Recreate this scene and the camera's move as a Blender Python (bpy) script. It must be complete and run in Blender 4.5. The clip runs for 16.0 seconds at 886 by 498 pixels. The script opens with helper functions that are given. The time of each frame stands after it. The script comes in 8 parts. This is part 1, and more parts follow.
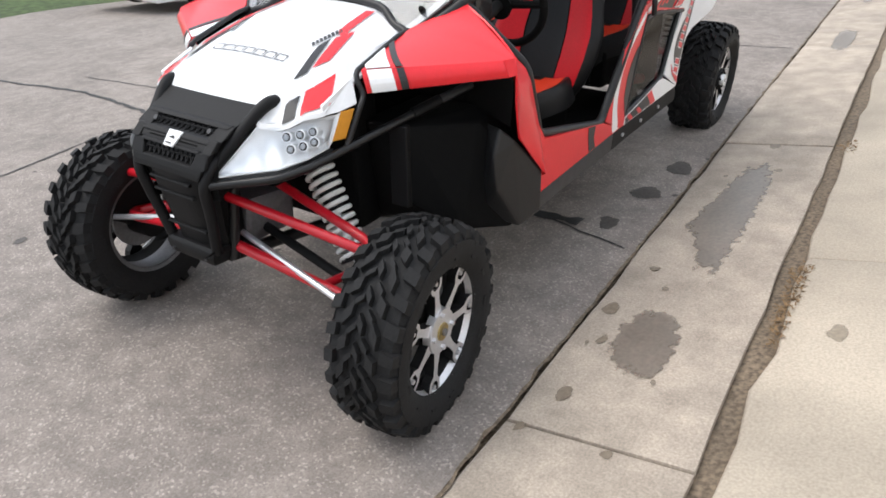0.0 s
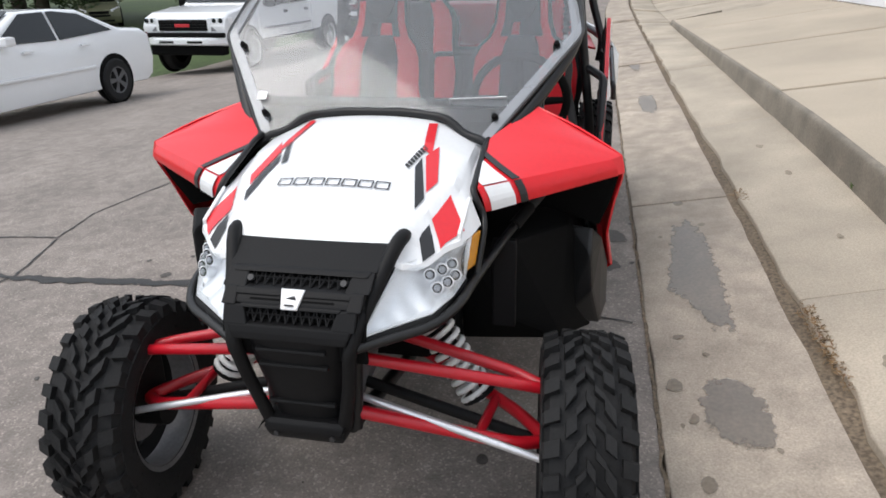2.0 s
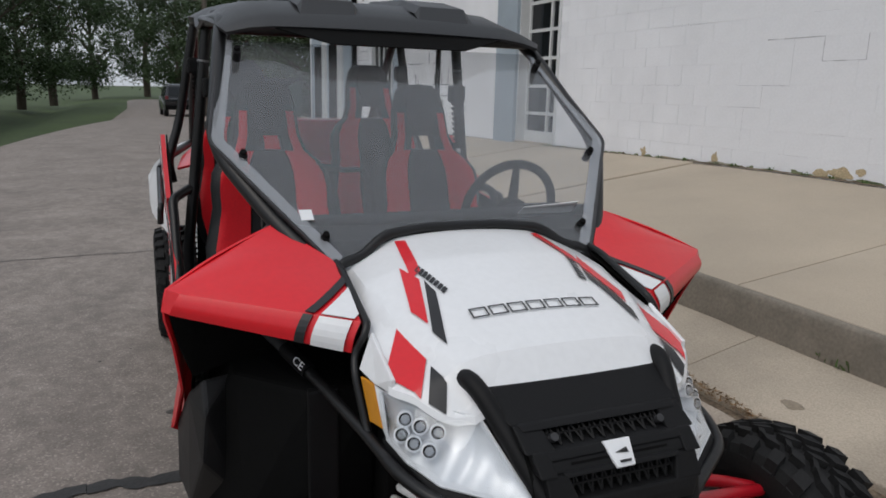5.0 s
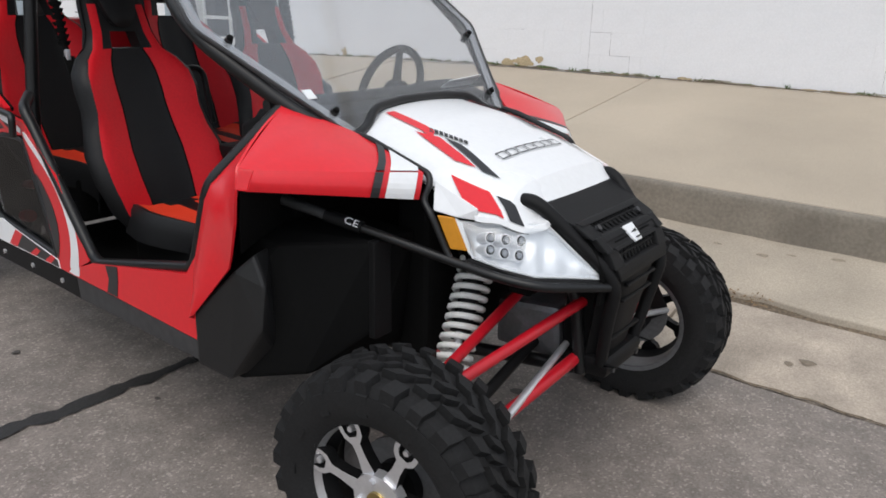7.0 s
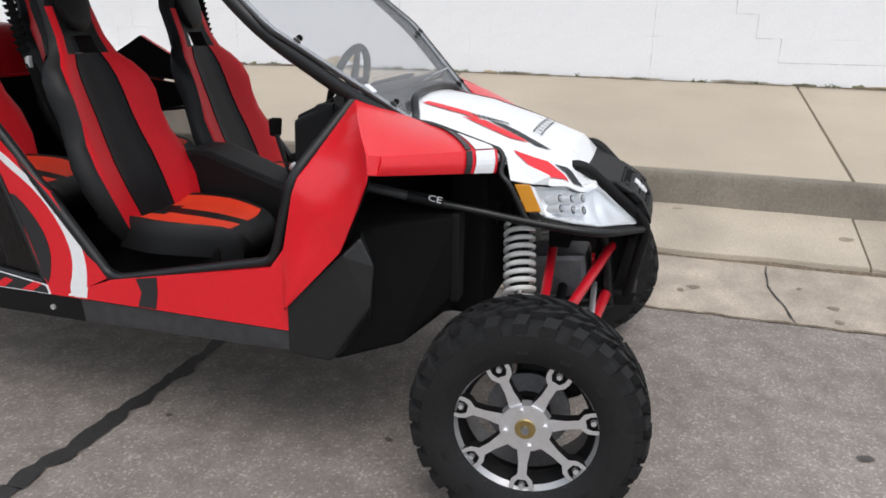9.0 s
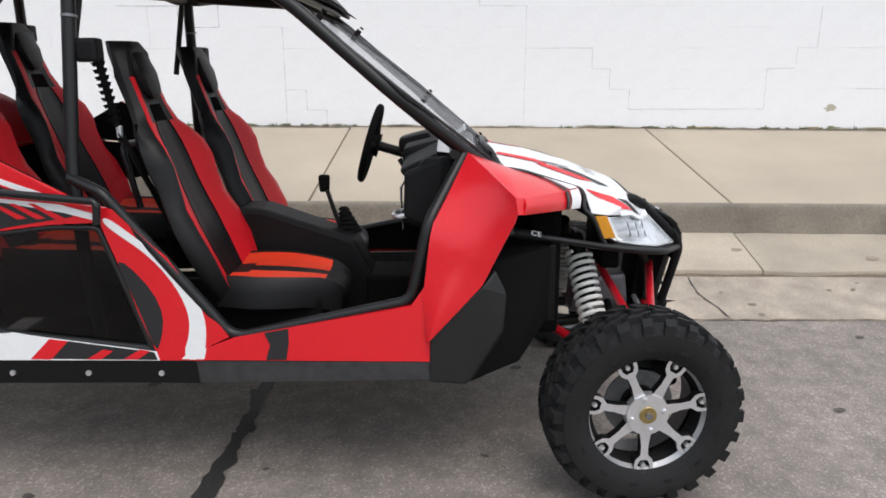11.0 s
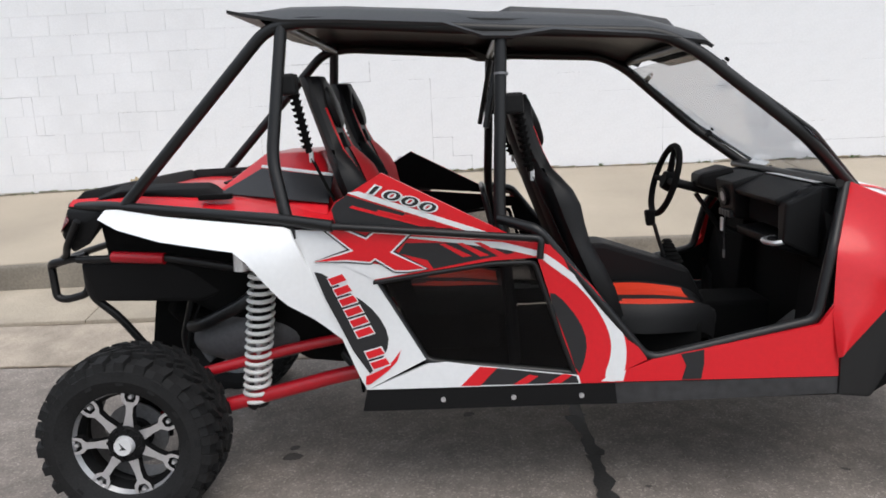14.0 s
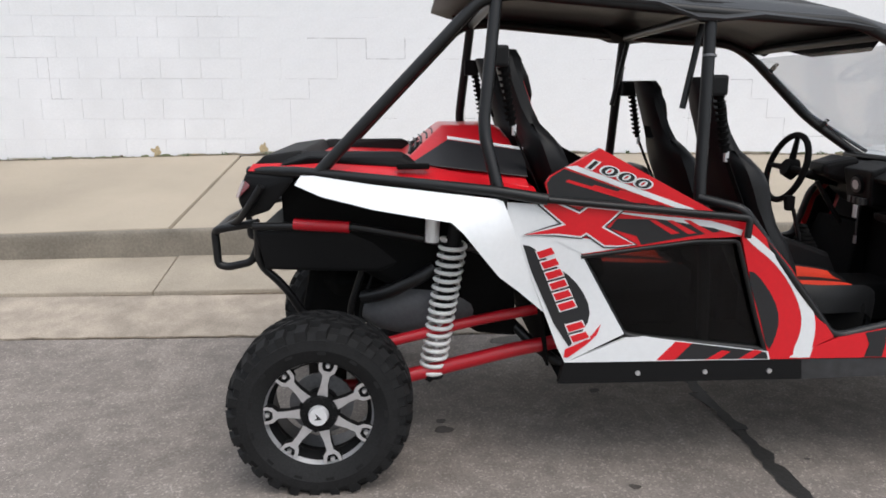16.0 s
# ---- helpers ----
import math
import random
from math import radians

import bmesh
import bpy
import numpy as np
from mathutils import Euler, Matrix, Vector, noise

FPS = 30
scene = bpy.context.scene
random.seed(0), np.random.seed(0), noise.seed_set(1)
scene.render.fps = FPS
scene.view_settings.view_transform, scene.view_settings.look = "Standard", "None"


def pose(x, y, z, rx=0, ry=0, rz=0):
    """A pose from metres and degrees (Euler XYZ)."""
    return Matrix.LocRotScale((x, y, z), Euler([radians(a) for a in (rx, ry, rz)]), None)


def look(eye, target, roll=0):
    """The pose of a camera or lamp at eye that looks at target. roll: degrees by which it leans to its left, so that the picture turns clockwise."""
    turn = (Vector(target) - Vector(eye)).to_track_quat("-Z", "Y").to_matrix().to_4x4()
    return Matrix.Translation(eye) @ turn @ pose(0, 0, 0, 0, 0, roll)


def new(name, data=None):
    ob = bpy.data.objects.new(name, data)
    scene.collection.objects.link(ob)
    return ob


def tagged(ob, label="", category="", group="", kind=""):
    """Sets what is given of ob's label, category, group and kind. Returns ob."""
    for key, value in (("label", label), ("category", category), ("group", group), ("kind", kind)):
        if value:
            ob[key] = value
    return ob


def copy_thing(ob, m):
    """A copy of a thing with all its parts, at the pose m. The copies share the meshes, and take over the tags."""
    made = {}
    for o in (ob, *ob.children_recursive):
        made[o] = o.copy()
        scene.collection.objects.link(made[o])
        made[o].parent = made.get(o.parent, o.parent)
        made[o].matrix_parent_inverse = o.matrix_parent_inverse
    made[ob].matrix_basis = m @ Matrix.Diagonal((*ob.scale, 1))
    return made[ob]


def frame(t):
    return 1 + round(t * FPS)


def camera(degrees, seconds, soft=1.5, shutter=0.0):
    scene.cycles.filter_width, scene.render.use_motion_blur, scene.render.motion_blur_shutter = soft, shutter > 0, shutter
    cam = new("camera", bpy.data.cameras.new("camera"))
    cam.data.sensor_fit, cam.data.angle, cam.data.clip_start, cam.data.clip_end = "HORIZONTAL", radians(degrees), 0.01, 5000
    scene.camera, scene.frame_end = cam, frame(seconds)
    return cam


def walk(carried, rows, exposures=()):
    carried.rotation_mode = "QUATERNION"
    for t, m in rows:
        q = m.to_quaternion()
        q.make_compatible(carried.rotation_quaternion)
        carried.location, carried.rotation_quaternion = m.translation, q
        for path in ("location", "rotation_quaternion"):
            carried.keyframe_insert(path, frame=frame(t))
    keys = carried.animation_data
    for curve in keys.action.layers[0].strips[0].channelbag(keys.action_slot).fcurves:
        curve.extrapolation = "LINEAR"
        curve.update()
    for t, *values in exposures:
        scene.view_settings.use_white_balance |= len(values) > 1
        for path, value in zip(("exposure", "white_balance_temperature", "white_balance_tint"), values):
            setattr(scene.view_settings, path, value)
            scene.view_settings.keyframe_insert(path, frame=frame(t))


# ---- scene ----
EXPOSURES = [(0.0, 0.65), (0.6, 0.65), (1.0, 0.53), (1.5, 0.34), (2.5, 0.22), (3.0, -0.06), (5.5, -0.58), (6.0, -0.46), (6.5, -0.20), (7.5, 0.04), (9.0, 0.17), (11.5, 0.24), (13.0, 0.20), (16.0, 0.17)]
cam = camera(63.8, 16.0, soft=1.7)
# seconds, eye, target, roll
PATH = [
    (0, (1.453, 1.734, 1.561), (-0.007, 0.764, 0.597), -0.2),
    (0.5, (1.564, 1.416, 1.569), (-0.028, 0.613, 0.662), -1.1),
    (1, (1.73, 1.144, 1.541), (0.013, 0.498, 0.745), -0.7),
    (1.5, (1.733, 0.89, 1.554), (-0.037, 0.391, 0.769), -0.5),
    (2, (1.636, 0.681, 1.592), (-0.166, 0.273, 0.826), -1.6),
    (2.5, (1.572, 0.504, 1.612), (-0.275, 0.211, 0.904), -0.1),
    (3, (1.536, 0.239, 1.607), (-0.368, 0.11, 1.009), -0.2),
    (3.2, (1.498, 0.134, 1.576), (-0.425, 0.064, 1.034), 0.1),
    (5.5, (1.203, -1.022, 1.471), (-0.448, -0.001, 0.988), 1.3),
    (6, (1.194, -1.289, 1.433), (-0.273, -0.05, 0.876), 1.5),
    (6.5, (1.133, -1.572, 1.404), (-0.202, -0.232, 0.755), 3.0),
    (7, (0.977, -1.735, 1.41), (-0.193, -0.246, 0.767), 1.1),
    (7.5, (0.838, -1.906, 1.392), (-0.111, -0.269, 0.745), 0.7),
    (8, (0.695, -2.12, 1.393), (-0.092, -0.415, 0.702), -0.5),
    (8.5, (0.501, -2.269, 1.38), (-0.166, -0.506, 0.711), 0.4),
    (9, (0.286, -2.42, 1.391), (-0.255, -0.6, 0.763), 0.7),
    (11.5, (-0.855, -2.891, 1.425), (-0.829, -0.944, 0.968), -0.2),
    (12, (-1.086, -2.881, 1.427), (-1.146, -0.926, 1.011), -2.1),
    (12.5, (-1.331, -2.915, 1.438), (-1.438, -0.952, 1.069), -2.0),
    (13, (-1.556, -3.047, 1.451), (-1.584, -1.076, 1.112), -2.5),
    (13.5, (-1.73, -3.099, 1.444), (-1.733, -1.133, 1.079), -1.7),
    (14, (-1.942, -3.1, 1.456), (-2.012, -1.136, 1.084), -2.6),
    (14.5, (-2.167, -3.163, 1.452), (-2.201, -1.195, 1.101), -2.0),
    (15, (-2.37, -3.232, 1.447), (-2.319, -1.268, 1.072), -1.0),
    (15.5, (-2.616, -3.181, 1.426), (-2.565, -1.218, 1.047), -0.2),
    (16, (-2.877, -3.114, 1.443), (-2.782, -1.16, 1.024), -0.0),
]
walk(cam, [(t, look(e, g, r)) for t, e, g, r in PATH], EXPOSURES)

# ---- light: overcast sky, wide soft sun ----
world = bpy.data.worlds.new("world")
scene.world = world
world.use_nodes = True
wn = world.node_tree
sky = wn.nodes.new("ShaderNodeTexSky")
sky.sky_type, sky.sun_disc = "NISHITA", False
sky.sun_elevation, sky.sun_rotation = radians(59), radians(153)
sky.air_density, sky.dust_density, sky.ozone_density = 1.0, 4.0, 1.0
bg = wn.nodes["Background"]
wn.links.new(sky.outputs[0], bg.inputs[0])
bg.inputs[1].default_value = 0.05
cloud = wn.nodes.new("ShaderNodeBackground")
cloud.inputs[0].default_value, cloud.inputs[1].default_value = (0.86, 0.92, 1.0, 1), 0.85
both = wn.nodes.new("ShaderNodeAddShader")
wn.links.new(bg.outputs[0], both.inputs[0])
wn.links.new(cloud.outputs[0], both.inputs[1])
wn.links.new(both.outputs[0], wn.nodes["World Output"].inputs[0])
sun = new("sun", bpy.data.lights.new("sun", "SUN"))
sun.data.energy, sun.data.angle, sun.data.color = 1.0, radians(40), (1.0, 0.97, 0.93)
sun.matrix_world = look((2.5, -5.0, 9.5), (0, 0, 0))


# ---- materials ----
def mat(name, col, rough=0.6, metal=0.0, bump=0.0, scale=60.0, var=0.12, coat=0.0, stain=0.0, stain_scale=1.5, spec=0.5):
    m = bpy.data.materials.new(name)
    m.use_nodes = True
    nt = m.node_tree
    b = nt.nodes["Principled BSDF"]
    b.inputs["Roughness"].default_value, b.inputs["Metallic"].default_value = rough, metal
    b.inputs["Coat Weight"].default_value, b.inputs["Coat Roughness"].default_value = coat, 0.08
    b.inputs["Specular IOR Level"].default_value = spec
    tc = nt.nodes.new("ShaderNodeTexCoord")
    n1 = nt.nodes.new("ShaderNodeTexNoise")
    n1.inputs["Scale"].default_value, n1.inputs["Detail"].default_value = scale, 5
    n2 = nt.nodes.new("ShaderNodeTexNoise")
    n2.inputs["Scale"].default_value, n2.inputs["Detail"].default_value = stain_scale, 6
    for n in (n1, n2):
        nt.links.new(tc.outputs["Object"], n.inputs["Vector"])
    def mul(a, b_sock, lo, hi):
        r = nt.nodes.new("ShaderNodeMapRange")
        r.inputs["From Min"].default_value, r.inputs["From Max"].default_value = 0.3, 0.7
        r.inputs["To Min"].default_value, r.inputs["To Max"].default_value = lo, hi
        nt.links.new(b_sock, r.inputs["Value"])
        mx = nt.nodes.new("ShaderNodeMix")
        mx.data_type, mx.blend_type = "RGBA", "MULTIPLY"
        mx.inputs[0].default_value = 1.0
        if isinstance(a, tuple):
            mx.inputs[6].default_value = a
        else:
            nt.links.new(a, mx.inputs[6])
        nt.links.new(r.outputs[0], mx.inputs[7])
        return mx.outputs[2]
    c = mul((*col, 1), n1.outputs["Fac"], 1 - var, 1 + var)
    c = mul(c, n2.outputs["Fac"], 1 - stain, 1 + stain * 0.4)
    nt.links.new(c, b.inputs["Base Color"])
    rr = nt.nodes.new("ShaderNodeMapRange")
    rr.inputs["To Min"].default_value, rr.inputs["To Max"].default_value = max(rough - 0.08, 0.02), min(rough + 0.08, 1)
    nt.links.new(n2.outputs["Fac"], rr.inputs["Value"])
    nt.links.new(rr.outputs[0], b.inputs["Roughness"])
    if bump:
        bp = nt.nodes.new("ShaderNodeBump")
        bp.inputs["Strength"].default_value, bp.inputs["Distance"].default_value = bump, 0.004
        nt.links.new(n1.outputs["Fac"], bp.inputs["Height"])
        nt.links.new(bp.outputs[0], b.inputs["Normal"])
    return m

def speckled(m, lo, hi, scale, grit, chips=1.0):
    """Adds bare aggregate of light and dark stones to a paving material."""
    nt = m.node_tree
    b = nt.nodes["Principled BSDF"]
    src = b.inputs["Base Color"].links[0].from_socket
    tc = [n for n in nt.nodes if n.type == "TEX_COORD"][0]
    vo = nt.nodes.new("ShaderNodeTexVoronoi")
    vo.inputs["Scale"].default_value = scale
    nt.links.new(tc.outputs["Object"], vo.inputs["Vector"])
    bw = nt.nodes.new("ShaderNodeRGBToBW")
    nt.links.new(vo.outputs["Color"], bw.inputs[0])
    big = nt.nodes.new("ShaderNodeTexNoise")
    big.inputs["Scale"].default_value, big.inputs["Detail"].default_value = grit, 4
    nt.links.new(tc.outputs["Object"], big.inputs["Vector"])
    last = src
    for sock, a0, a1, c0, c1 in ((bw.outputs[0], 0.2, 0.8, lo, hi), (bw.outputs[0], 0.78, 0.83, 1.0, chips), (big.outputs["Fac"], 0.35, 0.65, 0.86, 1.12)):
        r = nt.nodes.new("ShaderNodeMapRange")
        for k, val in zip(("From Min", "From Max", "To Min", "To Max"), (a0, a1, c0, c1)):
            r.inputs[k].default_value = val
        nt.links.new(sock, r.inputs["Value"])
        mx = nt.nodes.new("ShaderNodeMix")
        mx.data_type, mx.blend_type = "RGBA", "MULTIPLY"
        mx.inputs[0].default_value = 1.0
        nt.links.new(last, mx.inputs[6])
        nt.links.new(r.outputs[0], mx.inputs[7])
        last = mx.outputs[2]
    nt.links.new(last, b.inputs["Base Color"])
    return m

def ragged(m):
    """Fades a stain out to a ragged rim by the soft attribute of its mesh."""
    nt = m.node_tree
    out, b = nt.nodes["Material Output"], nt.nodes["Principled BSDF"]
    at = nt.nodes.new("ShaderNodeAttribute")
    at.attribute_name = "soft"
    tc = [n for n in nt.nodes if n.type == "TEX_COORD"][0]
    nz = nt.nodes.new("ShaderNodeTexNoise")
    nz.inputs["Scale"].default_value, nz.inputs["Detail"].default_value = 26, 8
    nt.links.new(tc.outputs["Object"], nz.inputs["Vector"])
    ad = nt.nodes.new("ShaderNodeMath")
    ad.operation = "ADD"
    nt.links.new(at.outputs["Fac"], ad.inputs[0])
    nt.links.new(nz.outputs["Fac"], ad.inputs[1])
    r = nt.nodes.new("ShaderNodeMapRange")
    r.inputs["From Min"].default_value, r.inputs["From Max"].default_value = 0.80, 0.98
    r.inputs["To Max"].default_value = 0.85
    nt.links.new(ad.outputs[0], r.inputs["Value"])
    tr, mx = nt.nodes.new("ShaderNodeBsdfTransparent"), nt.nodes.new("ShaderNodeMixShader")
    nt.links.new(r.outputs[0], mx.inputs[0])
    nt.links.new(tr.outputs[0], mx.inputs[1])
    nt.links.new(b.outputs[0], mx.inputs[2])
    nt.links.new(mx.outputs[0], out.inputs[0])
    return m

M_ASPH = speckled(mat("asphalt", (0.245, 0.213, 0.189), 0.9, bump=0.35, scale=160, var=0.14, stain=0.22), 0.86, 1.10, 130, 10, 1.35)
M_CONC = mat("concrete", (0.435, 0.375, 0.297), 0.85, bump=0.3, scale=120, var=0.15, stain=0.3)
M_WALL = mat("white_block_paint", (0.86, 0.865, 0.885), 0.7, bump=0.12, scale=70, var=0.03, stain=0.07)
M_RED = mat("red_plastic", (0.68, 0.010, 0.019), 0.34, coat=0.25, var=0.03, spec=0.4)
M_WHITE = mat("white_plastic", (0.8, 0.81, 0.82), 0.3, coat=0.4, var=0.02)
M_BLACK = mat("black_plastic", (0.0055, 0.0055, 0.006), 0.58, bump=0.12, scale=140, var=0.1, spec=0.22)
M_TYRE = mat("tyre_rubber", (0.016, 0.016, 0.0165), 0.75, bump=0.2, scale=150, var=0.25, spec=0.25, stain=0.25, stain_scale=5)
M_STEEL = mat("machined_alloy", (0.72, 0.72, 0.74), 0.36, metal=0.75, var=0.05)
M_BLACK2 = mat("satin_black_tube", (0.008, 0.008, 0.0085), 0.38, var=0.08, scale=120, spec=0.4)
M_RUBBER = mat("matt_black", (0.006, 0.006, 0.006), 0.85, var=0.1, spec=0.08)
M_GUARD = mat("dull_black_guard", (0.0075, 0.0075, 0.008), 0.5, bump=0.1, scale=120, var=0.2, stain=0.25, stain_scale=5)
M_GREY = mat("scuffed_grey_plastic", (0.034, 0.034, 0.036), 0.5, var=0.3, scale=25, stain=0.3, stain_scale=6)
M_ORANGE = mat("orange_vinyl", (0.74, 0.05, 0.018), 0.5, bump=0.15, scale=300, var=0.05, spec=0.3)
M_CLOTHR = mat("red_vinyl", (0.60, 0.010, 0.018), 0.5, bump=0.10, scale=110, var=0.06, spec=0.25)
M_CLOTHB = mat("black_vinyl", (0.008, 0.008, 0.0085), 0.5, bump=0.12, scale=110, var=0.1, spec=0.25)
M_ARM = mat("red_powder_coat", (0.46, 0.006, 0.016), 0.34, coat=0.12, var=0.05)
M_SPRING = mat("white_powder_coat", (0.75, 0.75, 0.73), 0.4, var=0.05)
M_CHROME = mat("chrome_reflector", (0.90, 0.91, 0.93), 0.32, metal=0.4, var=0.04, scale=15)
M_LED = mat("led_glass", (0.30, 0.32, 0.35), 0.15, coat=0.5, var=0.1)
M_AMBER = mat("amber_reflector", (0.62, 0.26, 0.02), 0.25, var=0.05)
M_TAIL = mat("tail_lamp_red", (0.16, 0.02, 0.025), 0.2, coat=0.5, var=0.05)
M_ALU = mat("grey_cast_alloy", (0.22, 0.22, 0.23), 0.5, metal=0.6, bump=0.2, scale=80)
M_DGREY = mat("charcoal_decal", (0.022, 0.022, 0.024), 0.38, coat=0.1, var=0.05, spec=0.35)
M_REFL = mat("bright_lamp_reflector", (0.88, 0.89, 0.90), 0.45, metal=0.5, bump=0.2, scale=45, var=0.06)
M_COVER = mat("dark_grey_cast_cover", (0.10, 0.10, 0.105), 0.5, bump=0.2, scale=60, var=0.15, stain=0.2, stain_scale=8)
M_BRASS = mat("brass", (0.5, 0.38, 0.16), 0.35, metal=1.0)

def clear(name, tint, sky_haze, lo=0.03, hi=0.34):
    m = bpy.data.materials.new(name)
    m.use_nodes = True
    nt = m.node_tree
    nt.nodes.remove(nt.nodes["Principled BSDF"])
    out = nt.nodes["Material Output"]
    tr, gl, df = (nt.nodes.new("ShaderNodeBsdf" + k) for k in ("Transparent", "Glossy", "Diffuse"))
    tr.inputs[0].default_value = (*tint, 1)
    gl.inputs["Roughness"].default_value = 0.06
    df.inputs[0].default_value = (0.7, 0.72, 0.75, 1)
    lw = nt.nodes.new("ShaderNodeLayerWeight")
    lw.inputs[0].default_value = 0.28
    fr = nt.nodes.new("ShaderNodeMapRange")
    fr.inputs["To Min"].default_value, fr.inputs["To Max"].default_value = lo, hi
    nt.links.new(lw.outputs["Facing"], fr.inputs["Value"])
    a, b = nt.nodes.new("ShaderNodeMixShader"), nt.nodes.new("ShaderNodeMixShader")
    # pale diffuse share: cloudy plastic, and sky reflection painted into the pane
    a.inputs[0].default_value = sky_haze
    nt.links.new(tr.outputs[0], a.inputs[1])
    nt.links.new(df.outputs[0], a.inputs[2])
    nt.links.new(fr.outputs[0], b.inputs[0])
    nt.links.new(a.outputs[0], b.inputs[1])
    nt.links.new(gl.outputs[0], b.inputs[2])
    nt.links.new(b.outputs[0], out.inputs[0])
    return m

M_SCREEN = clear("windscreen_polycarbonate", (0.88, 0.89, 0.90), 0.06, 0.02, 0.22)
# the folded edge's sky reflection is put in as a stronger pale share
M_EDGE = clear("sky_veiled_screen_edge", (0.62, 0.64, 0.67), 0.25, 0.03, 0.3)
M_ROOFP = mat("grained_dark_roof_plastic", (0.022, 0.023, 0.025), 0.45, bump=0.15, scale=250, var=0.12, spec=0.5)
M_LENS = clear("lamp_lens", (0.95, 0.96, 0.97), 0.03)
M_TINT = clear("tinted_film", (0.52, 0.52, 0.53), 0.0, 0.010, 0.18)
M_GRASS = mat("rough_grass", (0.055, 0.085, 0.025), 0.9, bump=0.6, scale=9, var=0.4, stain=0.3, stain_scale=0.4)
M_GUTTER = speckled(mat("gutter_concrete", (0.395, 0.335, 0.272), 0.85, bump=0.35, scale=130, var=0.18, stain=0.22, stain_scale=2.5), 0.93, 1.05, 140, 7)
M_WALK = mat("walkway_concrete", (0.44, 0.375, 0.292), 0.85, bump=0.25, scale=150, var=0.10, stain=0.16, stain_scale=0.8)
# kerb colour darker than the walkway's: dirt plus the shade on the face
M_KERB = mat("dirty_shaded_kerb", (0.24, 0.212, 0.172), 0.9, bump=0.4, scale=60, var=0.14, stain=0.3, stain_scale=3)
M_DIRT = mat("dirt", (0.17, 0.13, 0.09), 0.95, bump=0.8, scale=60, var=0.5, stain=0.3)
M_TAR = mat("tar", (0.025, 0.024, 0.023), 0.6, bump=0.4, scale=80, var=0.3)
M_WET = ragged(mat("wet_concrete", (0.22, 0.185, 0.15), 0.36, var=0.15, scale=60, stain=0.2, stain_scale=6))
M_DAMP = ragged(mat("damp_concrete", (0.21, 0.17, 0.125), 0.5, var=0.2))
M_DAMP2 = ragged(mat("damp_slab", (0.30, 0.25, 0.185), 0.6, var=0.2))
M_DAMP3 = ragged(mat("oil_stain", (0.075, 0.066, 0.058), 0.6, var=0.3))
M_LEAF = mat("weed_green", (0.07, 0.12, 0.03), 0.6, var=0.3, scale=20)
M_DRY = mat("dry_leaf", (0.20, 0.125, 0.06), 0.8, var=0.5, scale=30)
M_MORTAR = mat("painted_mortar", (0.80, 0.805, 0.825), 0.75, bump=0.4, scale=90, var=0.06)
M_CRACK = mat("open_joint", (0.36, 0.36, 0.37), 0.9, var=0.4, scale=30)
M_PEEL = mat("bare_block", (0.45, 0.42, 0.34), 0.9, bump=0.5, scale=90, var=0.25)
M_PEEL2 = mat("tan_bare_block", (0.50, 0.40, 0.25), 0.9, bump=0.5, scale=90, var=0.3)
M_MOSS = mat("moss_stain", (0.20, 0.22, 0.12), 0.95, bump=0.5, scale=80, var=0.3)
M_BARK = mat("bark", (0.07, 0.055, 0.04), 0.95, bump=0.8, scale=12, var=0.3)
M_FOL = mat("foliage", (0.035, 0.065, 0.018), 0.7, var=0.5, scale=1.3)
M_GLASS = mat("dark_glass", (0.012, 0.014, 0.016), 0.08, var=0.02, spec=0.35)
M_CARW = mat("white_car_paint", (0.78, 0.79, 0.80), 0.2, coat=0.6, var=0.02)
M_CARD = mat("dark_car_paint", (0.01, 0.011, 0.014), 0.2, coat=0.6, var=0.03)
M_CARG = mat("gold_car_paint", (0.25, 0.26, 0.16), 0.25, coat=0.5, var=0.04)
M_FRAMEW = mat("white_door_frame", (0.66, 0.67, 0.67), 0.45, var=0.06, stain=0.1)
M_BLUEG = mat("blue_grey_paint", (0.36, 0.42, 0.47), 0.6, var=0.08, stain=0.15)
M_ROOF = mat("brown_shingle", (0.13, 0.095, 0.07), 0.9, bump=0.5, scale=6, var=0.25)
M_SIDING = mat("pale_siding", (0.55, 0.58, 0.6), 0.7, var=0.06)
M_POLE = mat("weathered_pole", (0.12, 0.10, 0.08), 0.9, var=0.2, scale=10)
M_DUMP = mat("green_steel", (0.012, 0.045, 0.028), 0.5, var=0.15, scale=12, stain=0.3, stain_scale=3)
M_CARR = mat("maroon_car_paint", (0.13, 0.012, 0.018), 0.25, coat=0.5, var=0.03)
M_SIGNR = mat("red_sign", (0.5, 0.02, 0.03), 0.4, var=0.04)


# ======== ground, kerb and wall ========
def part(name, bm, material, parent=None, label="", smooth=False, m=None):
    me = bpy.data.meshes.new(name)
    bm.to_mesh(me)
    bm.free()
    if smooth:
        me.shade_smooth()
    ob = new(name, me)
    for x in (material if isinstance(material, (list, tuple)) else [material]):
        me.materials.append(x)
    if m is not None:
        ob.matrix_world = m
    if parent is not None:
        ob.parent = parent
    if label:
        tagged(ob, label)
    return ob

def box(x0, x1, y0, y1, z0, z1):
    bm = bmesh.new()
    bmesh.ops.create_cube(bm, size=1, matrix=Matrix.LocRotScale(((x0 + x1) / 2, (y0 + y1) / 2, (z0 + z1) / 2), None, (x1 - x0, y1 - y0, z1 - z0)))
    return bm

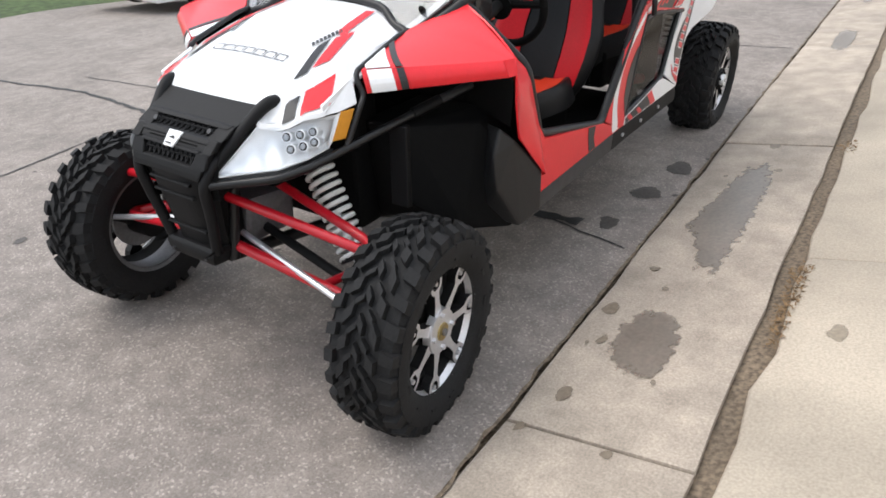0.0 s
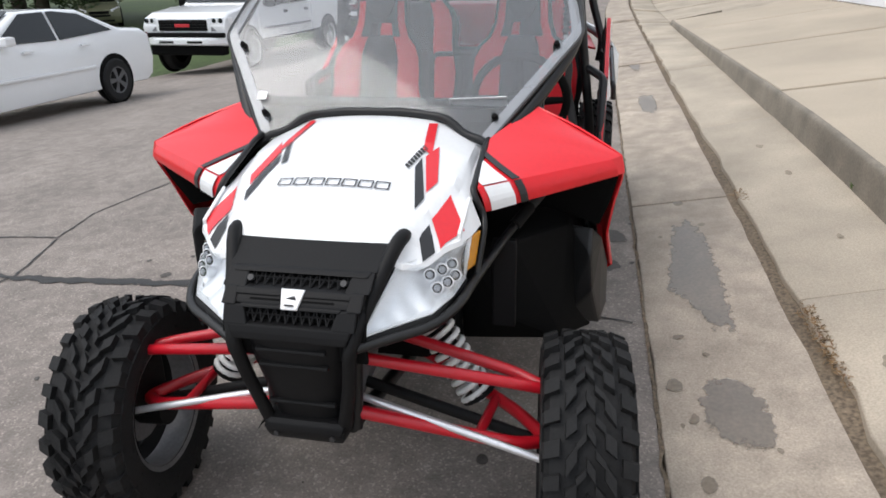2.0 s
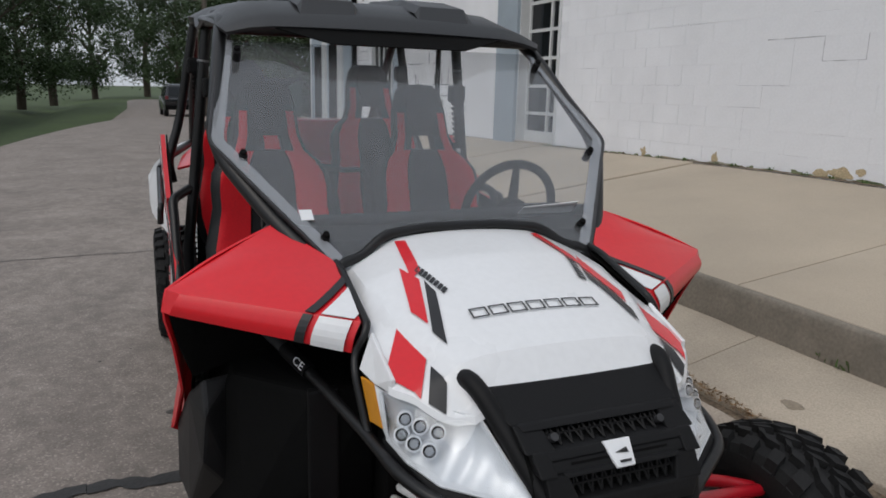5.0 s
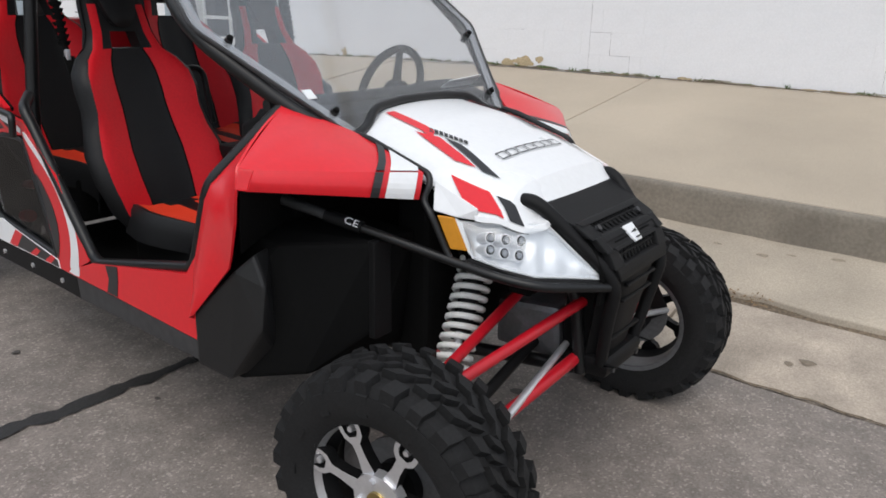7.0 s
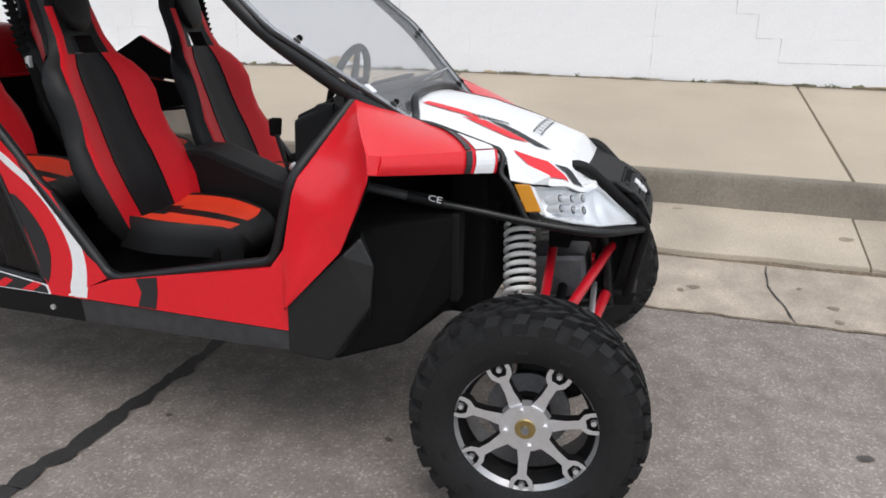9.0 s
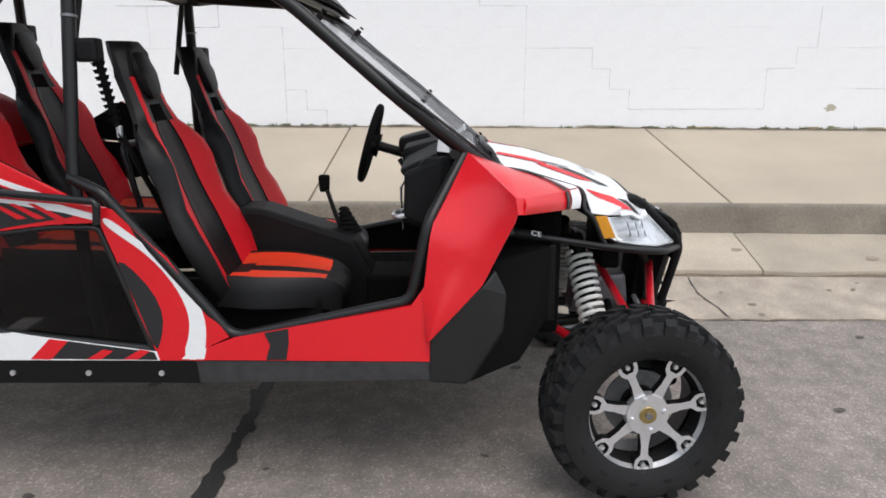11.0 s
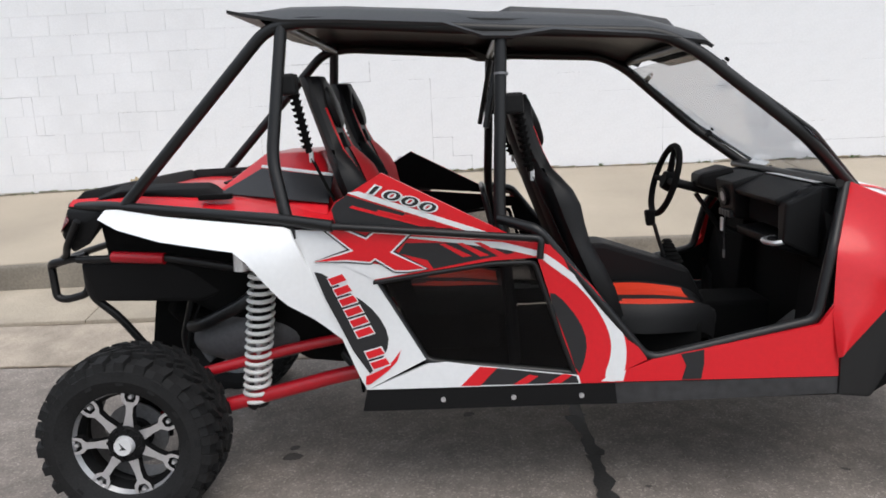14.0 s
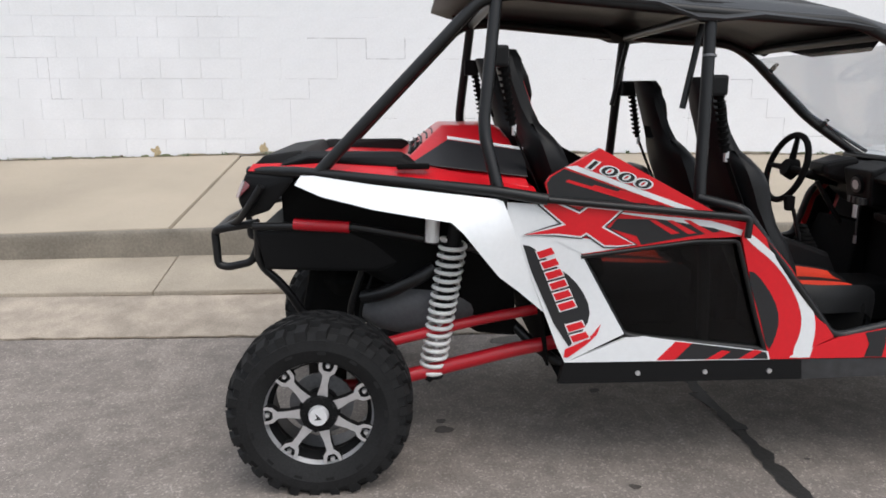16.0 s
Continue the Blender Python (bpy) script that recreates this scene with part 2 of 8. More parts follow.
def loft_bm(rows, thick=0.0, close=False):
    """A skin over rows of points, thickened inwards."""
    bm = bmesh.new()
    vs = [[bm.verts.new(p) for p in row] for row in rows]
    for a, b in zip(vs, vs[1:]):
        m = len(a)
        for k in range(m if close else m - 1):
            bm.faces.new((a[k], a[(k + 1) % m], b[(k + 1) % m], b[k]))
    bmesh.ops.recalc_face_normals(bm, faces=bm.faces)
    if thick:
        bmesh.ops.solidify(bm, geom=bm.faces[:], thickness=thick)
    return bm

# the street runs slightly askew to the car
KM, KN = 0.018, -0.009
def lerp_table(v, table):
    if v <= table[0][0]:
        return table[0][1]
    for (a, za), (b, zb) in zip(table, table[1:]):
        if v <= b:
            return za + (zb - za) * (v - a) / (b - a)
    return table[-1][1]
def ss(t):
    t = min(max(t, 0), 1)
    return t * t * (3 - 2 * t)
def kx(x):
    """Sideways drift of the kerb lines."""
    bend = 0.0035 * (min(max(-14 - x, 0), 30)) ** 2
    return KM * x + bend
CAMBER = ((-60, -0.9), (-12, -0.55), (-9.2, -0.47), (-7, -0.33), (-5, -0.20), (-2.5, -0.05), (-1, 0.0), (0.3, 0.0), (0.95, 0.038))
PRO = {"a": (0.95, 0.038), "b": (1.53, 0.135), "c": (2.19, 0.29), "d": (2.16, 0.485), "e": (4.60, 0.83)}
def zk(x):
    """Rise and fall of the street along its length."""
    return KN * max(x, -16) - 0.0125 * min(max(-x - 16, 0), 60)

def zroad(x, y):
    v = y - kx(x)
    return lerp_table(v, CAMBER) + zk(x) - 0.06 * min(max(-x - 4.6, 0), 11) * ss((-v - 3) / 3.5)

def sheet(x0, x1, v0, v1, nx, nv, zf, jitter=0.0):
    bm = bmesh.new()
    g = []
    for i in range(nx + 1):
        x = x0 + (x1 - x0) * i / nx
        row = []
        for j in range(nv + 1):
            v = v0 + (v1 - v0) * j / nv
            row.append(bm.verts.new((x, v + kx(x), zf(x, v + kx(x)) + (noise.noise(Vector((x * 1.7, v * 1.7, 0))) * jitter))))
        g.append(row)
    for i in range(nx):
        for j in range(nv):
            bm.faces.new((g[i][j], g[i + 1][j], g[i + 1][j + 1], g[i][j + 1]))
    return bm

# the ground, one sheet to the horizon, lies under the street
bm = bmesh.new()
xs = [-900, -300, -120, -60, -40, -30, -22, -17, -14, -11, -8, -5, -2, 2, 8, 20, 60, 300]
ys = [-600, -200, -80, -40, -25, -18, -14, -11, -9.2, -6, -2, 2, 5, 9, 20, 60, 200, 600]
def zland(x, y):
    if -10.0 < y < 12 and -70 < x < 40:
        return -0.9 if y > -9.0 else zroad(x, -9.3) - 0.05
    if y <= -9.2:
        return zroad(max(x, -40), -9.3) + 0.03
    return -0.9
g = [[bm.verts.new((x, y, zland(x, y))) for y in ys] for x in xs]
for i in range(len(xs) - 1):
    for j in range(len(ys) - 1):
        bm.faces.new((g[i][j], g[i + 1][j], g[i + 1][j + 1], g[i][j + 1]))
tagged(part("ground", bm, M_GRASS, smooth=True), kind="structure")
road = tagged(part("road", sheet(-110, 40, -9.3, 0.95, 220, 40, zroad, 0.004), M_ASPH, smooth=True), kind="structure")

FALL = {"a": 0.0, "b": 0.003, "c": 0.0185, "d": 0.031, "e": 0.027}
def fall(k, x):
    q = min(max(-x - 3.0, 0), 14)
    return FALL[k] * (q * q / 2 if q < 1 else q - 0.5)

def lane(a, b):
    (va, za), (vb, zb) = PRO[a], PRO[b]
    def zf(x, y):
        t = ((y - kx(x)) - va) / (vb - va)
        return za + (zb - za) * t + zk(x) - fall(a, x) * (1 - t) - fall(b, x) * t
    return va, vb, zf

def slabs(name, a, b, joints, material, parent, gap=0.006, inset0=0.0, inset1=0.0, thick=0.12, wob=0.0, nv=6):
    """Cast slabs between two lines of the profile, parted at the joints."""
    va, vb, zf = lane(a, b)
    rnd = random.Random(5)
    for x0, x1 in zip(joints, joints[1:]):
        dz, tilt = rnd.uniform(-0.003, 0.003), rnd.uniform(-0.003, 0.003)
        n = max(2, int((x1 - x0) / 0.22))
        bm = sheet(x0 + gap, x1 - gap, va + inset0, vb - inset1, n, nv, lambda x, y: zf(x, y) + dz + tilt * (x - x0))
        for v in bm.verts:
            q = v.co.y - kx(v.co.x)
            e = min(q - va - inset0, vb - inset1 - q)
            if e < 0.002 and wob:
                v.co.y += noise.noise(Vector((v.co.x * 5, vb, 0))) * wob
        r = bmesh.ops.extrude_face_region(bm, geom=bm.faces[:])
        for v in r["geom"]:
            if isinstance(v, bmesh.types.BMVert):
                v.co.z -= thick
        bmesh.ops.recalc_face_normals(bm, faces=bm.faces)
        es = [e for e in bm.edges if len(e.link_faces) == 2 and e.calc_face_angle(0) > 1.2 and max(v.co.z - zf(v.co.x, v.co.y) for v in e.verts) > -0.03 and min(v.co.z - zf(v.co.x, v.co.y) for v in e.verts) > -0.03]
        bmesh.ops.bevel(bm, geom=es, offset=0.008, segments=2, affect="EDGES", profile=0.5)
        ob = part(name, bm, material, parent)
        sm0(ob)

def sm0(ob):
    ob.data.shade_smooth()
    ob.data.set_sharp_from_angle(angle=radians(40))

def bed(name, a, b, dz, material, x0=-70, x1=36, lead=0.05):
    va, vb, zf = lane(a, b)
    return tagged(part(name, sheet(x0, x1, va - lead, vb + 0.05, 150, 2, lambda x, y: zf(x, y) + dz, 0.004), material), kind="structure")
gutter = bed("gutter", "a", "b", -0.035, M_DIRT)
slabs("gutter_slab", "a", "b", [-60, -30, -14, -8.4, -5.6, -2.82, -0.05, 2.75, 5.5, 8.3, 14, 35], M_GUTTER, gutter, 0.007, 0.015, 0.0, 0.12, 0.012)
apron = bed("pavement", "b", "c", -0.03, M_DIRT)
slabs("pavement_slab", "b", "c", [-60, -30, -16.8, -13.7, -10.7, -7.6, -4.57, -1.40, 1.45, 4.5, 7.5, 10.5, 20, 35], M_CONC, apron, 0.005, 0.070, 0.0, 0.12, 0.05)
KERB_END = -13.2
walkway = bed("walkway", "d", "e", -0.03, M_DIRT, KERB_END, 36, -0.06)
slabs("walkway_slab", "d", "e", [KERB_END, -10.75, -7.7, -4.63, -1.62, 1.43, 4.5, 7.5, 10.6, 13.6, 20, 35], M_WALK, walkway, 0.009, 0.034, 0.03, 0.40, 0.0, 8)
driveway = bed("driveway", "c", "e", -0.03, M_DIRT, -27, KERB_END)
slabs("driveway_slab", "c", "e", [-27, -23.5, -20.3, -16.8, KERB_END], M_CONC, driveway, 0.005, 0.02, 0.03, 0.2, 0.0, 8)
# kerb: a battered face with a worn round edge, one sheet up to the walkway; its colour holds dirt and shade
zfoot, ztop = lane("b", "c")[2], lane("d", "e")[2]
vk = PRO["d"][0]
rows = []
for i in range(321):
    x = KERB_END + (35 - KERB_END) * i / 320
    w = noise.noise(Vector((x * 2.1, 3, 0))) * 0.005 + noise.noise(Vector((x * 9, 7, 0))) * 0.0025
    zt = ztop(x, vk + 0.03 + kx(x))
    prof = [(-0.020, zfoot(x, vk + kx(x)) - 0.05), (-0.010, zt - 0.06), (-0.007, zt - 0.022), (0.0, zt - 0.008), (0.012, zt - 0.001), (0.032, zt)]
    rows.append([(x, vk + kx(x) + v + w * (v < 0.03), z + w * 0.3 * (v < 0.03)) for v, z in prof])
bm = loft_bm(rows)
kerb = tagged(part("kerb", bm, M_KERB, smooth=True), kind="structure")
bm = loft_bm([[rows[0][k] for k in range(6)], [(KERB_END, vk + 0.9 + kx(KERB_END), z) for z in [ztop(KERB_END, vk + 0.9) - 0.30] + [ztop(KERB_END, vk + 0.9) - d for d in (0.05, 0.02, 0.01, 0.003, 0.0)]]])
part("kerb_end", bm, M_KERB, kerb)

def flat_patch(name, pts, zf, lift, material, parent, label="", rounds=3, wob=0.02, seed=1):
    """A thin irregular patch on a surface; the soft attribute falls to nought at its rim."""
    for _ in range(rounds):
        out = []
        for a, b in zip(pts, pts[1:] + pts[:1]):
            out += [(a[0] * 0.75 + b[0] * 0.25, a[1] * 0.75 + b[1] * 0.25), (a[0] * 0.25 + b[0] * 0.75, a[1] * 0.25 + b[1] * 0.75)]
        pts = out
    cx, cy = (sum(p[k] for p in pts) / len(pts) for k in (0, 1))
    fr = (1.22, 1.0, 0.8, 0.55, 0.3, 0.1)
    soft = (0.0, 0.28, 0.55, 0.8, 1.0, 1.0)
    vs, n = [], len(pts)
    for f in fr:
        for x, y in pts:
            w = noise.noise(Vector((x * 14, y * 14, seed))) * wob
            px, py = cx + (x + w - cx) * f, cy + (y + w - cy) * f
            vs.append((px, py, zf(px, py) + lift))
    fs = [(r * n + k, r * n + (k + 1) % n, (r + 1) * n + (k + 1) % n, (r + 1) * n + k) for r in range(len(fr) - 1) for k in range(n)]
    fs.append(tuple((len(fr) - 1) * n + k for k in range(n)))
    me = bpy.data.meshes.new(name)
    me.from_pydata(vs, [], fs)
    if me.polygons[0].normal.z < 0:
        me.flip_normals()
    at = me.attributes.new("soft", "FLOAT", "POINT")
    at.data.foreach_set("value", [q for q in soft for _ in range(n)])
    me.materials.append(material)
    ob = new(name, me)
    ob.parent = parent
    if label:
        tagged(ob, label)
    me.shade_smooth()
    return ob

def crack_line(name, pts, width, zf, lift, material, parent, seed=1):
    """A ragged ribbon along a line."""
    rnd = random.Random(seed)
    pts = [Vector((*p, 0)) for p in pts]
    bm = bmesh.new()
    prev = None
    for a, b in zip(pts, pts[1:]):
        n = max(2, int((b - a).length / 0.035))
        side = Vector((-(b - a).y, (b - a).x, 0)).normalized()
        for i in range(n + 1):
            p = a.lerp(b, i / n) + side * (noise.noise(Vector((i * 0.31, seed, a.x))) * 0.02)
            w = width * rnd.uniform(0.55, 1.25)
            pair = []
            for s in (-1, 1):
                q = p + side * (s * w / 2)
                pair.append(bm.verts.new((q.x, q.y, zf(q.x, q.y) + lift)))
            if prev:
                f = bm.faces.new((prev[0], prev[1], pair[1], pair[0]))
            prev = pair
    for f in bm.faces:
        f.normal_update()
        if f.normal.z < 0:
            f.normal_flip()
    return part(name, bm, material, parent, "", True)

crack_line("tar_seam", [(-1.43, 0.60), (-1.46, 0.1), (-1.44, -0.30), (-1.47, -1.05), (-1.42, -1.7), (-1.41, -2.5)], 0.072, zroad, 0.005, M_TAR, road, 2)
crack_line("tar_seam", [(-1.41, -2.5), (-1.55, -2.94), (-1.7, -3.9), (-1.6, -5.5), (-1.7, -8.8)], 0.035, zroad, 0.005, M_TAR, road, 3)
for k, pts in enumerate(([(-2.03, -4.4), (-2.03, -3.44), (-2.02, -2.70), (-2.48, -2.77), (-3.2, -2.6)], [(-1.99, -2.68), (-1.4, -2.5)], [(-1.41, -2.52), (-1.0, -2.62), (-0.3, -2.5), (0.5, -2.8)], [(-1.42, 0.42), (-1.28, 0.88)], [(-5.6, -4.0), (-5.4, -1.0), (-5.5, 0.8)], [(-9.6, -4.5), (-9.5, 0.6)], [(3.0, -4.0), (3.2, -1.5), (3.1, 0.9)])):
    crack_line("road_crack", pts, 0.016 if k != 3 else 0.012, zroad, 0.004, M_TAR, road, 11 + k)
va, vb, zgut = lane("a", "b")
crack_line("gutter_crack", [(0.92, 1.52), (0.91, 1.30), (0.97, 1.12), (1.0, 0.98)], 0.010, zgut, 0.004, M_TAR, gutter, 31)
# ragged dark joint where the asphalt meets the gutter
crack_line("edge_joint", [(x, 0.955 + kx(x)) for x in (-24, -16, -10, -6, -3, 0, 3, 7, 14)], 0.014, lambda x, y: zroad(x, y) if y - kx(x) < 0.95 else zgut(x, y), 0.006, M_DIRT, road, 41)
# wet patches in the gutter
for k, pts in enumerate(([(-2.50, 1.13), (-2.47, 1.29), (-1.64, 1.30), (-1.08, 1.30), (-1.21, 1.19), (-1.47, 1.12), (-1.61, 1.03), (-1.96, 1.08)], [(-0.79, 1.10), (-0.83, 1.22), (-0.69, 1.32), (-0.39, 1.32), (-0.39, 1.20), (-0.49, 1.09)], [(-3.47, 1.04), (-3.54, 1.26), (-3.15, 1.26), (-3.16, 1.12)], [(-6.3, 1.05), (-6.3, 1.24), (-5.34, 1.24), (-5.40, 1.08)], [(-9.6, 0.98), (-9.6, 1.15), (-7.8, 1.18), (-8.0, 1.02)], [(-4.25, 1.0), (-4.3, 1.16), (-3.65, 1.18), (-3.68, 1.02)])):
    flat_patch("puddle", pts, zgut, 0.003, M_WET, gutter, "wet grey puddle in the gutter", 2, 0.02, k)
rnd = random.Random(9)
for k in range(26):
    x, y, r = rnd.uniform(-4, 2.5), rnd.uniform(1.0, 1.45), rnd.uniform(0.012, 0.05)
    flat_patch("damp_spot", [(x + r * math.cos(a) * rnd.uniform(0.7, 1.5), y + kx(x) + r * math.sin(a) * rnd.uniform(0.5, 1)) for a in (0, 1, 2, 3, 4, 5)], zgut, 0.0025, M_DAMP, gutter, "", 2, 0.012, k)
vb2, vc2, zap = lane("b", "c")
vd2, ve2, zwalk = lane("d", "e")
for k in range(16):
    x, y, r = rnd.uniform(-4, 3), rnd.uniform(1.75, 2.1), rnd.uniform(0.015, 0.05)
    flat_patch("damp_spot", [(x + r * math.cos(a) * rnd.uniform(0.8, 1.8), y + kx(x) + r * math.sin(a) * rnd.uniform(0.4, 0.8)) for a in (0, 1, 2, 3, 4, 5)], zap, 0.0025, M_DAMP2, apron, "", 2, 0.012, k)
for k in range(40):
    x, y, r = rnd.uniform(-3, 2.4), rnd.uniform(-3, 0.9), rnd.uniform(0.006, 0.045)
    flat_patch("oil_spot", [(x + r * math.cos(a) * rnd.uniform(0.8, 1.4), y + r * math.sin(a) * rnd.uniform(0.6, 1.2)) for a in (0, 1, 2, 3, 4, 5)], zroad, 0.0035, M_DAMP3, road, "", 2, 0.012, k)
for k, (x, y, r) in enumerate(((-1.9, 0.75, 0.10), (-1.5, 0.72, 0.07), (-2.3, 0.8, 0.12), (2.2, 0.2, 0.16))):
    flat_patch("oil_spot", [(x + r * math.cos(a) * rnd.uniform(0.8, 1.4), y + r * math.sin(a) * rnd.uniform(0.5, 0.9)) for a in (0, 1, 2, 3, 4, 5)], zroad, 0.0035, M_DAMP3, road, "", 2, 0.03, 60 + k)

def clumps(name, spots, zf, n, size, material, up=0.5, seed=3, label="", category=""):
    """Many small blades or leaves strewn round the spots, one loose mesh."""
    rnd = random.Random(seed)
    vs, fs = [], []
    for x, y, r in spots:
        for _ in range(n):
            a, d = rnd.uniform(0, 6.3), r * rnd.random() ** 0.7
            p = Vector((x + d * math.cos(a) * 1.4, y + d * math.sin(a) * 0.5, 0))
            p.z = zf(p.x, p.y) + 0.004
            q = Vector((rnd.uniform(-1, 1), rnd.uniform(-1, 1), up * rnd.uniform(0.5, 2.5))).normalized() * size * rnd.uniform(0.5, 1.3)
            w = q.cross(Vector((rnd.uniform(-1, 1), rnd.uniform(-1, 1), 1))).normalized() * size * 0.16
            b = len(vs)
            vs += [tuple(p - w), tuple(p + w), tuple(p + q * 0.6 + w * 0.8), tuple(p + q), tuple(p + q * 0.6 - w * 0.8)]
            fs.append((b, b + 1, b + 2, b + 3, b + 4))
    me = bpy.data.meshes.new(name)
    me.from_pydata(vs, [], fs)
    me.materials.append(material)
    return tagged(new(name, me), label, category, kind="stuff")
clumps("grass_tufts", [(-1.0, 2.17, 0.06), (-0.9, 2.16, 0.05), (-0.95, 2.15, 0.08), (-2.6, 2.12, 0.05), (-4.0, 2.10, 0.06), (2.9, 2.22, 0.04)], zap, 60, 0.045, M_LEAF, 0.8, 3, "small green weeds growing at the foot of the kerb", "weeds")
clumps("dry_leaves", [(-1.28 + 0.10 * k, 1.575 + 0.01 * (k % 2), 0.07) for k in range(6)] + [(0.2, 1.58, 0.1), (-2.8, 1.55, 0.1)], zap, 60, 0.019, M_DRY, 0.12, 4, "dry brown leaves and grit in the pavement joint", "leaf litter")
clumps("wall_weeds", [(-7.0 + rnd.uniform(-0.5, 0.5), 4.46, 0.18) for _ in range(4)] + [(x, 4.58 + kx(x), 0.05) for x in (-5.2, -4.1, -3.3, -2.4, 0.6, 2.2, 3.6)] + [(x, 4.60 + kx(x), 0.035) for x in (-4.8, -4.35, -3.7, -3.05, -2.75, -2.1, -1.6, -1.2, -0.5, 0.1, 1.1, 1.7, 2.7, 3.1, 4.2, 4.9)], zwalk, 12, 0.035, M_LEAF, 0.7, 6, "sparse weeds along the foot of the wall", "weeds")

# ---- painted block wall ----
WY, WZ = PRO["e"]
def wall_y(x):
    return WY + KM * x
def wall_base(x):
    return WZ + zk(x) - fall("e", x)
def wall_box(name, x0, x1, z0, z1, y0, y1, material, parent=None, label=""):
    bm = box(x0, x1, y0, y1, z0, z1)
    for v in bm.verts:
        v.co.y += wall_y(v.co.x)
    return part(name, bm, material, parent, label)
DOOR0, DOOR1 = -8.50, -7.42
WIN0, WIN1 = -15.6, -14.0
wall = tagged(wall_box("wall_north", DOOR1, 34, 0.1, 6.2, 0.012, 0.30, M_MORTAR), kind="structure")
for x0, x1, z0, z1 in ((WIN1, DOOR0, 0.1, 6.2), (DOOR0, DOOR1, 3.2, 6.2), (WIN0, WIN1, 3.4, 6.2), (-22, WIN0, 0.1, 6.2), (WIN0, WIN1, 0.1, 0.56)):
    tagged(wall_box("wall_north", x0, x1, z0, z1, 0.0, 0.30, M_WALL), kind="structure")
tagged(wall_box("wall_end", -22.0, -21.7, 0.2, 6.2, 0.30, 14, M_WALL), kind="structure")
tagged(wall_box("roof", -22.0, 34, 6.2, 6.35, -0.05, 14, M_CONC), kind="structure")

def step_crack(pts, width=0.005, seed=1):
    """An open joint stepping through the blockwork."""
    rnd = random.Random(seed)
    bm = bmesh.new()
    for (xa, za), (xb, zb) in zip(pts, pts[1:]):
        n = max(2, int((abs(xb - xa) + abs(zb - za)) / 0.04))
        prev = None
        for i in range(n + 1):
            x, z = xa + (xb - xa) * i / n, za + (zb - za) * i / n
            w = width * rnd.uniform(0.12, 0.75)
            d = (0, w) if abs(xb - xa) > abs(zb - za) else (w, 0)
            y = wall_y(x) + 0.0055
            pair = (bm.verts.new((x - d[0] / 2, y, z - d[1] / 2)), bm.verts.new((x + d[0] / 2, y, z + d[1] / 2)))
            if prev:
                bm.faces.new((prev[0], prev[1], pair[1], pair[0]))
            prev = pair
    part("wall_crack", bm, M_CRACK, wall)
BL, BH = 0.405, 0.2035
Z = [WZ - 0.02 + BH * k - 0.0015 for k in range(14)]
step_crack([(-0.40, Z[7]), (-0.30, Z[7]), (-0.30, Z[6]), (-0.05, Z[6]), (0.17, Z[6]), (0.17, Z[4]), (0.85, Z[4]), (0.85, Z[3]), (1.04, Z[3]), (1.04, Z[2]), (1.25, Z[2]), (1.25, Z[1]), (1.95, Z[1])], 0.006, 1)
step_crack([(0.17, Z[4]), (0.17, Z[1]), (0.17, WZ)], 0.004, 2)
step_crack([(1.95, Z[1]), (2.4, Z[1]), (2.65, Z[1]), (2.65, Z[3]), (2.94, Z[3]), (2.94, Z[4]), (3.14, Z[4]), (3.14, Z[6])], 0.005, 3)
step_crack([(-2.50, Z[5]), (-2.27, Z[5]), (-2.27, Z[2]), (-2.06, Z[2]), (-2.06, Z[1]), (-1.86, Z[1]), (-1.86, WZ)], 0.006, 4)
step_crack([(-2.27, Z[2]), (-2.27, WZ)], 0.005, 5)
step_crack([(-3.9, Z[6]), (-3.3, Z[6]), (-3.3, Z[5]), (-2.9, Z[5]), (-2.9, Z[6])], 0.009, 6)
step_crack([(-3.6, Z[6]), (-3.6, Z[4]), (-3.9, Z[4]), (-3.9, Z[3]), (-4.15, Z[3]), (-4.3, Z[3])], 0.006, 7)
step_crack([(-3.9, Z[3]), (-4.1, Z[3]), (-4.1, Z[2]), (-4.1, Z[1])], 0.004, 8)
step_crack([(-5.6, Z[4]), (-5.0, Z[4])], 0.003, 9)
step_crack([(-6.9, Z[5]), (-6.5, Z[5]), (-6.5, Z[3]), (-6.3, Z[3])], 0.005, 10)
step_crack([(3.6, Z[2]), (4.0, Z[2]), (4.0, Z[1]), (4.6, Z[1]), (4.6, WZ)], 0.005, 11)
rnd = random.Random(21)
for k in range(34):
    x, r = rnd.uniform(-7.3, 6), rnd.randint(1, 9)
    step_crack([(x, Z[r]), (x + rnd.uniform(0.15, 0.6), Z[r])], rnd.uniform(0.0012, 0.003), 50 + k)

def wall_patch(x, z, w, h, material, seed):
    bm = bmesh.new()
    pts = []
    for k in range(22):
        a = 2 * math.pi * k / 22
        q = 0.65 + 0.5 * noise.noise(Vector((math.cos(a) * 1.5, math.sin(a) * 1.5, seed)))
        pts.append((x + w * q * math.cos(a), max(z + h * q * math.sin(a), wall_base(x) - 0.005)))
    f = bm.faces.new([bm.verts.new((px, wall_y(px) + 0.0052, pz)) for px, pz in pts])
    f.normal_update()
    if f.normal.y > 0:
        f.normal_flip()
    part("peeled_paint", bm, material, wall)
for k in range(80):
    x = rnd.uniform(-7.3, 7)
    wall_patch(x, wall_base(x) + rnd.uniform(-0.008, 0.016), rnd.uniform(0.05, 0.30), rnd.uniform(0.008, 0.024), rnd.choice((M_PEEL, M_PEEL, M_PEEL, M_MOSS, M_PEEL2)), k)
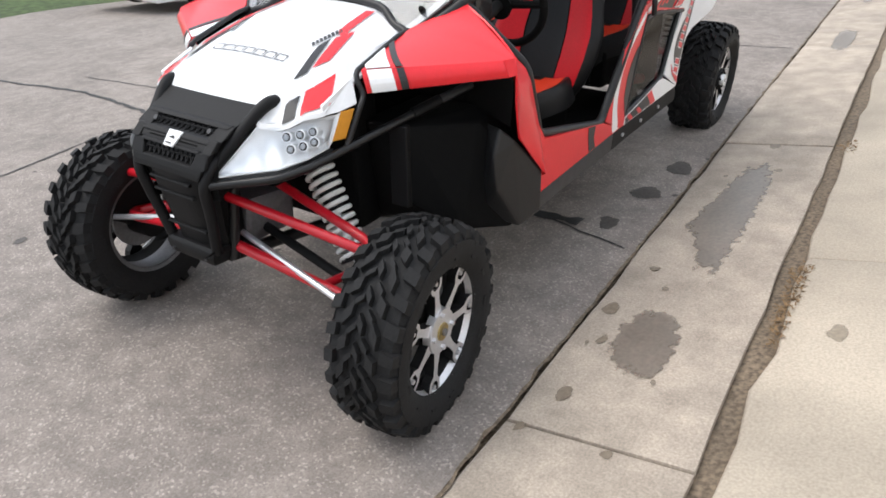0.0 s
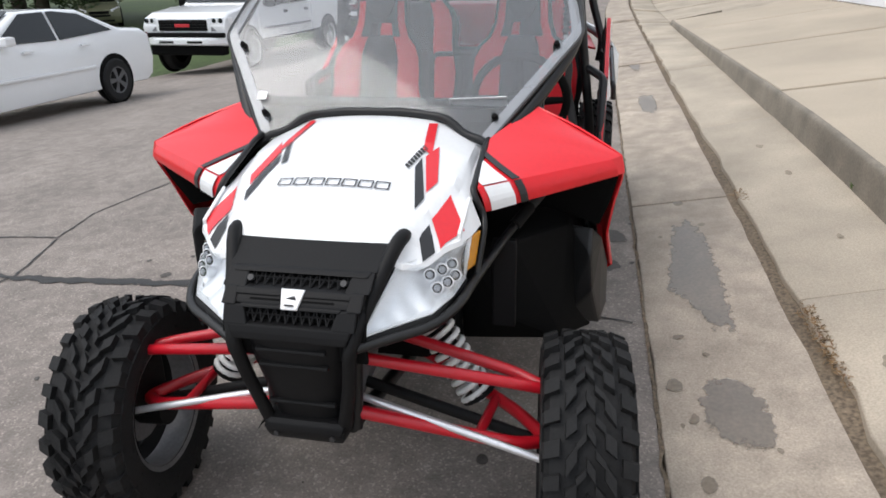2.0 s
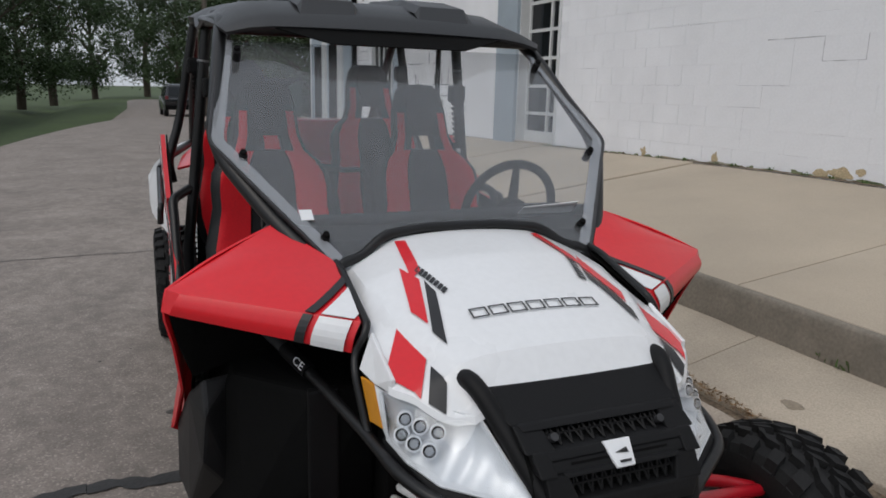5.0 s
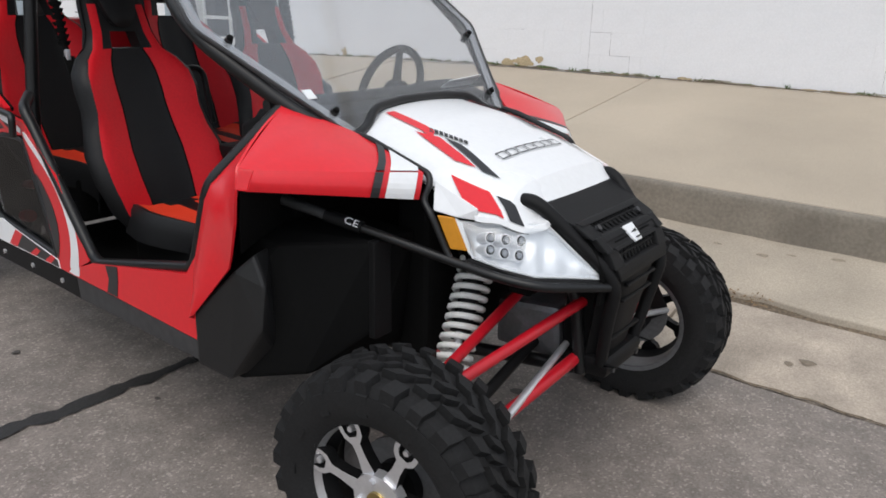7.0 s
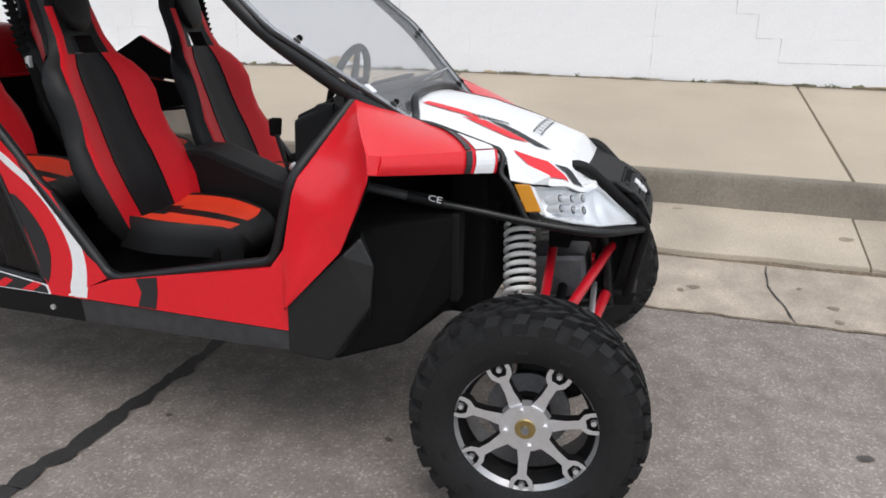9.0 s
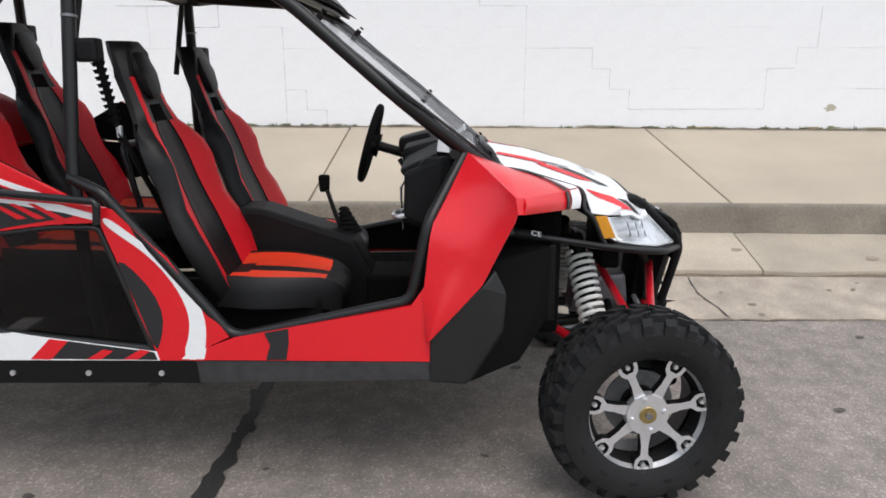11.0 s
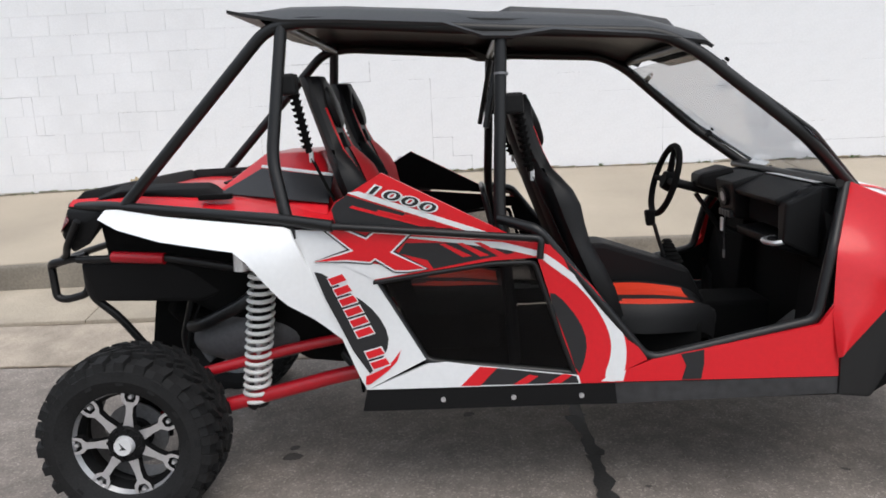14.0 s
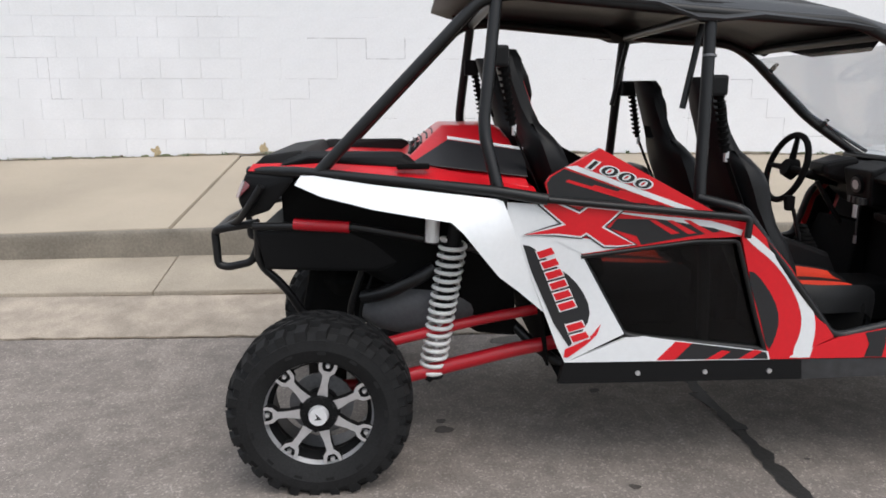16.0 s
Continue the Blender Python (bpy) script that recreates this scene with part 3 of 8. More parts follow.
for k, (x, z, w, h) in enumerate(((-2.98, 0.05, 0.16, 0.075), (-2.80, 0.085, 0.07, 0.04), (-3.17, 0.03, 0.12, 0.05), (3.35, 0.22, 0.09, 0.05), (-4.4, 0.06, 0.05, 0.09), (-5.5, 0.05, 0.07, 0.08))):
    wall_patch(x, wall_base(x) + z, w, h, M_PEEL2 if k != 3 else M_PEEL, 90 + k)
rm = random.Random(33)
for k in range(70):
    x = rm.uniform(-7.3, 7)
    wall_patch(x, wall_base(x) + rm.uniform(-0.004, 0.012), rm.uniform(0.03, 0.16), rm.uniform(0.010, 0.034), rm.choice((M_MOSS, M_MOSS, M_DIRT)), 200 + k)
# grit along the foot of the wall
crack_line("wall_grit", [(x, wall_y(x) - 0.02) for x in (-20, -12, -7, -3, 0, 3, 7, 14, 30)], 0.050, zwalk, 0.006, M_DIRT, walkway, 71)


# ======== the four-seat side-by-side ========
def group_empty(name, label, category, group=""):
    return tagged(new(name), label, category, group)

def fillet(pts, r, n=5):
    pts = [Vector(p) for p in pts]
    out = [pts[0]]
    for a, b, c in zip(pts, pts[1:], pts[2:]):
        d1, d2 = a - b, c - b
        k = min(r, d1.length * 0.45, d2.length * 0.45)
        p, q = b + d1.normalized() * k, b + d2.normalized() * k
        for i in range(n + 1):
            t = i / n
            out.append(p * (1 - t) ** 2 + b * 2 * t * (1 - t) + q * t * t)
    return out + [pts[-1]]

def tube_bm(pts, rad, seg=10, r=0.06, bm=None):
    """A round tube along pts with its bends rounded to r; rad may be a list of two (tapered)."""
    pts = fillet(pts, r) if len(pts) > 2 and r else [Vector(p) for p in pts]
    bm = bm or bmesh.new()
    n = len(pts)
    rings, u = [], None
    for i, p in enumerate(pts):
        d = (pts[min(i + 1, n - 1)] - pts[max(i - 1, 0)]).normalized()
        if u is None:
            u = d.orthogonal().normalized()
        u = (u - d * u.dot(d)).normalized()
        v = d.cross(u)
        ra = rad if isinstance(rad, (int, float)) else rad[0] + (rad[1] - rad[0]) * i / (n - 1)
        rings.append([bm.verts.new(p + u * (ra * math.cos(a)) + v * (ra * math.sin(a))) for a in (2 * math.pi * k / seg for k in range(seg))])
    for a, b in zip(rings, rings[1:]):
        for k in range(seg):
            bm.faces.new((a[k], a[(k + 1) % seg], b[(k + 1) % seg], b[k]))
    bm.faces.new(rings[0][::-1])
    bm.faces.new(rings[-1])
    return bm

def sm(ob, angle=35):
    ob.data.shade_smooth()
    ob.data.set_sharp_from_angle(angle=radians(angle))
    return ob

def tube(name, pts, rad, material, parent, label="", r=0.06, seg=10):
    return sm(part(name, tube_bm(pts, rad, seg, r), material, parent, label), 60)

def slab_bm(pts, thick, bevel=0.003):
    """A plate of the given corners, thickened on the side away from its face normal."""
    bm = bmesh.new()
    f = bm.faces.new([bm.verts.new(p) for p in pts])
    bmesh.ops.triangulate(bm, faces=[f])
    bmesh.ops.recalc_face_normals(bm, faces=bm.faces)
    bmesh.ops.solidify(bm, geom=bm.faces[:], thickness=thick)
    bmesh.ops.recalc_face_normals(bm, faces=bm.faces)
    if bevel:
        bmesh.ops.dissolve_limit(bm, angle_limit=0.02, verts=bm.verts, edges=bm.edges)
        es = [e for e in bm.edges if len(e.link_faces) == 2 and e.calc_face_angle() > 0.5]
        bmesh.ops.bevel(bm, geom=es, offset=bevel, segments=2, affect="EDGES", profile=0.6)
    return bm

def bevel_box(x0, x1, y0, y1, z0, z1, b=0.01, seg=2):
    bm = box(x0, x1, y0, y1, z0, z1)
    bmesh.ops.bevel(bm, geom=bm.edges[:], offset=b, segments=seg, affect="EDGES", profile=0.6)
    return bm

def hull_bm(pts, b=0.008):
    bm = bmesh.new()
    for p in pts:
        bm.verts.new(p)
    r = bmesh.ops.convex_hull(bm, input=bm.verts[:])
    bmesh.ops.delete(bm, geom=[v for v in bm.verts if not v.link_faces], context="VERTS")
    bmesh.ops.dissolve_limit(bm, angle_limit=0.05, verts=bm.verts, edges=bm.edges)
    bmesh.ops.recalc_face_normals(bm, faces=bm.faces)
    if b:
        bmesh.ops.bevel(bm, geom=[e for e in bm.edges if e.calc_face_angle(0) > 0.3], offset=b, segments=2, affect="EDGES", profile=0.6)
    return bm

def disc_bm(c, axis, r, depth, seg=20, r2=None, bm=None):
    bm = bm or bmesh.new()
    q = Vector((0, 0, 1)).rotation_difference(Vector(axis)).to_matrix().to_4x4()
    bmesh.ops.create_cone(bm, segments=seg, radius1=r, radius2=r if r2 is None else r2, depth=depth, cap_ends=True, matrix=Matrix.Translation(c) @ q)
    return bm

def yy(s, pts):
    return [(x, s * y, z) for x, y, z in pts]

CAR = group_empty("utility_vehicle", "red, white and black four-seat off-road buggy parked by the kerb", "off-road vehicle")

# half width of the flank at a place along and up the body
XS = (-3.35, -2.7, -2.3, -1.6, -0.67, -0.3)
ZS = (0.5, 0.75, 1.0, 1.25)
YT = ((0.50, 0.50, 0.505, 0.50), (0.66, 0.68, 0.670, 0.64), (0.70, 0.685, 0.70, 0.70), (0.70, 0.692, 0.70, 0.70), (0.725, 0.70, 0.645, 0.53), (0.70, 0.67, 0.60, 0.45))
def side_y(x, z):
    x, z = min(max(x, XS[0]), XS[-1]), min(max(z, ZS[0]), ZS[-1])
    i = max(k for k in range(len(XS) - 1) if XS[k] <= x)
    j = max(k for k in range(len(ZS) - 1) if ZS[k] <= z)
    u, v = (x - XS[i]) / (XS[i + 1] - XS[i]), (z - ZS[j]) / (ZS[j + 1] - ZS[j])
    a = YT[i][j] * (1 - v) + YT[i][j + 1] * v
    b = YT[i + 1][j] * (1 - v) + YT[i + 1][j + 1] * v
    return a * (1 - u) + b * u

def smooth_poly(pts, n=3):
    """Rounds an outline a little by corner cutting."""
    for _ in range(n - 1):
        out = []
        for a, b in zip(pts, pts[1:] + pts[:1]):
            out += [(a[0] * 0.75 + b[0] * 0.25, a[1] * 0.75 + b[1] * 0.25), (a[0] * 0.25 + b[0] * 0.75, a[1] * 0.25 + b[1] * 0.75)]
        pts = out
    return pts

def fender_y(x, z):
    """Half width of the flared rear fender."""
    t = (0.765 if x > -3.0 else 0.765 + (x + 3.0) * 0.3) - max(0, z - 1.03)
    u = min(max((x + 2.60) / 0.12, 0), 1)
    return t * (1 - u) + side_y(x, z) * u

def flank_bm(s, poly, off, thick, wide=side_y):
    bm = bmesh.new()
    bm.faces.new([bm.verts.new((x, 0, z)) for x, z in poly])
    step = 0.07
    xs, zs = [p[0] for p in poly], [p[1] for p in poly]
    for lo, hi, ax in ((min(xs), max(xs), 0), (min(zs), max(zs), 2)):
        k = math.floor(lo / step) + 1
        while k * step < hi:
            co, no = [0, 0, 0], [0, 0, 0]
            co[ax], no[ax] = k * step, 1
            bmesh.ops.bisect_plane(bm, geom=bm.verts[:] + bm.edges[:] + bm.faces[:], plane_co=co, plane_no=no)
            k += 1
    for v in bm.verts:
        v.co.y = s * (wide(v.co.x, v.co.z) + off)
    for f in bm.faces:
        f.normal_update()
        if f.normal.y * s < 0:
            f.normal_flip()
    top = bm.faces[:]
    r = bmesh.ops.extrude_face_region(bm, geom=top)
    moved = [g for g in r["geom"] if isinstance(g, bmesh.types.BMVert)]
    for v in moved:
        v.co.y += s * thick
    bmesh.ops.recalc_face_normals(bm, faces=bm.faces)
    return bm

def grown(poly, d):
    """An outline moved outwards by d, its sharp tips blunted."""
    if not d:
        return poly
    n = len(poly)
    turn = 1 if sum(a[0] * b[1] - b[0] * a[1] for a, b in zip(poly, poly[1:] + poly[:1])) > 0 else -1
    out = []
    for i in range(n):
        p, q, r = (Vector(poly[(i + k) % n]) for k in (-1, 0, 1))
        e, f = (q - p).normalized(), (r - q).normalized()
        n1, n2 = Vector((e.y, -e.x)) * turn, Vector((f.y, -f.x)) * turn
        m = (n1 + n2) / max(1 + n1.dot(n2), 0.35)
        out.append(tuple(q + m * d))
    return out

def flank(name, s, poly, material, parent, off=0.0, thick=0.012, label="", smooth=0, wide=side_y):
    if smooth:
        poly = smooth_poly(poly, smooth)
    return sm(part(name, flank_bm(s, poly, off - thick, thick, wide), material, parent, label), 40)

# ---- wheels ----
def tyre_bm(R, W, seed):
    rnd = random.Random(seed)
    prof = [(0.196, -W * 0.40), (0.212, -W * 0.46), (0.25, -W * 0.52), (0.285, -W * 0.50), (R - 0.052, -W * 0.475), (R - 0.030, -W * 0.42), (R - 0.022, -W * 0.25), (R - 0.019, 0)]
    prof += [(r, -y) for r, y in prof[-2::-1]]
    seg = 72
    vs, fs = [], []
    for k in range(seg):
        a = 2 * math.pi * k / seg
        vs += [(r * math.cos(a), y, r * math.sin(a)) for r, y in prof]
    m = len(prof)
    for k in range(seg):
        for j in range(m - 1):
            fs.append((k * m + j, k * m + j + 1, ((k + 1) % seg) * m + j + 1, ((k + 1) % seg) * m + j))
    me = bpy.data.meshes.new("t")
    me.from_pydata(vs, [], fs)
    bm = bmesh.new()
    bm.from_mesh(me)
    bpy.data.meshes.remove(me)
    return bm

def tread_mesh(R, W, y0, la, ly, skew, r0, r1, bend):
    """One tread block at the top of the wheel."""
    vs = []
    for rr, sh in ((r0, 1.0), (r1, 0.84)):
        for da, dy in ((-1, -1), (1, -1), (1, 1), (-1, 1)):
            a = (da * la * 0.5 * sh + dy * skew) / R
            y = y0 + dy * ly * 0.5 * sh
            q = rr - bend * max(0, abs(y) - W * 0.30)
            vs.append((q * math.sin(a), y, q * math.cos(a)))
    me = bpy.data.meshes.new("tread_block")
    me.from_pydata(vs, [], [(4, 7, 6, 5), (0, 4, 5, 1), (1, 5, 6, 2), (2, 6, 7, 3), (3, 7, 4, 0)])
    me.materials.append(M_TYRE)
    return me

TREADS = {}
def tread(hub, R, W):
    key = (R, W)
    if key not in TREADS:
        TREADS[key] = []
        for sg in (-1, 1):
            h = 0.5 * (sg > 0)
            TREADS[key] += [(h, [tread_mesh(R, W, sg * W * 0.40, l, W * 0.19, sg * 0.005, R - 0.040, R - 0.003, 0.35) for l in (0.040, 0.047)]),
                            (h, [tread_mesh(R, W, sg * W * y, l, W * 0.075, 0, R - d, R - 0.020, 0.6) for y, l, d in ((0.478, 0.040, 0.070), (0.470, 0.028, 0.046))]),
                            (h + 0.30, [tread_mesh(R, W, sg * W * 0.20, 0.046, W * 0.13, sg * k, R - 0.034, R - 0.001, 0) for k in (0.010, 0.018)]),
                            (h + 0.75, [tread_mesh(R, W, sg * W * 0.10, 0.022, W * 0.12, sg * 0.012, R - 0.034, R - 0.002, 0) for k in (0, 1)])]
        TREADS[key].append((0.55, [tread_mesh(R, W, 0, l, W * 0.10, 0.014, R - 0.034, R, 0) for l in (0.030, 0.036)]))
    n = 26
    for shift, meshes in TREADS[key]:
        for k in range(n):
            ob = new("tread_block", meshes[k % 2])
            ob.parent = hub
            ob.matrix_basis = Matrix.Rotation(2 * math.pi * (k + shift) / n, 4, "Y")

def wheel(m, R, W, cap):
    """Built with the axle along y and its outer face towards +y."""
    hub = new("wheel")
    hub.parent = CAR
    ty = part("tyre", tyre_bm(R, W, 3), M_TYRE, hub, "black knobbly mud-terrain tyre")
    sm(ty, 28)
    tread(hub, R, W)
    f = W * 0.40
    rows = []
    for k in range(49):
        a = 2 * math.pi * k / 48
        rows.append([(r * math.cos(a), y, r * math.sin(a)) for r, y in ((0.176, -W * 0.42), (0.176, 0.0), (0.160, f - 0.055), (0.176, f - 0.02))])
    sm(part("rim_barrel", loft_bm(rows), M_BLACK, hub))
    rows = []
    for k in range(49):
        a = 2 * math.pi * k / 48
        rows.append([(r * math.cos(a), y, r * math.sin(a)) for r, y in ((0.190, -W * 0.44), (0.173, -W * 0.40), (0.171, -0.02), (0.173, -0.01))])
    sm(part("rim_inside", loft_bm(rows), M_ALU, hub), 40)
    rows = []
    for k in range(49):
        a = 2 * math.pi * k / 48
        rows.append([(r * math.cos(a), y, r * math.sin(a)) for r, y in ((0.203, f - 0.008), (0.201, f + 0.004), (0.189, f + 0.005), (0.186, f - 0.002), (0.176, f - 0.02))])
    sm(part("rim_lip", loft_bm(rows), M_STEEL, hub, "machined alloy rim lip"), 50)
    part("brake_disc", disc_bm((0, f - 0.10, 0), (0, 1, 0), 0.11, 0.01, 28), M_ALU, hub)
    sm(part("hub_carrier", disc_bm((0, f - 0.13, 0), (0, 1, 0), 0.06, 0.12, 20), M_BLACK, hub))
    out = f - 0.001
    for k in range(7):
        a = 2 * math.pi * k / 7 + math.pi / 2
        rot = Matrix.Rotation(-a, 4, "Y")
        o = [(0.04, -0.027), (0.07, -0.021), (0.105, -0.0145), (0.136, -0.0150), (0.152, -0.030), (0.168, -0.034), (0.188, -0.034), (0.188, -0.022), (0.166, -0.021), (0.153, -0.012), (0.153, 0.012), (0.166, 0.021), (0.188, 0.022), (0.188, 0.034), (0.168, 0.034), (0.152, 0.030), (0.136, 0.0150), (0.105, 0.0145), (0.07, 0.021), (0.04, 0.027)]
        bm = bmesh.new()
        bm.faces.new([bm.verts.new((r, out - 0.012 * (1 - r / 0.18), w * (0.80 if r < 0.14 else 0.90))) for r, w in o])
        g = bmesh.ops.extrude_face_region(bm, geom=bm.faces[:])
        for v in g["geom"]:
            if isinstance(v, bmesh.types.BMVert):
                v.co.y -= 0.03
        bmesh.ops.recalc_face_normals(bm, faces=bm.faces)
        for fc in bm.faces:
            fc.material_index = 0 if fc.normal.y > 0.5 else 1
        bm.transform(rot)
        part("spoke", bm, [M_STEEL, M_BLACK], hub)
        bm = hull_bm([(r, out - d, w) for r, w in ((0.150, -0.014), (0.150, 0.014), (0.190, -0.024), (0.190, 0.024)) for d in (0.012, 0.03)], 0)
        bm.transform(rot)
        part("bolt_pocket", bm, M_BLACK, hub)
        bm = disc_bm(Vector((0.171, out - 0.008, 0)), (0, 1, 0), 0.0095, 0.018, 6, 0.007)
        bm.transform(rot)
        part("rim_bolt", bm, M_STEEL, hub)
    if cap == "open":
        sm(part("hub_plate", disc_bm((0, out - 0.013, 0), (0, 1, 0), 0.070, 0.024, 28, 0.066), M_STEEL, hub, "brushed alloy wheel centre"))
        sm(part("axle_nut", disc_bm((0, out - 0.004, 0), (0, 1, 0), 0.029, 0.018, 20, 0.026), M_BRASS, hub))
        part("axle_end", disc_bm((0, out + 0.005, 0), (0, 1, 0), 0.011, 0.016, 8), M_ALU, hub)
        for k in range(4):
            a = math.pi / 2 * k + 0.2
            part("lug_nut", disc_bm((0.051 * math.cos(a), out, 0.051 * math.sin(a)), (0, 1, 0), 0.009, 0.020, 6, 0.007), M_STEEL, hub)
    else:
        sm(part("hub_plate", disc_bm((0, out - 0.010, 0), (0, 1, 0), 0.070, 0.03, 28, 0.060), M_BLACK, hub))
        sm(part("centre_cap", disc_bm((0, out + 0.012, 0), (0, 1, 0), 0.036, 0.03, 28, 0.030), M_CHROME, hub, "dished silver centre cap"))
        part("cap_mark", slab_bm([(-0.014, out + 0.0285, -0.006), (0.012, out + 0.0285, 0.012), (0.002, out + 0.0285, -0.002), (0.010, out + 0.0285, -0.012)], 0.002, 0), M_DGREY, hub)
        for k in range(8):
            a = math.pi / 4 * k
            part("lug_nut", disc_bm((0.052 * math.cos(a), out + 0.004, 0.052 * math.sin(a)), (0, 1, 0), 0.009, 0.024, 6, 0.008), M_BLACK, hub)
    for o in hub.children:
        if not o.name.startswith(("tyre", "tread")):
            o.data.transform(Matrix.Diagonal((1.07, 1, 1.07, 1)))
    hub.matrix_world = m
    return hub

STEER = 5.0
wheel(pose(0.02, -0.665, 0.33, 0, 25, 180 + STEER), 0.333, 0.225, "open")
wheel(pose(0.02, 0.685, 0.33, 0, 10, STEER), 0.333, 0.225, "open")
wheel(pose(-3.205, -0.635, 0.335, 0, -12, 180), 0.338, 0.255, "cap")
wheel(pose(-3.205, 0.635, 0.335, 0, 30, 0), 0.338, 0.255, "cap")

# ---- suspension ----
def coil(name, p, q, rad, wire, turns, material, parent, label):
    p, q = Vector(p), Vector(q)
    d = (q - p).normalized()
    u = d.orthogonal().normalized()
    v = d.cross(u)
    n = turns * 14
    pts = [p + (q - p) * (i / n) + u * rad * math.cos(2 * math.pi * i / 14) + v * rad * math.sin(2 * math.pi * i / 14) for i in range(n + 1)]
    return sm(part(name, tube_bm(pts, wire, 7, 0), material, parent, label), 60)

for s in (-1, 1):
    arm = tube("upper_arm", yy(s, [(0.185, 0.10, 0.672), (0.09, 0.50, 0.575), (0.06, 0.60, 0.545), (0.02, 0.50, 0.565), (-0.01, 0.10, 0.655)]), 0.0155, M_ARM, CAR, "red tubular suspension arm", 0.03)
    tube("lower_arm", yy(s, [(0.18, 0.10, 0.505), (0.12, 0.52, 0.41), (0.06, 0.60, 0.385), (-0.04, 0.50, 0.40), (-0.28, 0.12, 0.46)]), 0.018, M_ARM, CAR, "red tubular suspension arm", 0.04)
    tube("arm_brace", yy(s, [(0.13, 0.42, 0.43), (-0.08, 0.44, 0.413)]), 0.014, M_ARM, CAR)
    tube("tie_rod", yy(s, [(0.135, 0.09, 0.525), (0.165, 0.59, 0.405)]), 0.0105, M_STEEL, CAR, "bright steel tie rod")
    tube("half_shaft", yy(s, [(0.03, 0.08, 0.50), (0.03, 0.60, 0.35)]), 0.016, M_BLACK, CAR)
    part("upright", hull_bm(yy(s, [(0.09, 0.58, 0.56), (-0.02, 0.58, 0.56), (0.10, 0.60, 0.34), (-0.04, 0.60, 0.34), (0.06, 0.64, 0.45), (-0.02, 0.64, 0.45), (0.17, 0.59, 0.42), (0.16, 0.62, 0.38)])), M_BLACK, CAR)
    top, bot = Vector((-0.125, s * 0.145, 0.79)), Vector((-0.06, s * 0.40, 0.41))
    tube("shock_body", [top, top.lerp(bot, 0.6)], 0.031, M_BLACK, CAR)
    tube("shock_rod", [top.lerp(bot, 0.5), bot], 0.012, M_STEEL, CAR)
    coil("shock_spring", top.lerp(bot, 0.16), top.lerp(bot, 0.95), 0.046, 0.0088, 13, M_SPRING, CAR, "white coil spring on the front damper")
    sm(part("spring_seat", disc_bm(top.lerp(bot, 0.95), bot - top, 0.052, 0.016), M_BLACK, CAR))
    # rear
    top, bot = Vector((-2.70, s * 0.525, 0.985)), Vector((-2.797, s * 0.482, 0.365))
    tube("rear_shock_body", [top, top.lerp(bot, 0.55)], 0.030, M_BLACK, CAR)
    tube("rear_shock_rod", [top.lerp(bot, 0.5), bot], 0.013, M_STEEL, CAR)
    coil("rear_spring", top.lerp(bot, 0.10), top.lerp(bot, 0.955), 0.047, 0.0085, 17, M_SPRING, CAR, "long white coil spring on the rear damper")
    sm(part("rear_spring_seat", disc_bm(top.lerp(bot, 0.965), bot - top, 0.048, 0.02), M_BLACK, CAR))
    sm(part("shock_reservoir", disc_bm((-2.79, s * 0.52, 0.97), (0.05, 0, 1), 0.027, 0.11, 16), M_CHROME, CAR))
    tube("rear_trailing_arm", yy(s, [(-2.30, 0.50, 0.51), (-2.45, 0.50, 0.485), (-2.80, 0.50, 0.40), (-3.02, 0.53, 0.36), (-3.18, 0.54, 0.35)]), 0.028, M_ARM, CAR, "red trailing arm", 0.08)
    tube("rear_upper_link", yy(s, [(-2.30, 0.46, 0.645), (-2.62, 0.48, 0.595), (-3.00, 0.52, 0.515), (-3.16, 0.53, 0.47)]), 0.021, M_ARM, CAR, "red upper link", 0.08)
    part("arm_gusset", hull_bm(yy(s, [(-2.74, 0.47, 0.42), (-2.74, 0.53, 0.42), (-2.86, 0.47, 0.40), (-2.86, 0.53, 0.40), (-2.80, 0.47, 0.345), (-2.80, 0.50, 0.345)])), M_BLACK, CAR)
    part("rear_upright", hull_bm(yy(s, [(-3.12, 0.50, 0.50), (-3.27, 0.50, 0.50), (-3.12, 0.52, 0.26), (-3.27, 0.52, 0.26), (-3.19, 0.60, 0.40)])), M_BLACK, CAR)
    tube("rear_half_shaft", yy(s, [(-3.05, 0.10, 0.44), (-3.20, 0.58, 0.34)]), 0.018, M_BLACK, CAR)

# ---- frame and underbody ----
for s in (-1, 1):
    tube("lower_frame_rail", yy(s, [(0.20, 0.10, 0.47), (-0.35, 0.14, 0.40), (-0.70, 0.50, 0.40), (-2.26, 0.52, 0.40), (-2.38, 0.44, 0.47), (-2.52, 0.34, 0.60)]), 0.021, M_BLACK2, CAR)
    tube("front_frame_upright", yy(s, [(0.19, 0.11, 0.46), (0.16, 0.12, 0.72), (-0.05, 0.26, 0.83)]), 0.017, M_BLACK2, CAR)
    tube("front_frame_strut", yy(s, [(-0.28, 0.13, 0.42), (-0.20, 0.16, 0.80)]), 0.017, M_BLACK2, CAR)
part("floor_pan", slab_bm([(-0.62, -0.68, 0.43), (-0.62, 0.68, 0.43), (-2.32, 0.65, 0.41), (-2.32, -0.65, 0.41)], 0.012), M_RUBBER, CAR)
part("differential", hull_bm([(0.10, -0.09, 0.62), (0.10, 0.09, 0.62), (0.12, -0.09, 0.46), (0.12, 0.09, 0.46), (-0.10, -0.10, 0.60), (-0.10, 0.10, 0.60), (-0.12, -0.07, 0.44), (-0.12, 0.07, 0.44)], 0.02), M_ALU, CAR, "grey cast front gearcase")
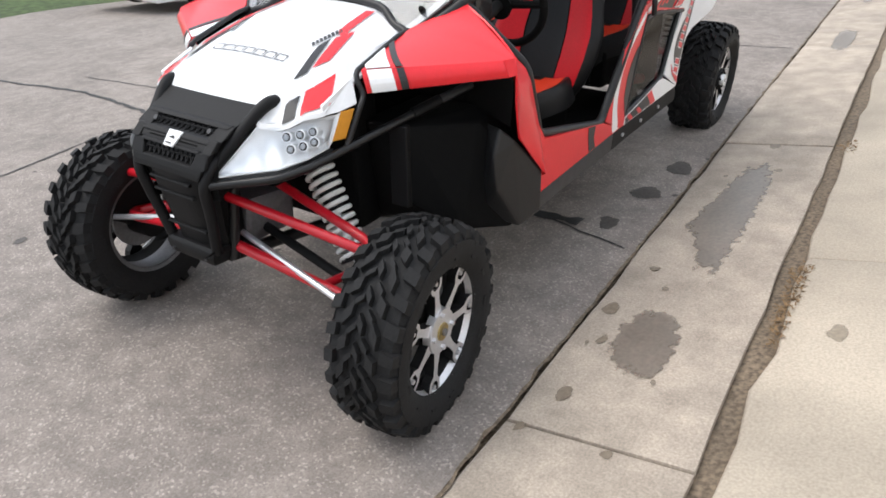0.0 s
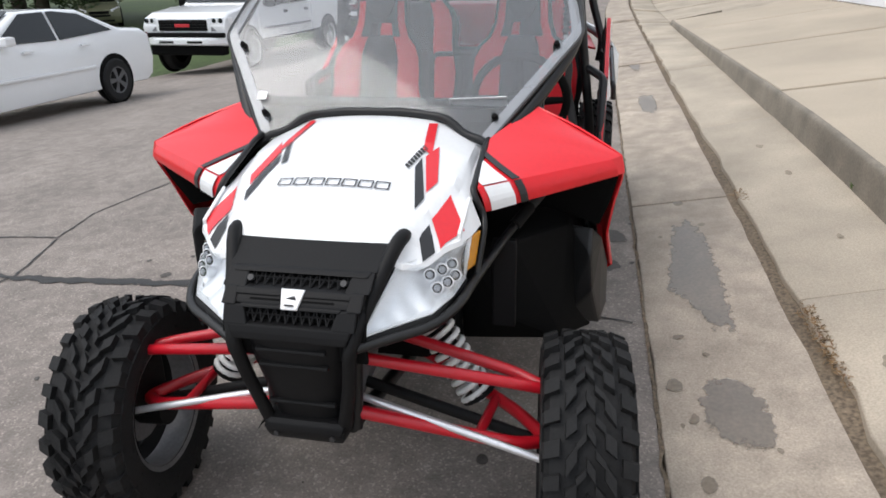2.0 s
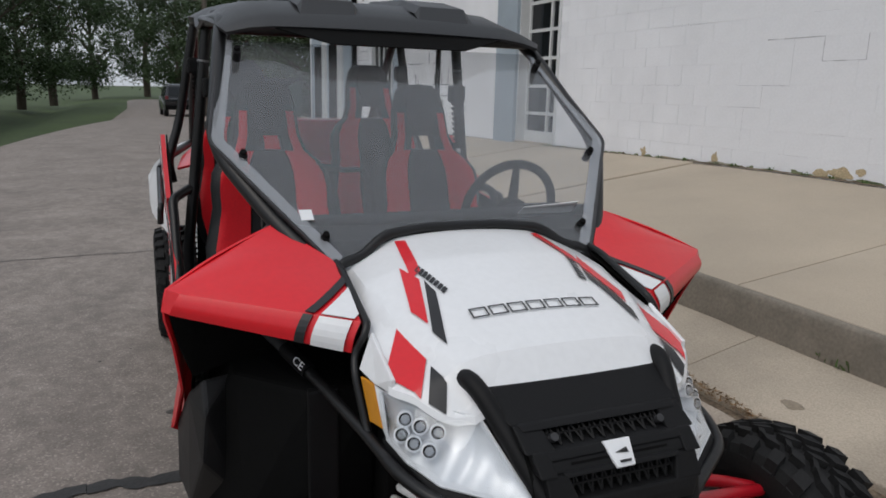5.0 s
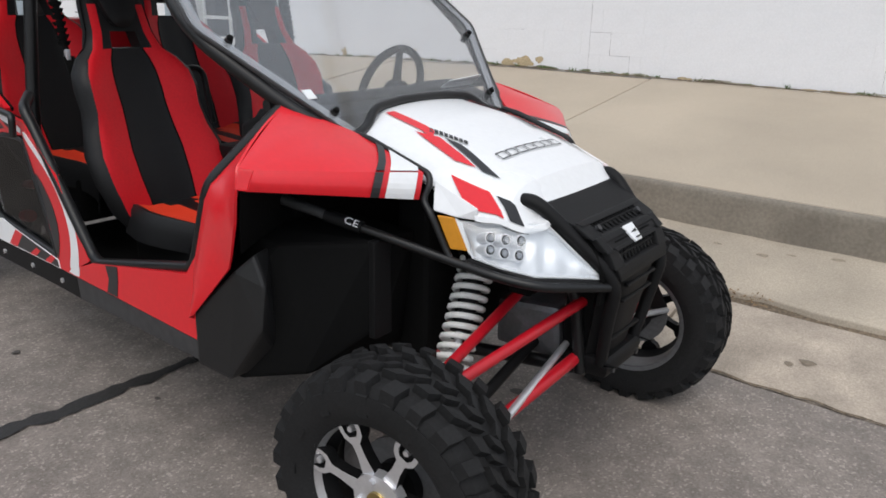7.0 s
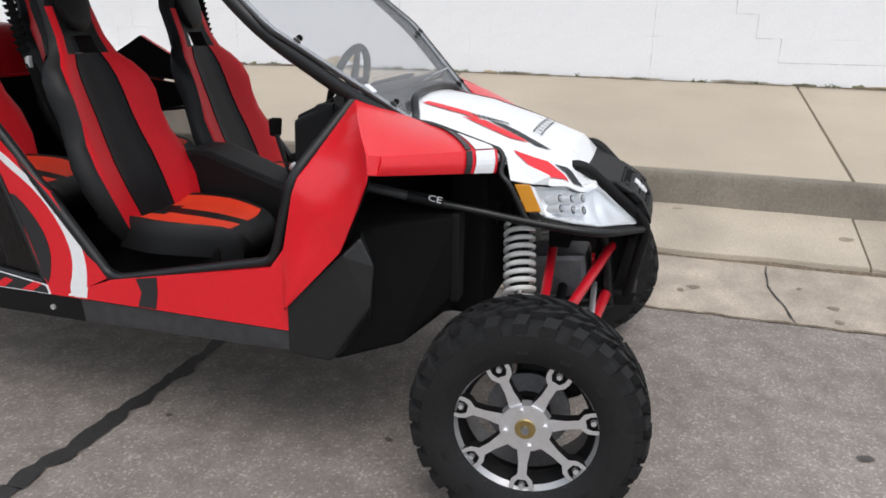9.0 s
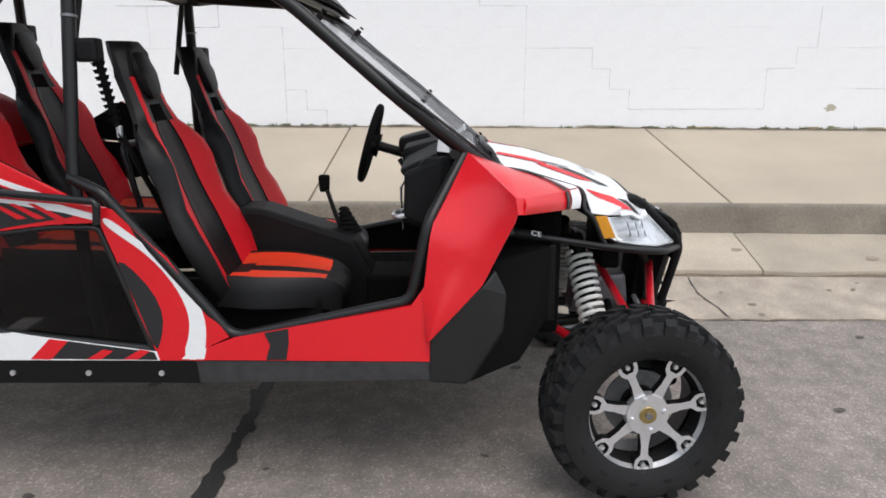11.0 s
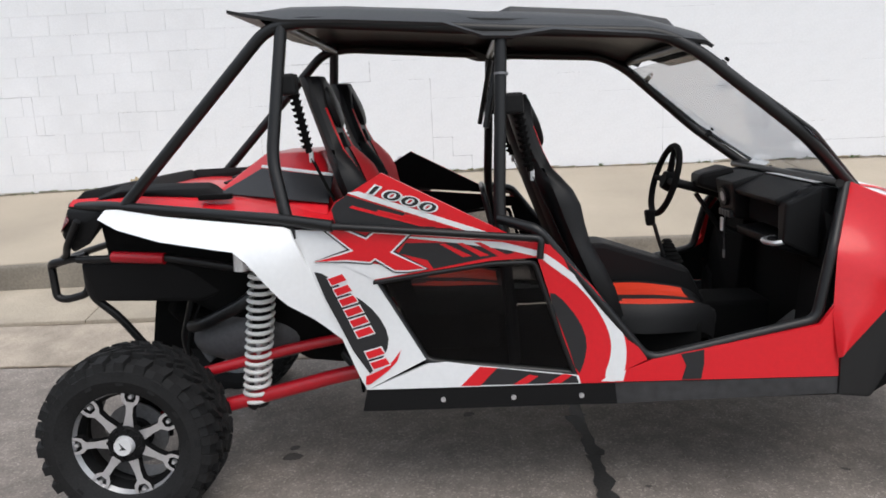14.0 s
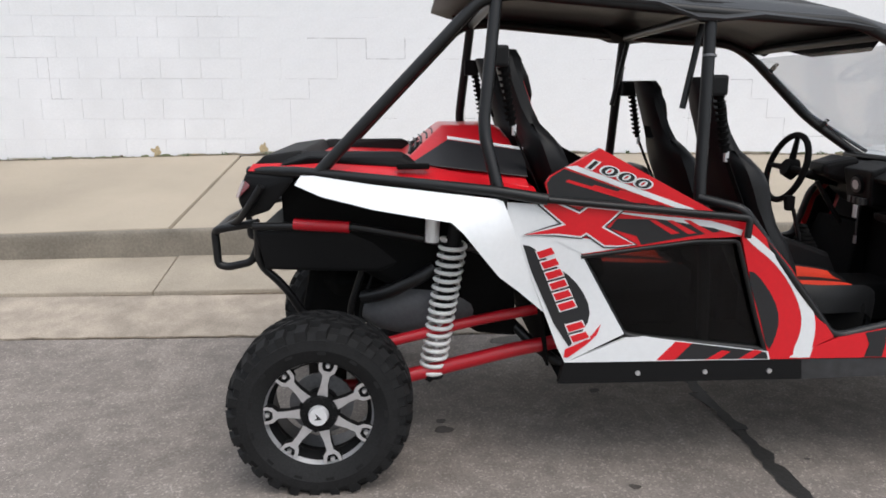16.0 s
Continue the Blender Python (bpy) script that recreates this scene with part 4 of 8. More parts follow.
part("front_bulkhead", bevel_box(-0.32, -0.20, -0.30, 0.30, 0.44, 0.95, 0.02), M_RUBBER, CAR)
part("radiator", bevel_box(-0.02, 0.05, -0.17, 0.17, 0.66, 0.90, 0.01), M_RUBBER, CAR)
for s in (-1, 1):
    # dished inner wheel arch behind each front wheel
    P = yy(s, [(-0.455, 0.61, 0.81), (-0.25, 0.455, 0.825), (-0.25, 0.30, 0.825), (-0.62, 0.30, 0.83), (-0.25, 0.445, 0.58), (-0.38, 0.60, 0.45), (-0.55, 0.69, 0.415), (-0.66, 0.70, 0.43), (-0.66, 0.30, 0.42), (-0.30, 0.30, 0.47), (-0.555, 0.685, 0.665), (-0.66, 0.695, 0.66), (-0.66, 0.60, 0.83)])
    part("inner_wheel_arch", hull_bm(P, 0.012), M_RUBBER, CAR, "black moulded inner wheel arch")
    part("arch_upper", hull_bm(yy(s, [(-0.64, 0.28, 0.84), (-0.64, 0.50, 0.84), (-0.60, 0.28, 1.10), (-0.60, 0.46, 1.10), (-0.54, 0.28, 0.84), (-0.54, 0.48, 0.84), (-0.52, 0.28, 1.08), (-0.52, 0.42, 1.08)])), M_RUBBER, CAR)
    part("mud_guard", hull_bm(yy(s, [(-0.512, 0.712, 0.755), (-0.680, 0.738, 0.605), (-0.682, 0.742, 0.44), (-0.56, 0.720, 0.42), (-0.44, 0.69, 0.60), (-0.43, 0.68, 0.72), (-0.47, 0.68, 0.80), (-0.50, 0.60, 0.80), (-0.665, 0.60, 0.55), (-0.68, 0.60, 0.44), (-0.48, 0.60, 0.47)]), 0.01), M_GUARD, CAR, "black plastic mud guard")
    part("arch_rib", bevel_box(-0.27, -0.245, min(s * 0.40, s * 0.47), max(s * 0.40, s * 0.47), 0.55, 0.83, 0.006), M_BLACK, CAR)

# ---- front bodywork ----
def along(pts, n):
    """n points spread evenly along a line."""
    pts = [Vector(p) for p in pts]
    ds = [0.0]
    for a, b in zip(pts, pts[1:]):
        ds.append(ds[-1] + (b - a).length)
    out = []
    for k in range(n):
        d = ds[-1] * k / (n - 1)
        i = max(j for j in range(len(pts) - 1) if ds[j] <= d + 1e-9)
        out.append(pts[i].lerp(pts[i + 1], min((d - ds[i]) / (ds[i + 1] - ds[i]), 1)))
    return out
def hood_z(x, y):
    a = abs(y)
    st = ((-0.47, 1.132, 1.122, 1.06, 0.345), (-0.30, 1.105, 1.095, 1.035, 0.362), (-0.13, 1.056, 1.046, 0.985, 0.378), (0.038, 0.992, 0.985, 0.923, 0.356), (0.096, 0.932, 0.928, 0.882, 0.33))
    i = max(k for k in range(4) if st[k][0] <= max(x, -0.47))
    t = min(max((x - st[i][0]) / (st[i + 1][0] - st[i][0]), 0), 1)
    c, e, o, w = (st[i][k] * (1 - t) + st[i + 1][k] * t for k in (1, 2, 3, 4))
    if a <= 0.19:
        return c + (e - c) * (a / 0.19) ** 2
    u = min((a - 0.19) / (w - 0.19), 1.15)
    return e + (o - e) * (0.75 * u + 0.25 * u * u)

def hood_crease(x):
    return lerp_table(x, ((-0.47, 0.335), (-0.167, 0.314), (0.037, 0.245), (0.10, 0.205)))

def hood_top(x, y):
    return hood_z(x, y) - 0.014 * ss((abs(y) - hood_crease(x)) / 0.014)

def hood_front(a):
    return lerp_table(a, ((0.0, 0.096), (0.178, 0.094), (0.200, 0.112), (0.226, 0.130), (0.30, 0.072), (0.36, 0.0), (0.384, -0.08)))

def hood_rear(a):
    return lerp_table(a, ((0.0, -0.48), (0.335, -0.46), (0.352, -0.38), (0.362, -0.13), (0.384, -0.10)))
cols = [0.0, 0.05, 0.10, 0.15, 0.185, 0.205, 0.215, 0.235, 0.25, 0.265, 0.28, 0.295, 0.31, 0.325, 0.34, 0.352, 0.362]
cols = [-c for c in cols[:0:-1]] + cols
rows = []
for i in range(37):
    row = []
    for y in cols:
        a = abs(y)
        x0, x2 = hood_rear(a), hood_front(a)
        x1 = min(0.038, x0 + 0.90 * (x2 - x0))
        x = x0 + (x1 - x0) * i / 30 if i <= 30 else x1 + (x2 - x1) * (i - 30) / 6
        row.append((x, y, hood_top(x, y)))
    rows.append(row)
rows.append([(x + 0.006, y * 1.004, z - 0.013) for x, y, z in rows[-1]])
hood = sm(part("hood", loft_bm(rows, 0.008), M_WHITE, CAR, "glossy white front hood"), 22)

part("hood_underside", loft_bm([[(x - 0.01, y * 0.975, z - 0.02) for x, y, z in r] for r in rows[:-1]], 0), M_RUBBER, hood)

def on_hood(name, pts, material, lift=0.0042, parent=None, label=""):
    bm = bmesh.new()
    bm.faces.new([bm.verts.new((x, y, 0)) for x, y in pts])
    for ax, vals in ((0, [-0.46 + 0.016 * i for i in range(40)]), (1, [-0.40 + 0.0125 * i for i in range(65)])):
        for v in vals:
            co, no = [0, 0, 0], [0, 0, 0]
            co[ax], no[ax] = v, 1
            bmesh.ops.bisect_plane(bm, geom=bm.verts[:] + bm.edges[:] + bm.faces[:], plane_co=co, plane_no=no)
    for v in bm.verts:
        v.co.z = hood_top(v.co.x, v.co.y) + lift
    for f in bm.faces:
        f.normal_update()
        if f.normal.z < 0:
            f.normal_flip()
    return sm(part(name, bm, material, parent or hood, label))

for s in (-1, 1):
    for name, pts, mm in (("red_decal", [(-0.446, 0.205), (-0.432, 0.181), (-0.265, 0.203), (-0.245, 0.232)], M_RED),
                          ("red_decal", [(-0.302, 0.241), (-0.235, 0.216), (-0.087, 0.250), (-0.138, 0.270)], M_RED),
                          ("dark_decal", [(-0.225, 0.208), (-0.173, 0.200), (-0.016, 0.236), (-0.063, 0.250)], M_DGREY),
                          ("red_decal", [(-0.122, 0.308), (-0.020, 0.279), (0.052, 0.316), (-0.029, 0.362)], M_RED),
                          ("dark_decal", [(0.0, 0.277), (0.049, 0.262), (0.090, 0.279), (0.063, 0.305)], M_DGREY)):
        on_hood(name, [(x, s * y) for x, y in pts], mm)
# makers' lettering as plain bars
for k in range(7):
    y0 = -0.158 + k * 0.0455
    w = 0.040
    for a0, a1, b0, b1 in ((-0.092, -0.088, 0, w), (-0.066, -0.062, 0, w), (-0.092, -0.062, 0, 0.004), (-0.092, -0.062, w - 0.004, w)):
        on_hood("letter_outline", [(a0, y0 + b0), (a0, y0 + b1), (a1, y0 + b1), (a1, y0 + b0)], M_DGREY)
for s in (-1, 1):
    for k in range(8):
        t = k / 8
        x0, y0 = -0.285 + 0.115 * t, 0.200 - 0.030 * t
        on_hood("letter_bar", [(x0, s * y0), (x0 + 0.011, s * (y0 - 0.003)), (x0 + 0.024, s * (y0 + 0.012)), (x0 + 0.013, s * (y0 + 0.015))], M_DGREY)

# black trim over the rear edge of the hood
tube("hood_seal", [(-0.415, -0.375, 1.045), (-0.425, -0.345, 1.075), (-0.44, -0.29, 1.085), (-0.468, -0.225, 1.132), (-0.485, -0.10, 1.142), (-0.485, 0.10, 1.142), (-0.468, 0.225, 1.132), (-0.44, 0.29, 1.085), (-0.425, 0.345, 1.075), (-0.415, 0.375, 1.045)], 0.013, M_BLACK2, CAR, "black rubber seal under the windscreen", 0.03)

for s in (-1, 1):
    # headlamp: a fluted bright bowl behind a bulging clear cover
    n = Vector((0.60, s * 0.66, 0.45)).normalized()
    edge_top = along(yy(s, [(-0.050, 0.366, 0.905), (0.030, 0.315, 0.903), (0.118, 0.222, 0.900), (0.250, 0.164, 0.774)]), 61)
    edge_low = along(yy(s, [(-0.006, 0.366, 0.818), (0.070, 0.350, 0.803), (0.150, 0.312, 0.789), (0.254, 0.168, 0.770)]), 61)
    bowl, lens, rim = [], [], [[], [], [], []]
    for k, (a, b) in enumerate(zip(edge_top, edge_low)):
        u = k / 60
        flat = min(1.0, (1 - u) * 2.2)
        bowl.append([tuple(a.lerp(b, 0.05 + 0.90 * j / 8) - n * flat * (0.030 * math.sin(math.pi * (0.12 + 0.76 * j / 8)) + 0.004 * math.cos(u * 34) * ss((j - 2) / 3))) for j in range(9)])
        lens.append([tuple(a.lerp(b, j / 6) + n * (0.004 + 0.010 * flat * math.sin(math.pi * j / 6))) for j in range(7)])
        rim[0].append(tuple(a + n * 0.003)); rim[1].append(tuple(a.lerp(b, 0.08) - n * 0.006 * flat))
        rim[2].append(tuple(a.lerp(b, 0.92) - n * 0.006 * flat)); rim[3].append(tuple(b + n * 0.003))
    lamp = sm(part("headlamp", loft_bm(bowl, 0.004), M_REFL, CAR, "clear headlamp with six bright reflector cups"), 60)
    part("lamp_border", loft_bm(rim[:2], 0.004), M_WHITE, lamp)
    part("lamp_border", loft_bm(rim[2:], 0.004), M_WHITE, lamp)
    cover = sm(part("lamp_cover", loft_bm(lens, 0.002), M_LENS, lamp), 60)
    cover.visible_shadow = False
    m = Vector((0.86, s * 0.30, 0.30)).normalized()
    for row, f in ((0, 0.36), (1, 0.66)):
        for k in (9, 15, 21):
            q = edge_top[k - row].lerp(edge_low[k - row], f) - n * 0.012
            sm(part("led_cup", disc_bm(q, m, 0.0140, 0.044, 18, 0.0160), M_CHROME, lamp))
            sm(part("led_ring", disc_bm(q + m * 0.0205, m, 0.0132, 0.006, 16, 0.0125), M_RUBBER, lamp))
            sm(part("led_lens", disc_bm(q + m * 0.0235, m, 0.0105, 0.006, 14, 0.007), M_LED, lamp))
    part("side_reflector", slab_bm(yy(s, [(-0.099, 0.393, 0.915), (-0.055, 0.379, 0.914), (-0.017, 0.370, 0.832), (-0.062, 0.384, 0.831)]), 0.008), M_AMBER, CAR, "amber side reflector")
    part("lamp_side", slab_bm(yy(s, [(-0.055, 0.377, 0.914), (-0.042, 0.366, 0.905), (0.0, 0.366, 0.815), (-0.017, 0.369, 0.828)]), 0.006), M_WHITE, CAR)
    # hood flank between arch trim and hood top
    part("hood_side", slab_bm(yy(s, [(-0.135, 0.360, 0.996), (-0.112, 0.392, 0.926), (-0.05, 0.378, 0.916), (0.0, 0.358, 0.912), (0.0, 0.358, 0.942)]), 0.01), M_WHITE, CAR)
    tube("arch_trim", yy(s, [(-0.42, 0.362, 1.080), (-0.36, 0.362, 1.072), (-0.152, 0.362, 1.008), (-0.138, 0.374, 0.985), (-0.146, 0.392, 0.945), (-0.112, 0.400, 0.915), (-0.070, 0.390, 0.828), (-0.05, 0.388, 0.80)]), 0.0088, M_BLACK2, CAR, "", 0.018)
    # bumper tube under the lamp
    tube("bumper_side_tube", yy(s, [(-0.50, 0.53, 0.902), (-0.29, 0.452, 0.852), (-0.05, 0.388, 0.802), (0.080, 0.368, 0.784), (0.172, 0.326, 0.770), (0.275, 0.160, 0.748)]), 0.0125, M_BLACK2, CAR, "black bumper tube under the headlamp", 0.05)
    part("lamp_sill", hull_bm(yy(s, [(-0.03, 0.370, 0.815), (0.070, 0.352, 0.800), (0.155, 0.314, 0.786), (0.262, 0.166, 0.766), (0.165, 0.322, 0.770), (0.272, 0.160, 0.748), (0.0, 0.372, 0.792), (0.18, 0.16, 0.752), (0.06, 0.28, 0.78)]), 0.004), M_BLACK, CAR)
    tube("gas_strut", yy(s, [(-0.545, 0.545, 0.915), (-0.40, 0.492, 0.880)]), 0.015, M_GREY, CAR, "scuffed grey gas strut")
    tube("strut_sleeve", yy(s, [(-0.40, 0.492, 0.880), (-0.30, 0.456, 0.855)]), 0.0185, M_BLACK, CAR)
    if s < 0:
        cu = bpy.data.curves.new("text", "FONT")
        cu.body, cu.size, cu.extrude, cu.align_x, cu.align_y = "CE", 0.026, 0.0004, "CENTER", "CENTER"
        tmp = bpy.data.objects.new("tmp", cu)
        mark = new("lettering", bpy.data.meshes.new_from_object(tmp))
        bpy.data.objects.remove(tmp)
        mark.data.materials.append(M_WHITE)
        mark.parent = CAR
        mark.matrix_world = Matrix.Translation((-0.318, -0.478, 0.872)) @ Matrix.Rotation(radians(20), 4, "Z") @ Matrix.Rotation(radians(14), 4, "Y") @ Matrix.Rotation(radians(62), 4, "X") @ Matrix.Diagonal((1.35, 1, 1, 1))
    # raised rims either side of the grille, running into the hood
    tube("grille_tube", yy(s, [(0.030, 0.226, 0.944), (0.070, 0.222, 0.950), (0.102, 0.213, 0.934), (0.142, 0.198, 0.898), (0.262, 0.158, 0.792), (0.287, 0.146, 0.742), (0.268, 0.132, 0.64), (0.245, 0.100, 0.50)]), [0.0195, 0.017], M_BLACK, CAR, "", 0.03, 14)
    part("fender_strap", tube_bm(yy(s, [(-0.32, 0.44, 0.995), (-0.28, 0.43, 0.945)]), 0.008, 8, 0), M_BLACK, CAR)

def gx(z):
    """How far forward the nose stands at a height."""
    return lerp_table(z, ((0.48, 0.245), (0.72, 0.292), (0.765, 0.296), (0.79, 0.290), (0.828, 0.272), (0.853, 0.250), (0.874, 0.222), (0.90, 0.172), (0.921, 0.130), (0.940, 0.088)))
grille = sm(part("grille", loft_bm([[(gx(z) - 0.026, y, z) for y in (-0.18, -0.1, 0, 0.1, 0.18)] for z in (0.70, 0.76, 0.80, 0.83, 0.86, 0.88, 0.90, 0.925, 0.94)], 0.01), M_RUBBER, CAR, "black moulded front grille with two mesh slots"))
def bar(z0, z1, w0, w1, d, name="grille_bar", material=None, back=0.03):
    """A bar across the nose, proud by d."""
    pts = []
    for k in range(3):
        z, w = z0 + (z1 - z0) * k / 2, w0 + (w1 - w0) * k / 2
        for y in (-w, w):
            pts += [(gx(z) + d, y, z), (gx(z) - back, y, z)]
    return part(name, hull_bm(pts, 0.005), material or M_BLACK, grille)
bar(0.898, 0.939, 0.190, 0.204, 0.000, "grille_brow")
bar(0.892, 0.900, 0.172, 0.178, 0.008)
bar(0.858, 0.869, 0.145, 0.148, 0.007)
bar(0.840, 0.858, 0.142, 0.145, 0.001)
bar(0.834, 0.841, 0.125, 0.128, 0.006)
bar(0.762, 0.799, 0.142, 0.156, 0.004, "grille_chin")
part("grille_slot", slab_bm([(gx(0.850) + 0.0035, -0.105, 0.8485), (gx(0.850) + 0.0035, 0.105, 0.8485), (gx(0.850) + 0.001, 0.105, 0.8525), (gx(0.850) + 0.001, -0.105, 0.8525)], 0.004, 0), M_RUBBER, grille)
for s in (-1, 1):
    # stepped cheeks that frame the mesh slots
    for z0, z1, w0, w1, w2, d in ((0.868, 0.898, 0.124, 0.132, 0.186, 0.004), (0.796, 0.838, 0.104, 0.118, 0.164, 0.004), (0.838, 0.870, 0.138, 0.142, 0.175, 0.008)):
        P = [(gx(z) + dd, s * w, z) for z, a in ((z0, w0), (z1, w1)) for w, dd in ((a, d), (w2, d), (a, -0.02), (w2, -0.02))]
        part("grille_cheek", hull_bm(P, 0.004), M_BLACK, grille)
    part("grille_bolt", disc_bm((gx(0.882) + 0.004, s * 0.118, 0.882), (0.75, 0, 0.66), 0.008, 0.012, 12), M_GREY, grille)
    part("nose_cheek", hull_bm(yy(s, [(0.03, 0.212, 0.945), (0.13, 0.196, 0.905), (0.262, 0.152, 0.79), (0.262, 0.150, 0.74), (0.10, 0.17, 0.78), (0.02, 0.20, 0.90)]), 0.004), M_BLACK, CAR)
for z0, z1, w in ((0.869, 0.894, 0.128), (0.800, 0.835, 0.112)):
    count = 11
    for k in range(count):
        y0, y1 = -w + 2 * w * k / count, -w + 2 * w * (k + 1) / count
        mid = (y0 + y1) / 2
        for a, b in ((y0, mid), (y1, mid)):
            part("mesh_web", tube_bm([(gx(z0) - 0.010, a, z0), (gx(z1) - 0.010, b, z1)], 0.0026, 5, 0), M_BLACK, grille)
    zm = (z0 + z1) / 2
    part("mesh_web", tube_bm([(gx(zm) - 0.010, -w, zm), (gx(zm) - 0.010, w, zm)], 0.0024, 5, 0), M_BLACK, grille)
badge = part("badge", slab_bm([(gx(0.872) + 0.012, -0.030, 0.873), (gx(0.872) + 0.012, 0.030, 0.873), (gx(0.838) + 0.013, 0.020, 0.838), (gx(0.838) + 0.013, -0.020, 0.838)], 0.008), M_WHITE, CAR, "white shield badge")
part("badge_mark", slab_bm([(gx(0.86) + 0.0165, -0.013, 0.857), (gx(0.86) + 0.0150, 0.010, 0.864), (gx(0.86) + 0.0190, 0.014, 0.855)], 0.002, 0), M_DGREY, badge)
part("badge_mark", slab_bm([(gx(0.847) + 0.0160, -0.012, 0.849), (gx(0.847) + 0.0160, 0.012, 0.849), (gx(0.845) + 0.0165, 0.011, 0.845), (gx(0.845) + 0.0165, -0.011, 0.845)], 0.002, 0), M_GREY, badge)
chin = sm(part("front_skid", loft_bm([[(gx(z) - 0.004 - 0.05 * (abs(k) / 6) ** 4, w * k / 6, z) for k in range(-6, 7)] for z, w in ((0.775, 0.134), (0.75, 0.138), (0.72, 0.138), (0.66, 0.128), (0.60, 0.116), (0.54, 0.106), (0.50, 0.104))], 0.02), M_BLACK, CAR, "black plastic nose skid"), 40)
part("skid_core", hull_bm([(0.255, y, 0.75) for y in (-0.12, 0.12)] + [(0.215, y, 0.50) for y in (-0.09, 0.09)] + [(0.14, y, 0.765) for y in (-0.13, 0.13)] + [(0.12, y, 0.50) for y in (-0.095, 0.095)], 0.012), M_RUBBER, chin)
sm(part("skid_lip", hull_bm([(0.262, y, 0.520) for y in (-0.108, 0.108)] + [(0.276, y, 0.495) for y in (-0.112, 0.112)] + [(0.262, y, 0.455) for y in (-0.100, 0.100)] + [(0.13, y, 0.51) for y in (-0.115, 0.115)] + [(0.10, y, 0.445) for y in (-0.10, 0.10)], 0.016), M_BLACK, chin), 40)
for z in (0.735, 0.690, 0.570):
    part("skid_crease", hull_bm([(gx(z) + d, y, z + e) for y in (-0.088, 0.088) for d, e in ((0.001, 0.004), (0.003, -0.003), (-0.010, -0.006), (-0.010, 0.006))], 0.002), M_BLACK, chin)
for s in (-1, 1):
    part("skid_bolt", disc_bm((0.272, s * 0.075, 0.478), (1, 0, 0), 0.007, 0.008, 10), M_GREY, chin)

# front fenders
for s in (-1, 1):
    A, H1, H2, O, T, L = yy(s, [(-0.560, 0.486, 1.156), (-0.400, 0.362, 1.082), (-0.160, 0.374, 1.012), (-0.418, 0.752, 1.045), (-0.411, 0.764, 0.995), (-0.156, 0.396, 0.946)])
    a0 = Vector(O) + Vector((0.03, -s * 0.03, -0.006))
    def crown(u, v):
        inner = Vector(A).lerp(Vector(H1), v / 0.55) if v < 0.55 else Vector(H1).lerp(Vector(H2), (v - 0.55) / 0.45)
        q = inner.lerp(Vector(O).lerp(a0, v), u)
        q.z += 0.020 * math.sin(math.pi * u) * math.sin(math.pi * v)
        return q
    rows = [[tuple(crown(i / 10, j / 10)) for j in range(11)] for i in range(11)]
    fen = sm(part("front_fender", loft_bm(rows, 0.006), M_RED, CAR, "glossy red front fender with white and grey stripes"), 50)
    part("fender_underside", loft_bm([[(x - 0.012, y - s * 0.012, z - 0.016) for x, y, z in r] for r in rows], 0), M_RUBBER, fen)
    # rolled front lip and outer side
    t0_ = Vector(T) + Vector((0.02, -s * 0.02, -0.004))
    def lip(t, w):
        q = a0.lerp(Vector(H2), t).lerp(t0_.lerp(Vector(L), t), w)
        return q + Vector((0.006, s * 0.006, 0)) * math.sin(math.pi * w)
    sm(part("fender_lip", loft_bm([[tuple(lip(k / 12, j / 5)) for j in range(6)] for k in range(13)], 0.006), M_RED, fen), 60)
    fore = along([O, T, (-0.452, s * 0.744, 0.90), (-0.512, s * 0.728, 0.765), (-0.672, s * 0.746, 0.592)], 15)
    aft = along([A, (-0.676, s * 0.668, 0.935), (-0.702, s * 0.712, 0.72), (-0.690, s * 0.738, 0.575)], 15)
    side_rows = []
    for p, q in zip(fore, aft):
        side_rows.append([tuple(p.lerp(q, k / 6) + Vector((0, s * 0.012 * math.sin(math.pi * k / 6), 0.004 * math.sin(math.pi * k / 6)))) for k in range(7)])
    sm(part("fender_side", loft_bm(side_rows, 0.006), M_RED, fen), 60)
    part("fender_lip_end", slab_bm([a0, O, T, tuple(t0_)], 0.006), M_RED, fen)
    part("fender_inner", slab_bm([tuple(Vector(T) + Vector((0.0, -s * 0.015, 0))), (-0.452, s * 0.73, 0.90), (-0.500, s * 0.70, 0.80), (-0.56, s * 0.50, 0.84), (-0.54, s * 0.46, 1.05), (-0.42, s * 0.70, 1.0)], 0.004), M_RUBBER, fen)
    for name, t0, t1, material in (("grey_stripe", 0.625, 0.69, M_DGREY), ("white_patch", 0.735, 0.955, M_WHITE)):
        top, front = [], []
        for k in range(4):
            t = t0 + (t1 - t0) * k / 3
            va = 0.55 + 0.45 * (t - 0.5) / 0.5
            t += 0.08 * (1 - t) / 0.4
            top.append([tuple(crown((1 - t) * j / 9, va + (1 - va) * j / 9) + Vector((0.0015, 0, 0.0055))) for j in range(10)])
            front.append([tuple(lip(t, j / 5) + Vector((0.0045, s * 0.0045, 0.0015))) for j in range(6)])
        part(name, loft_bm(top, 0.002), material, fen)
        part(name, loft_bm(front, 0.002), material, fen)

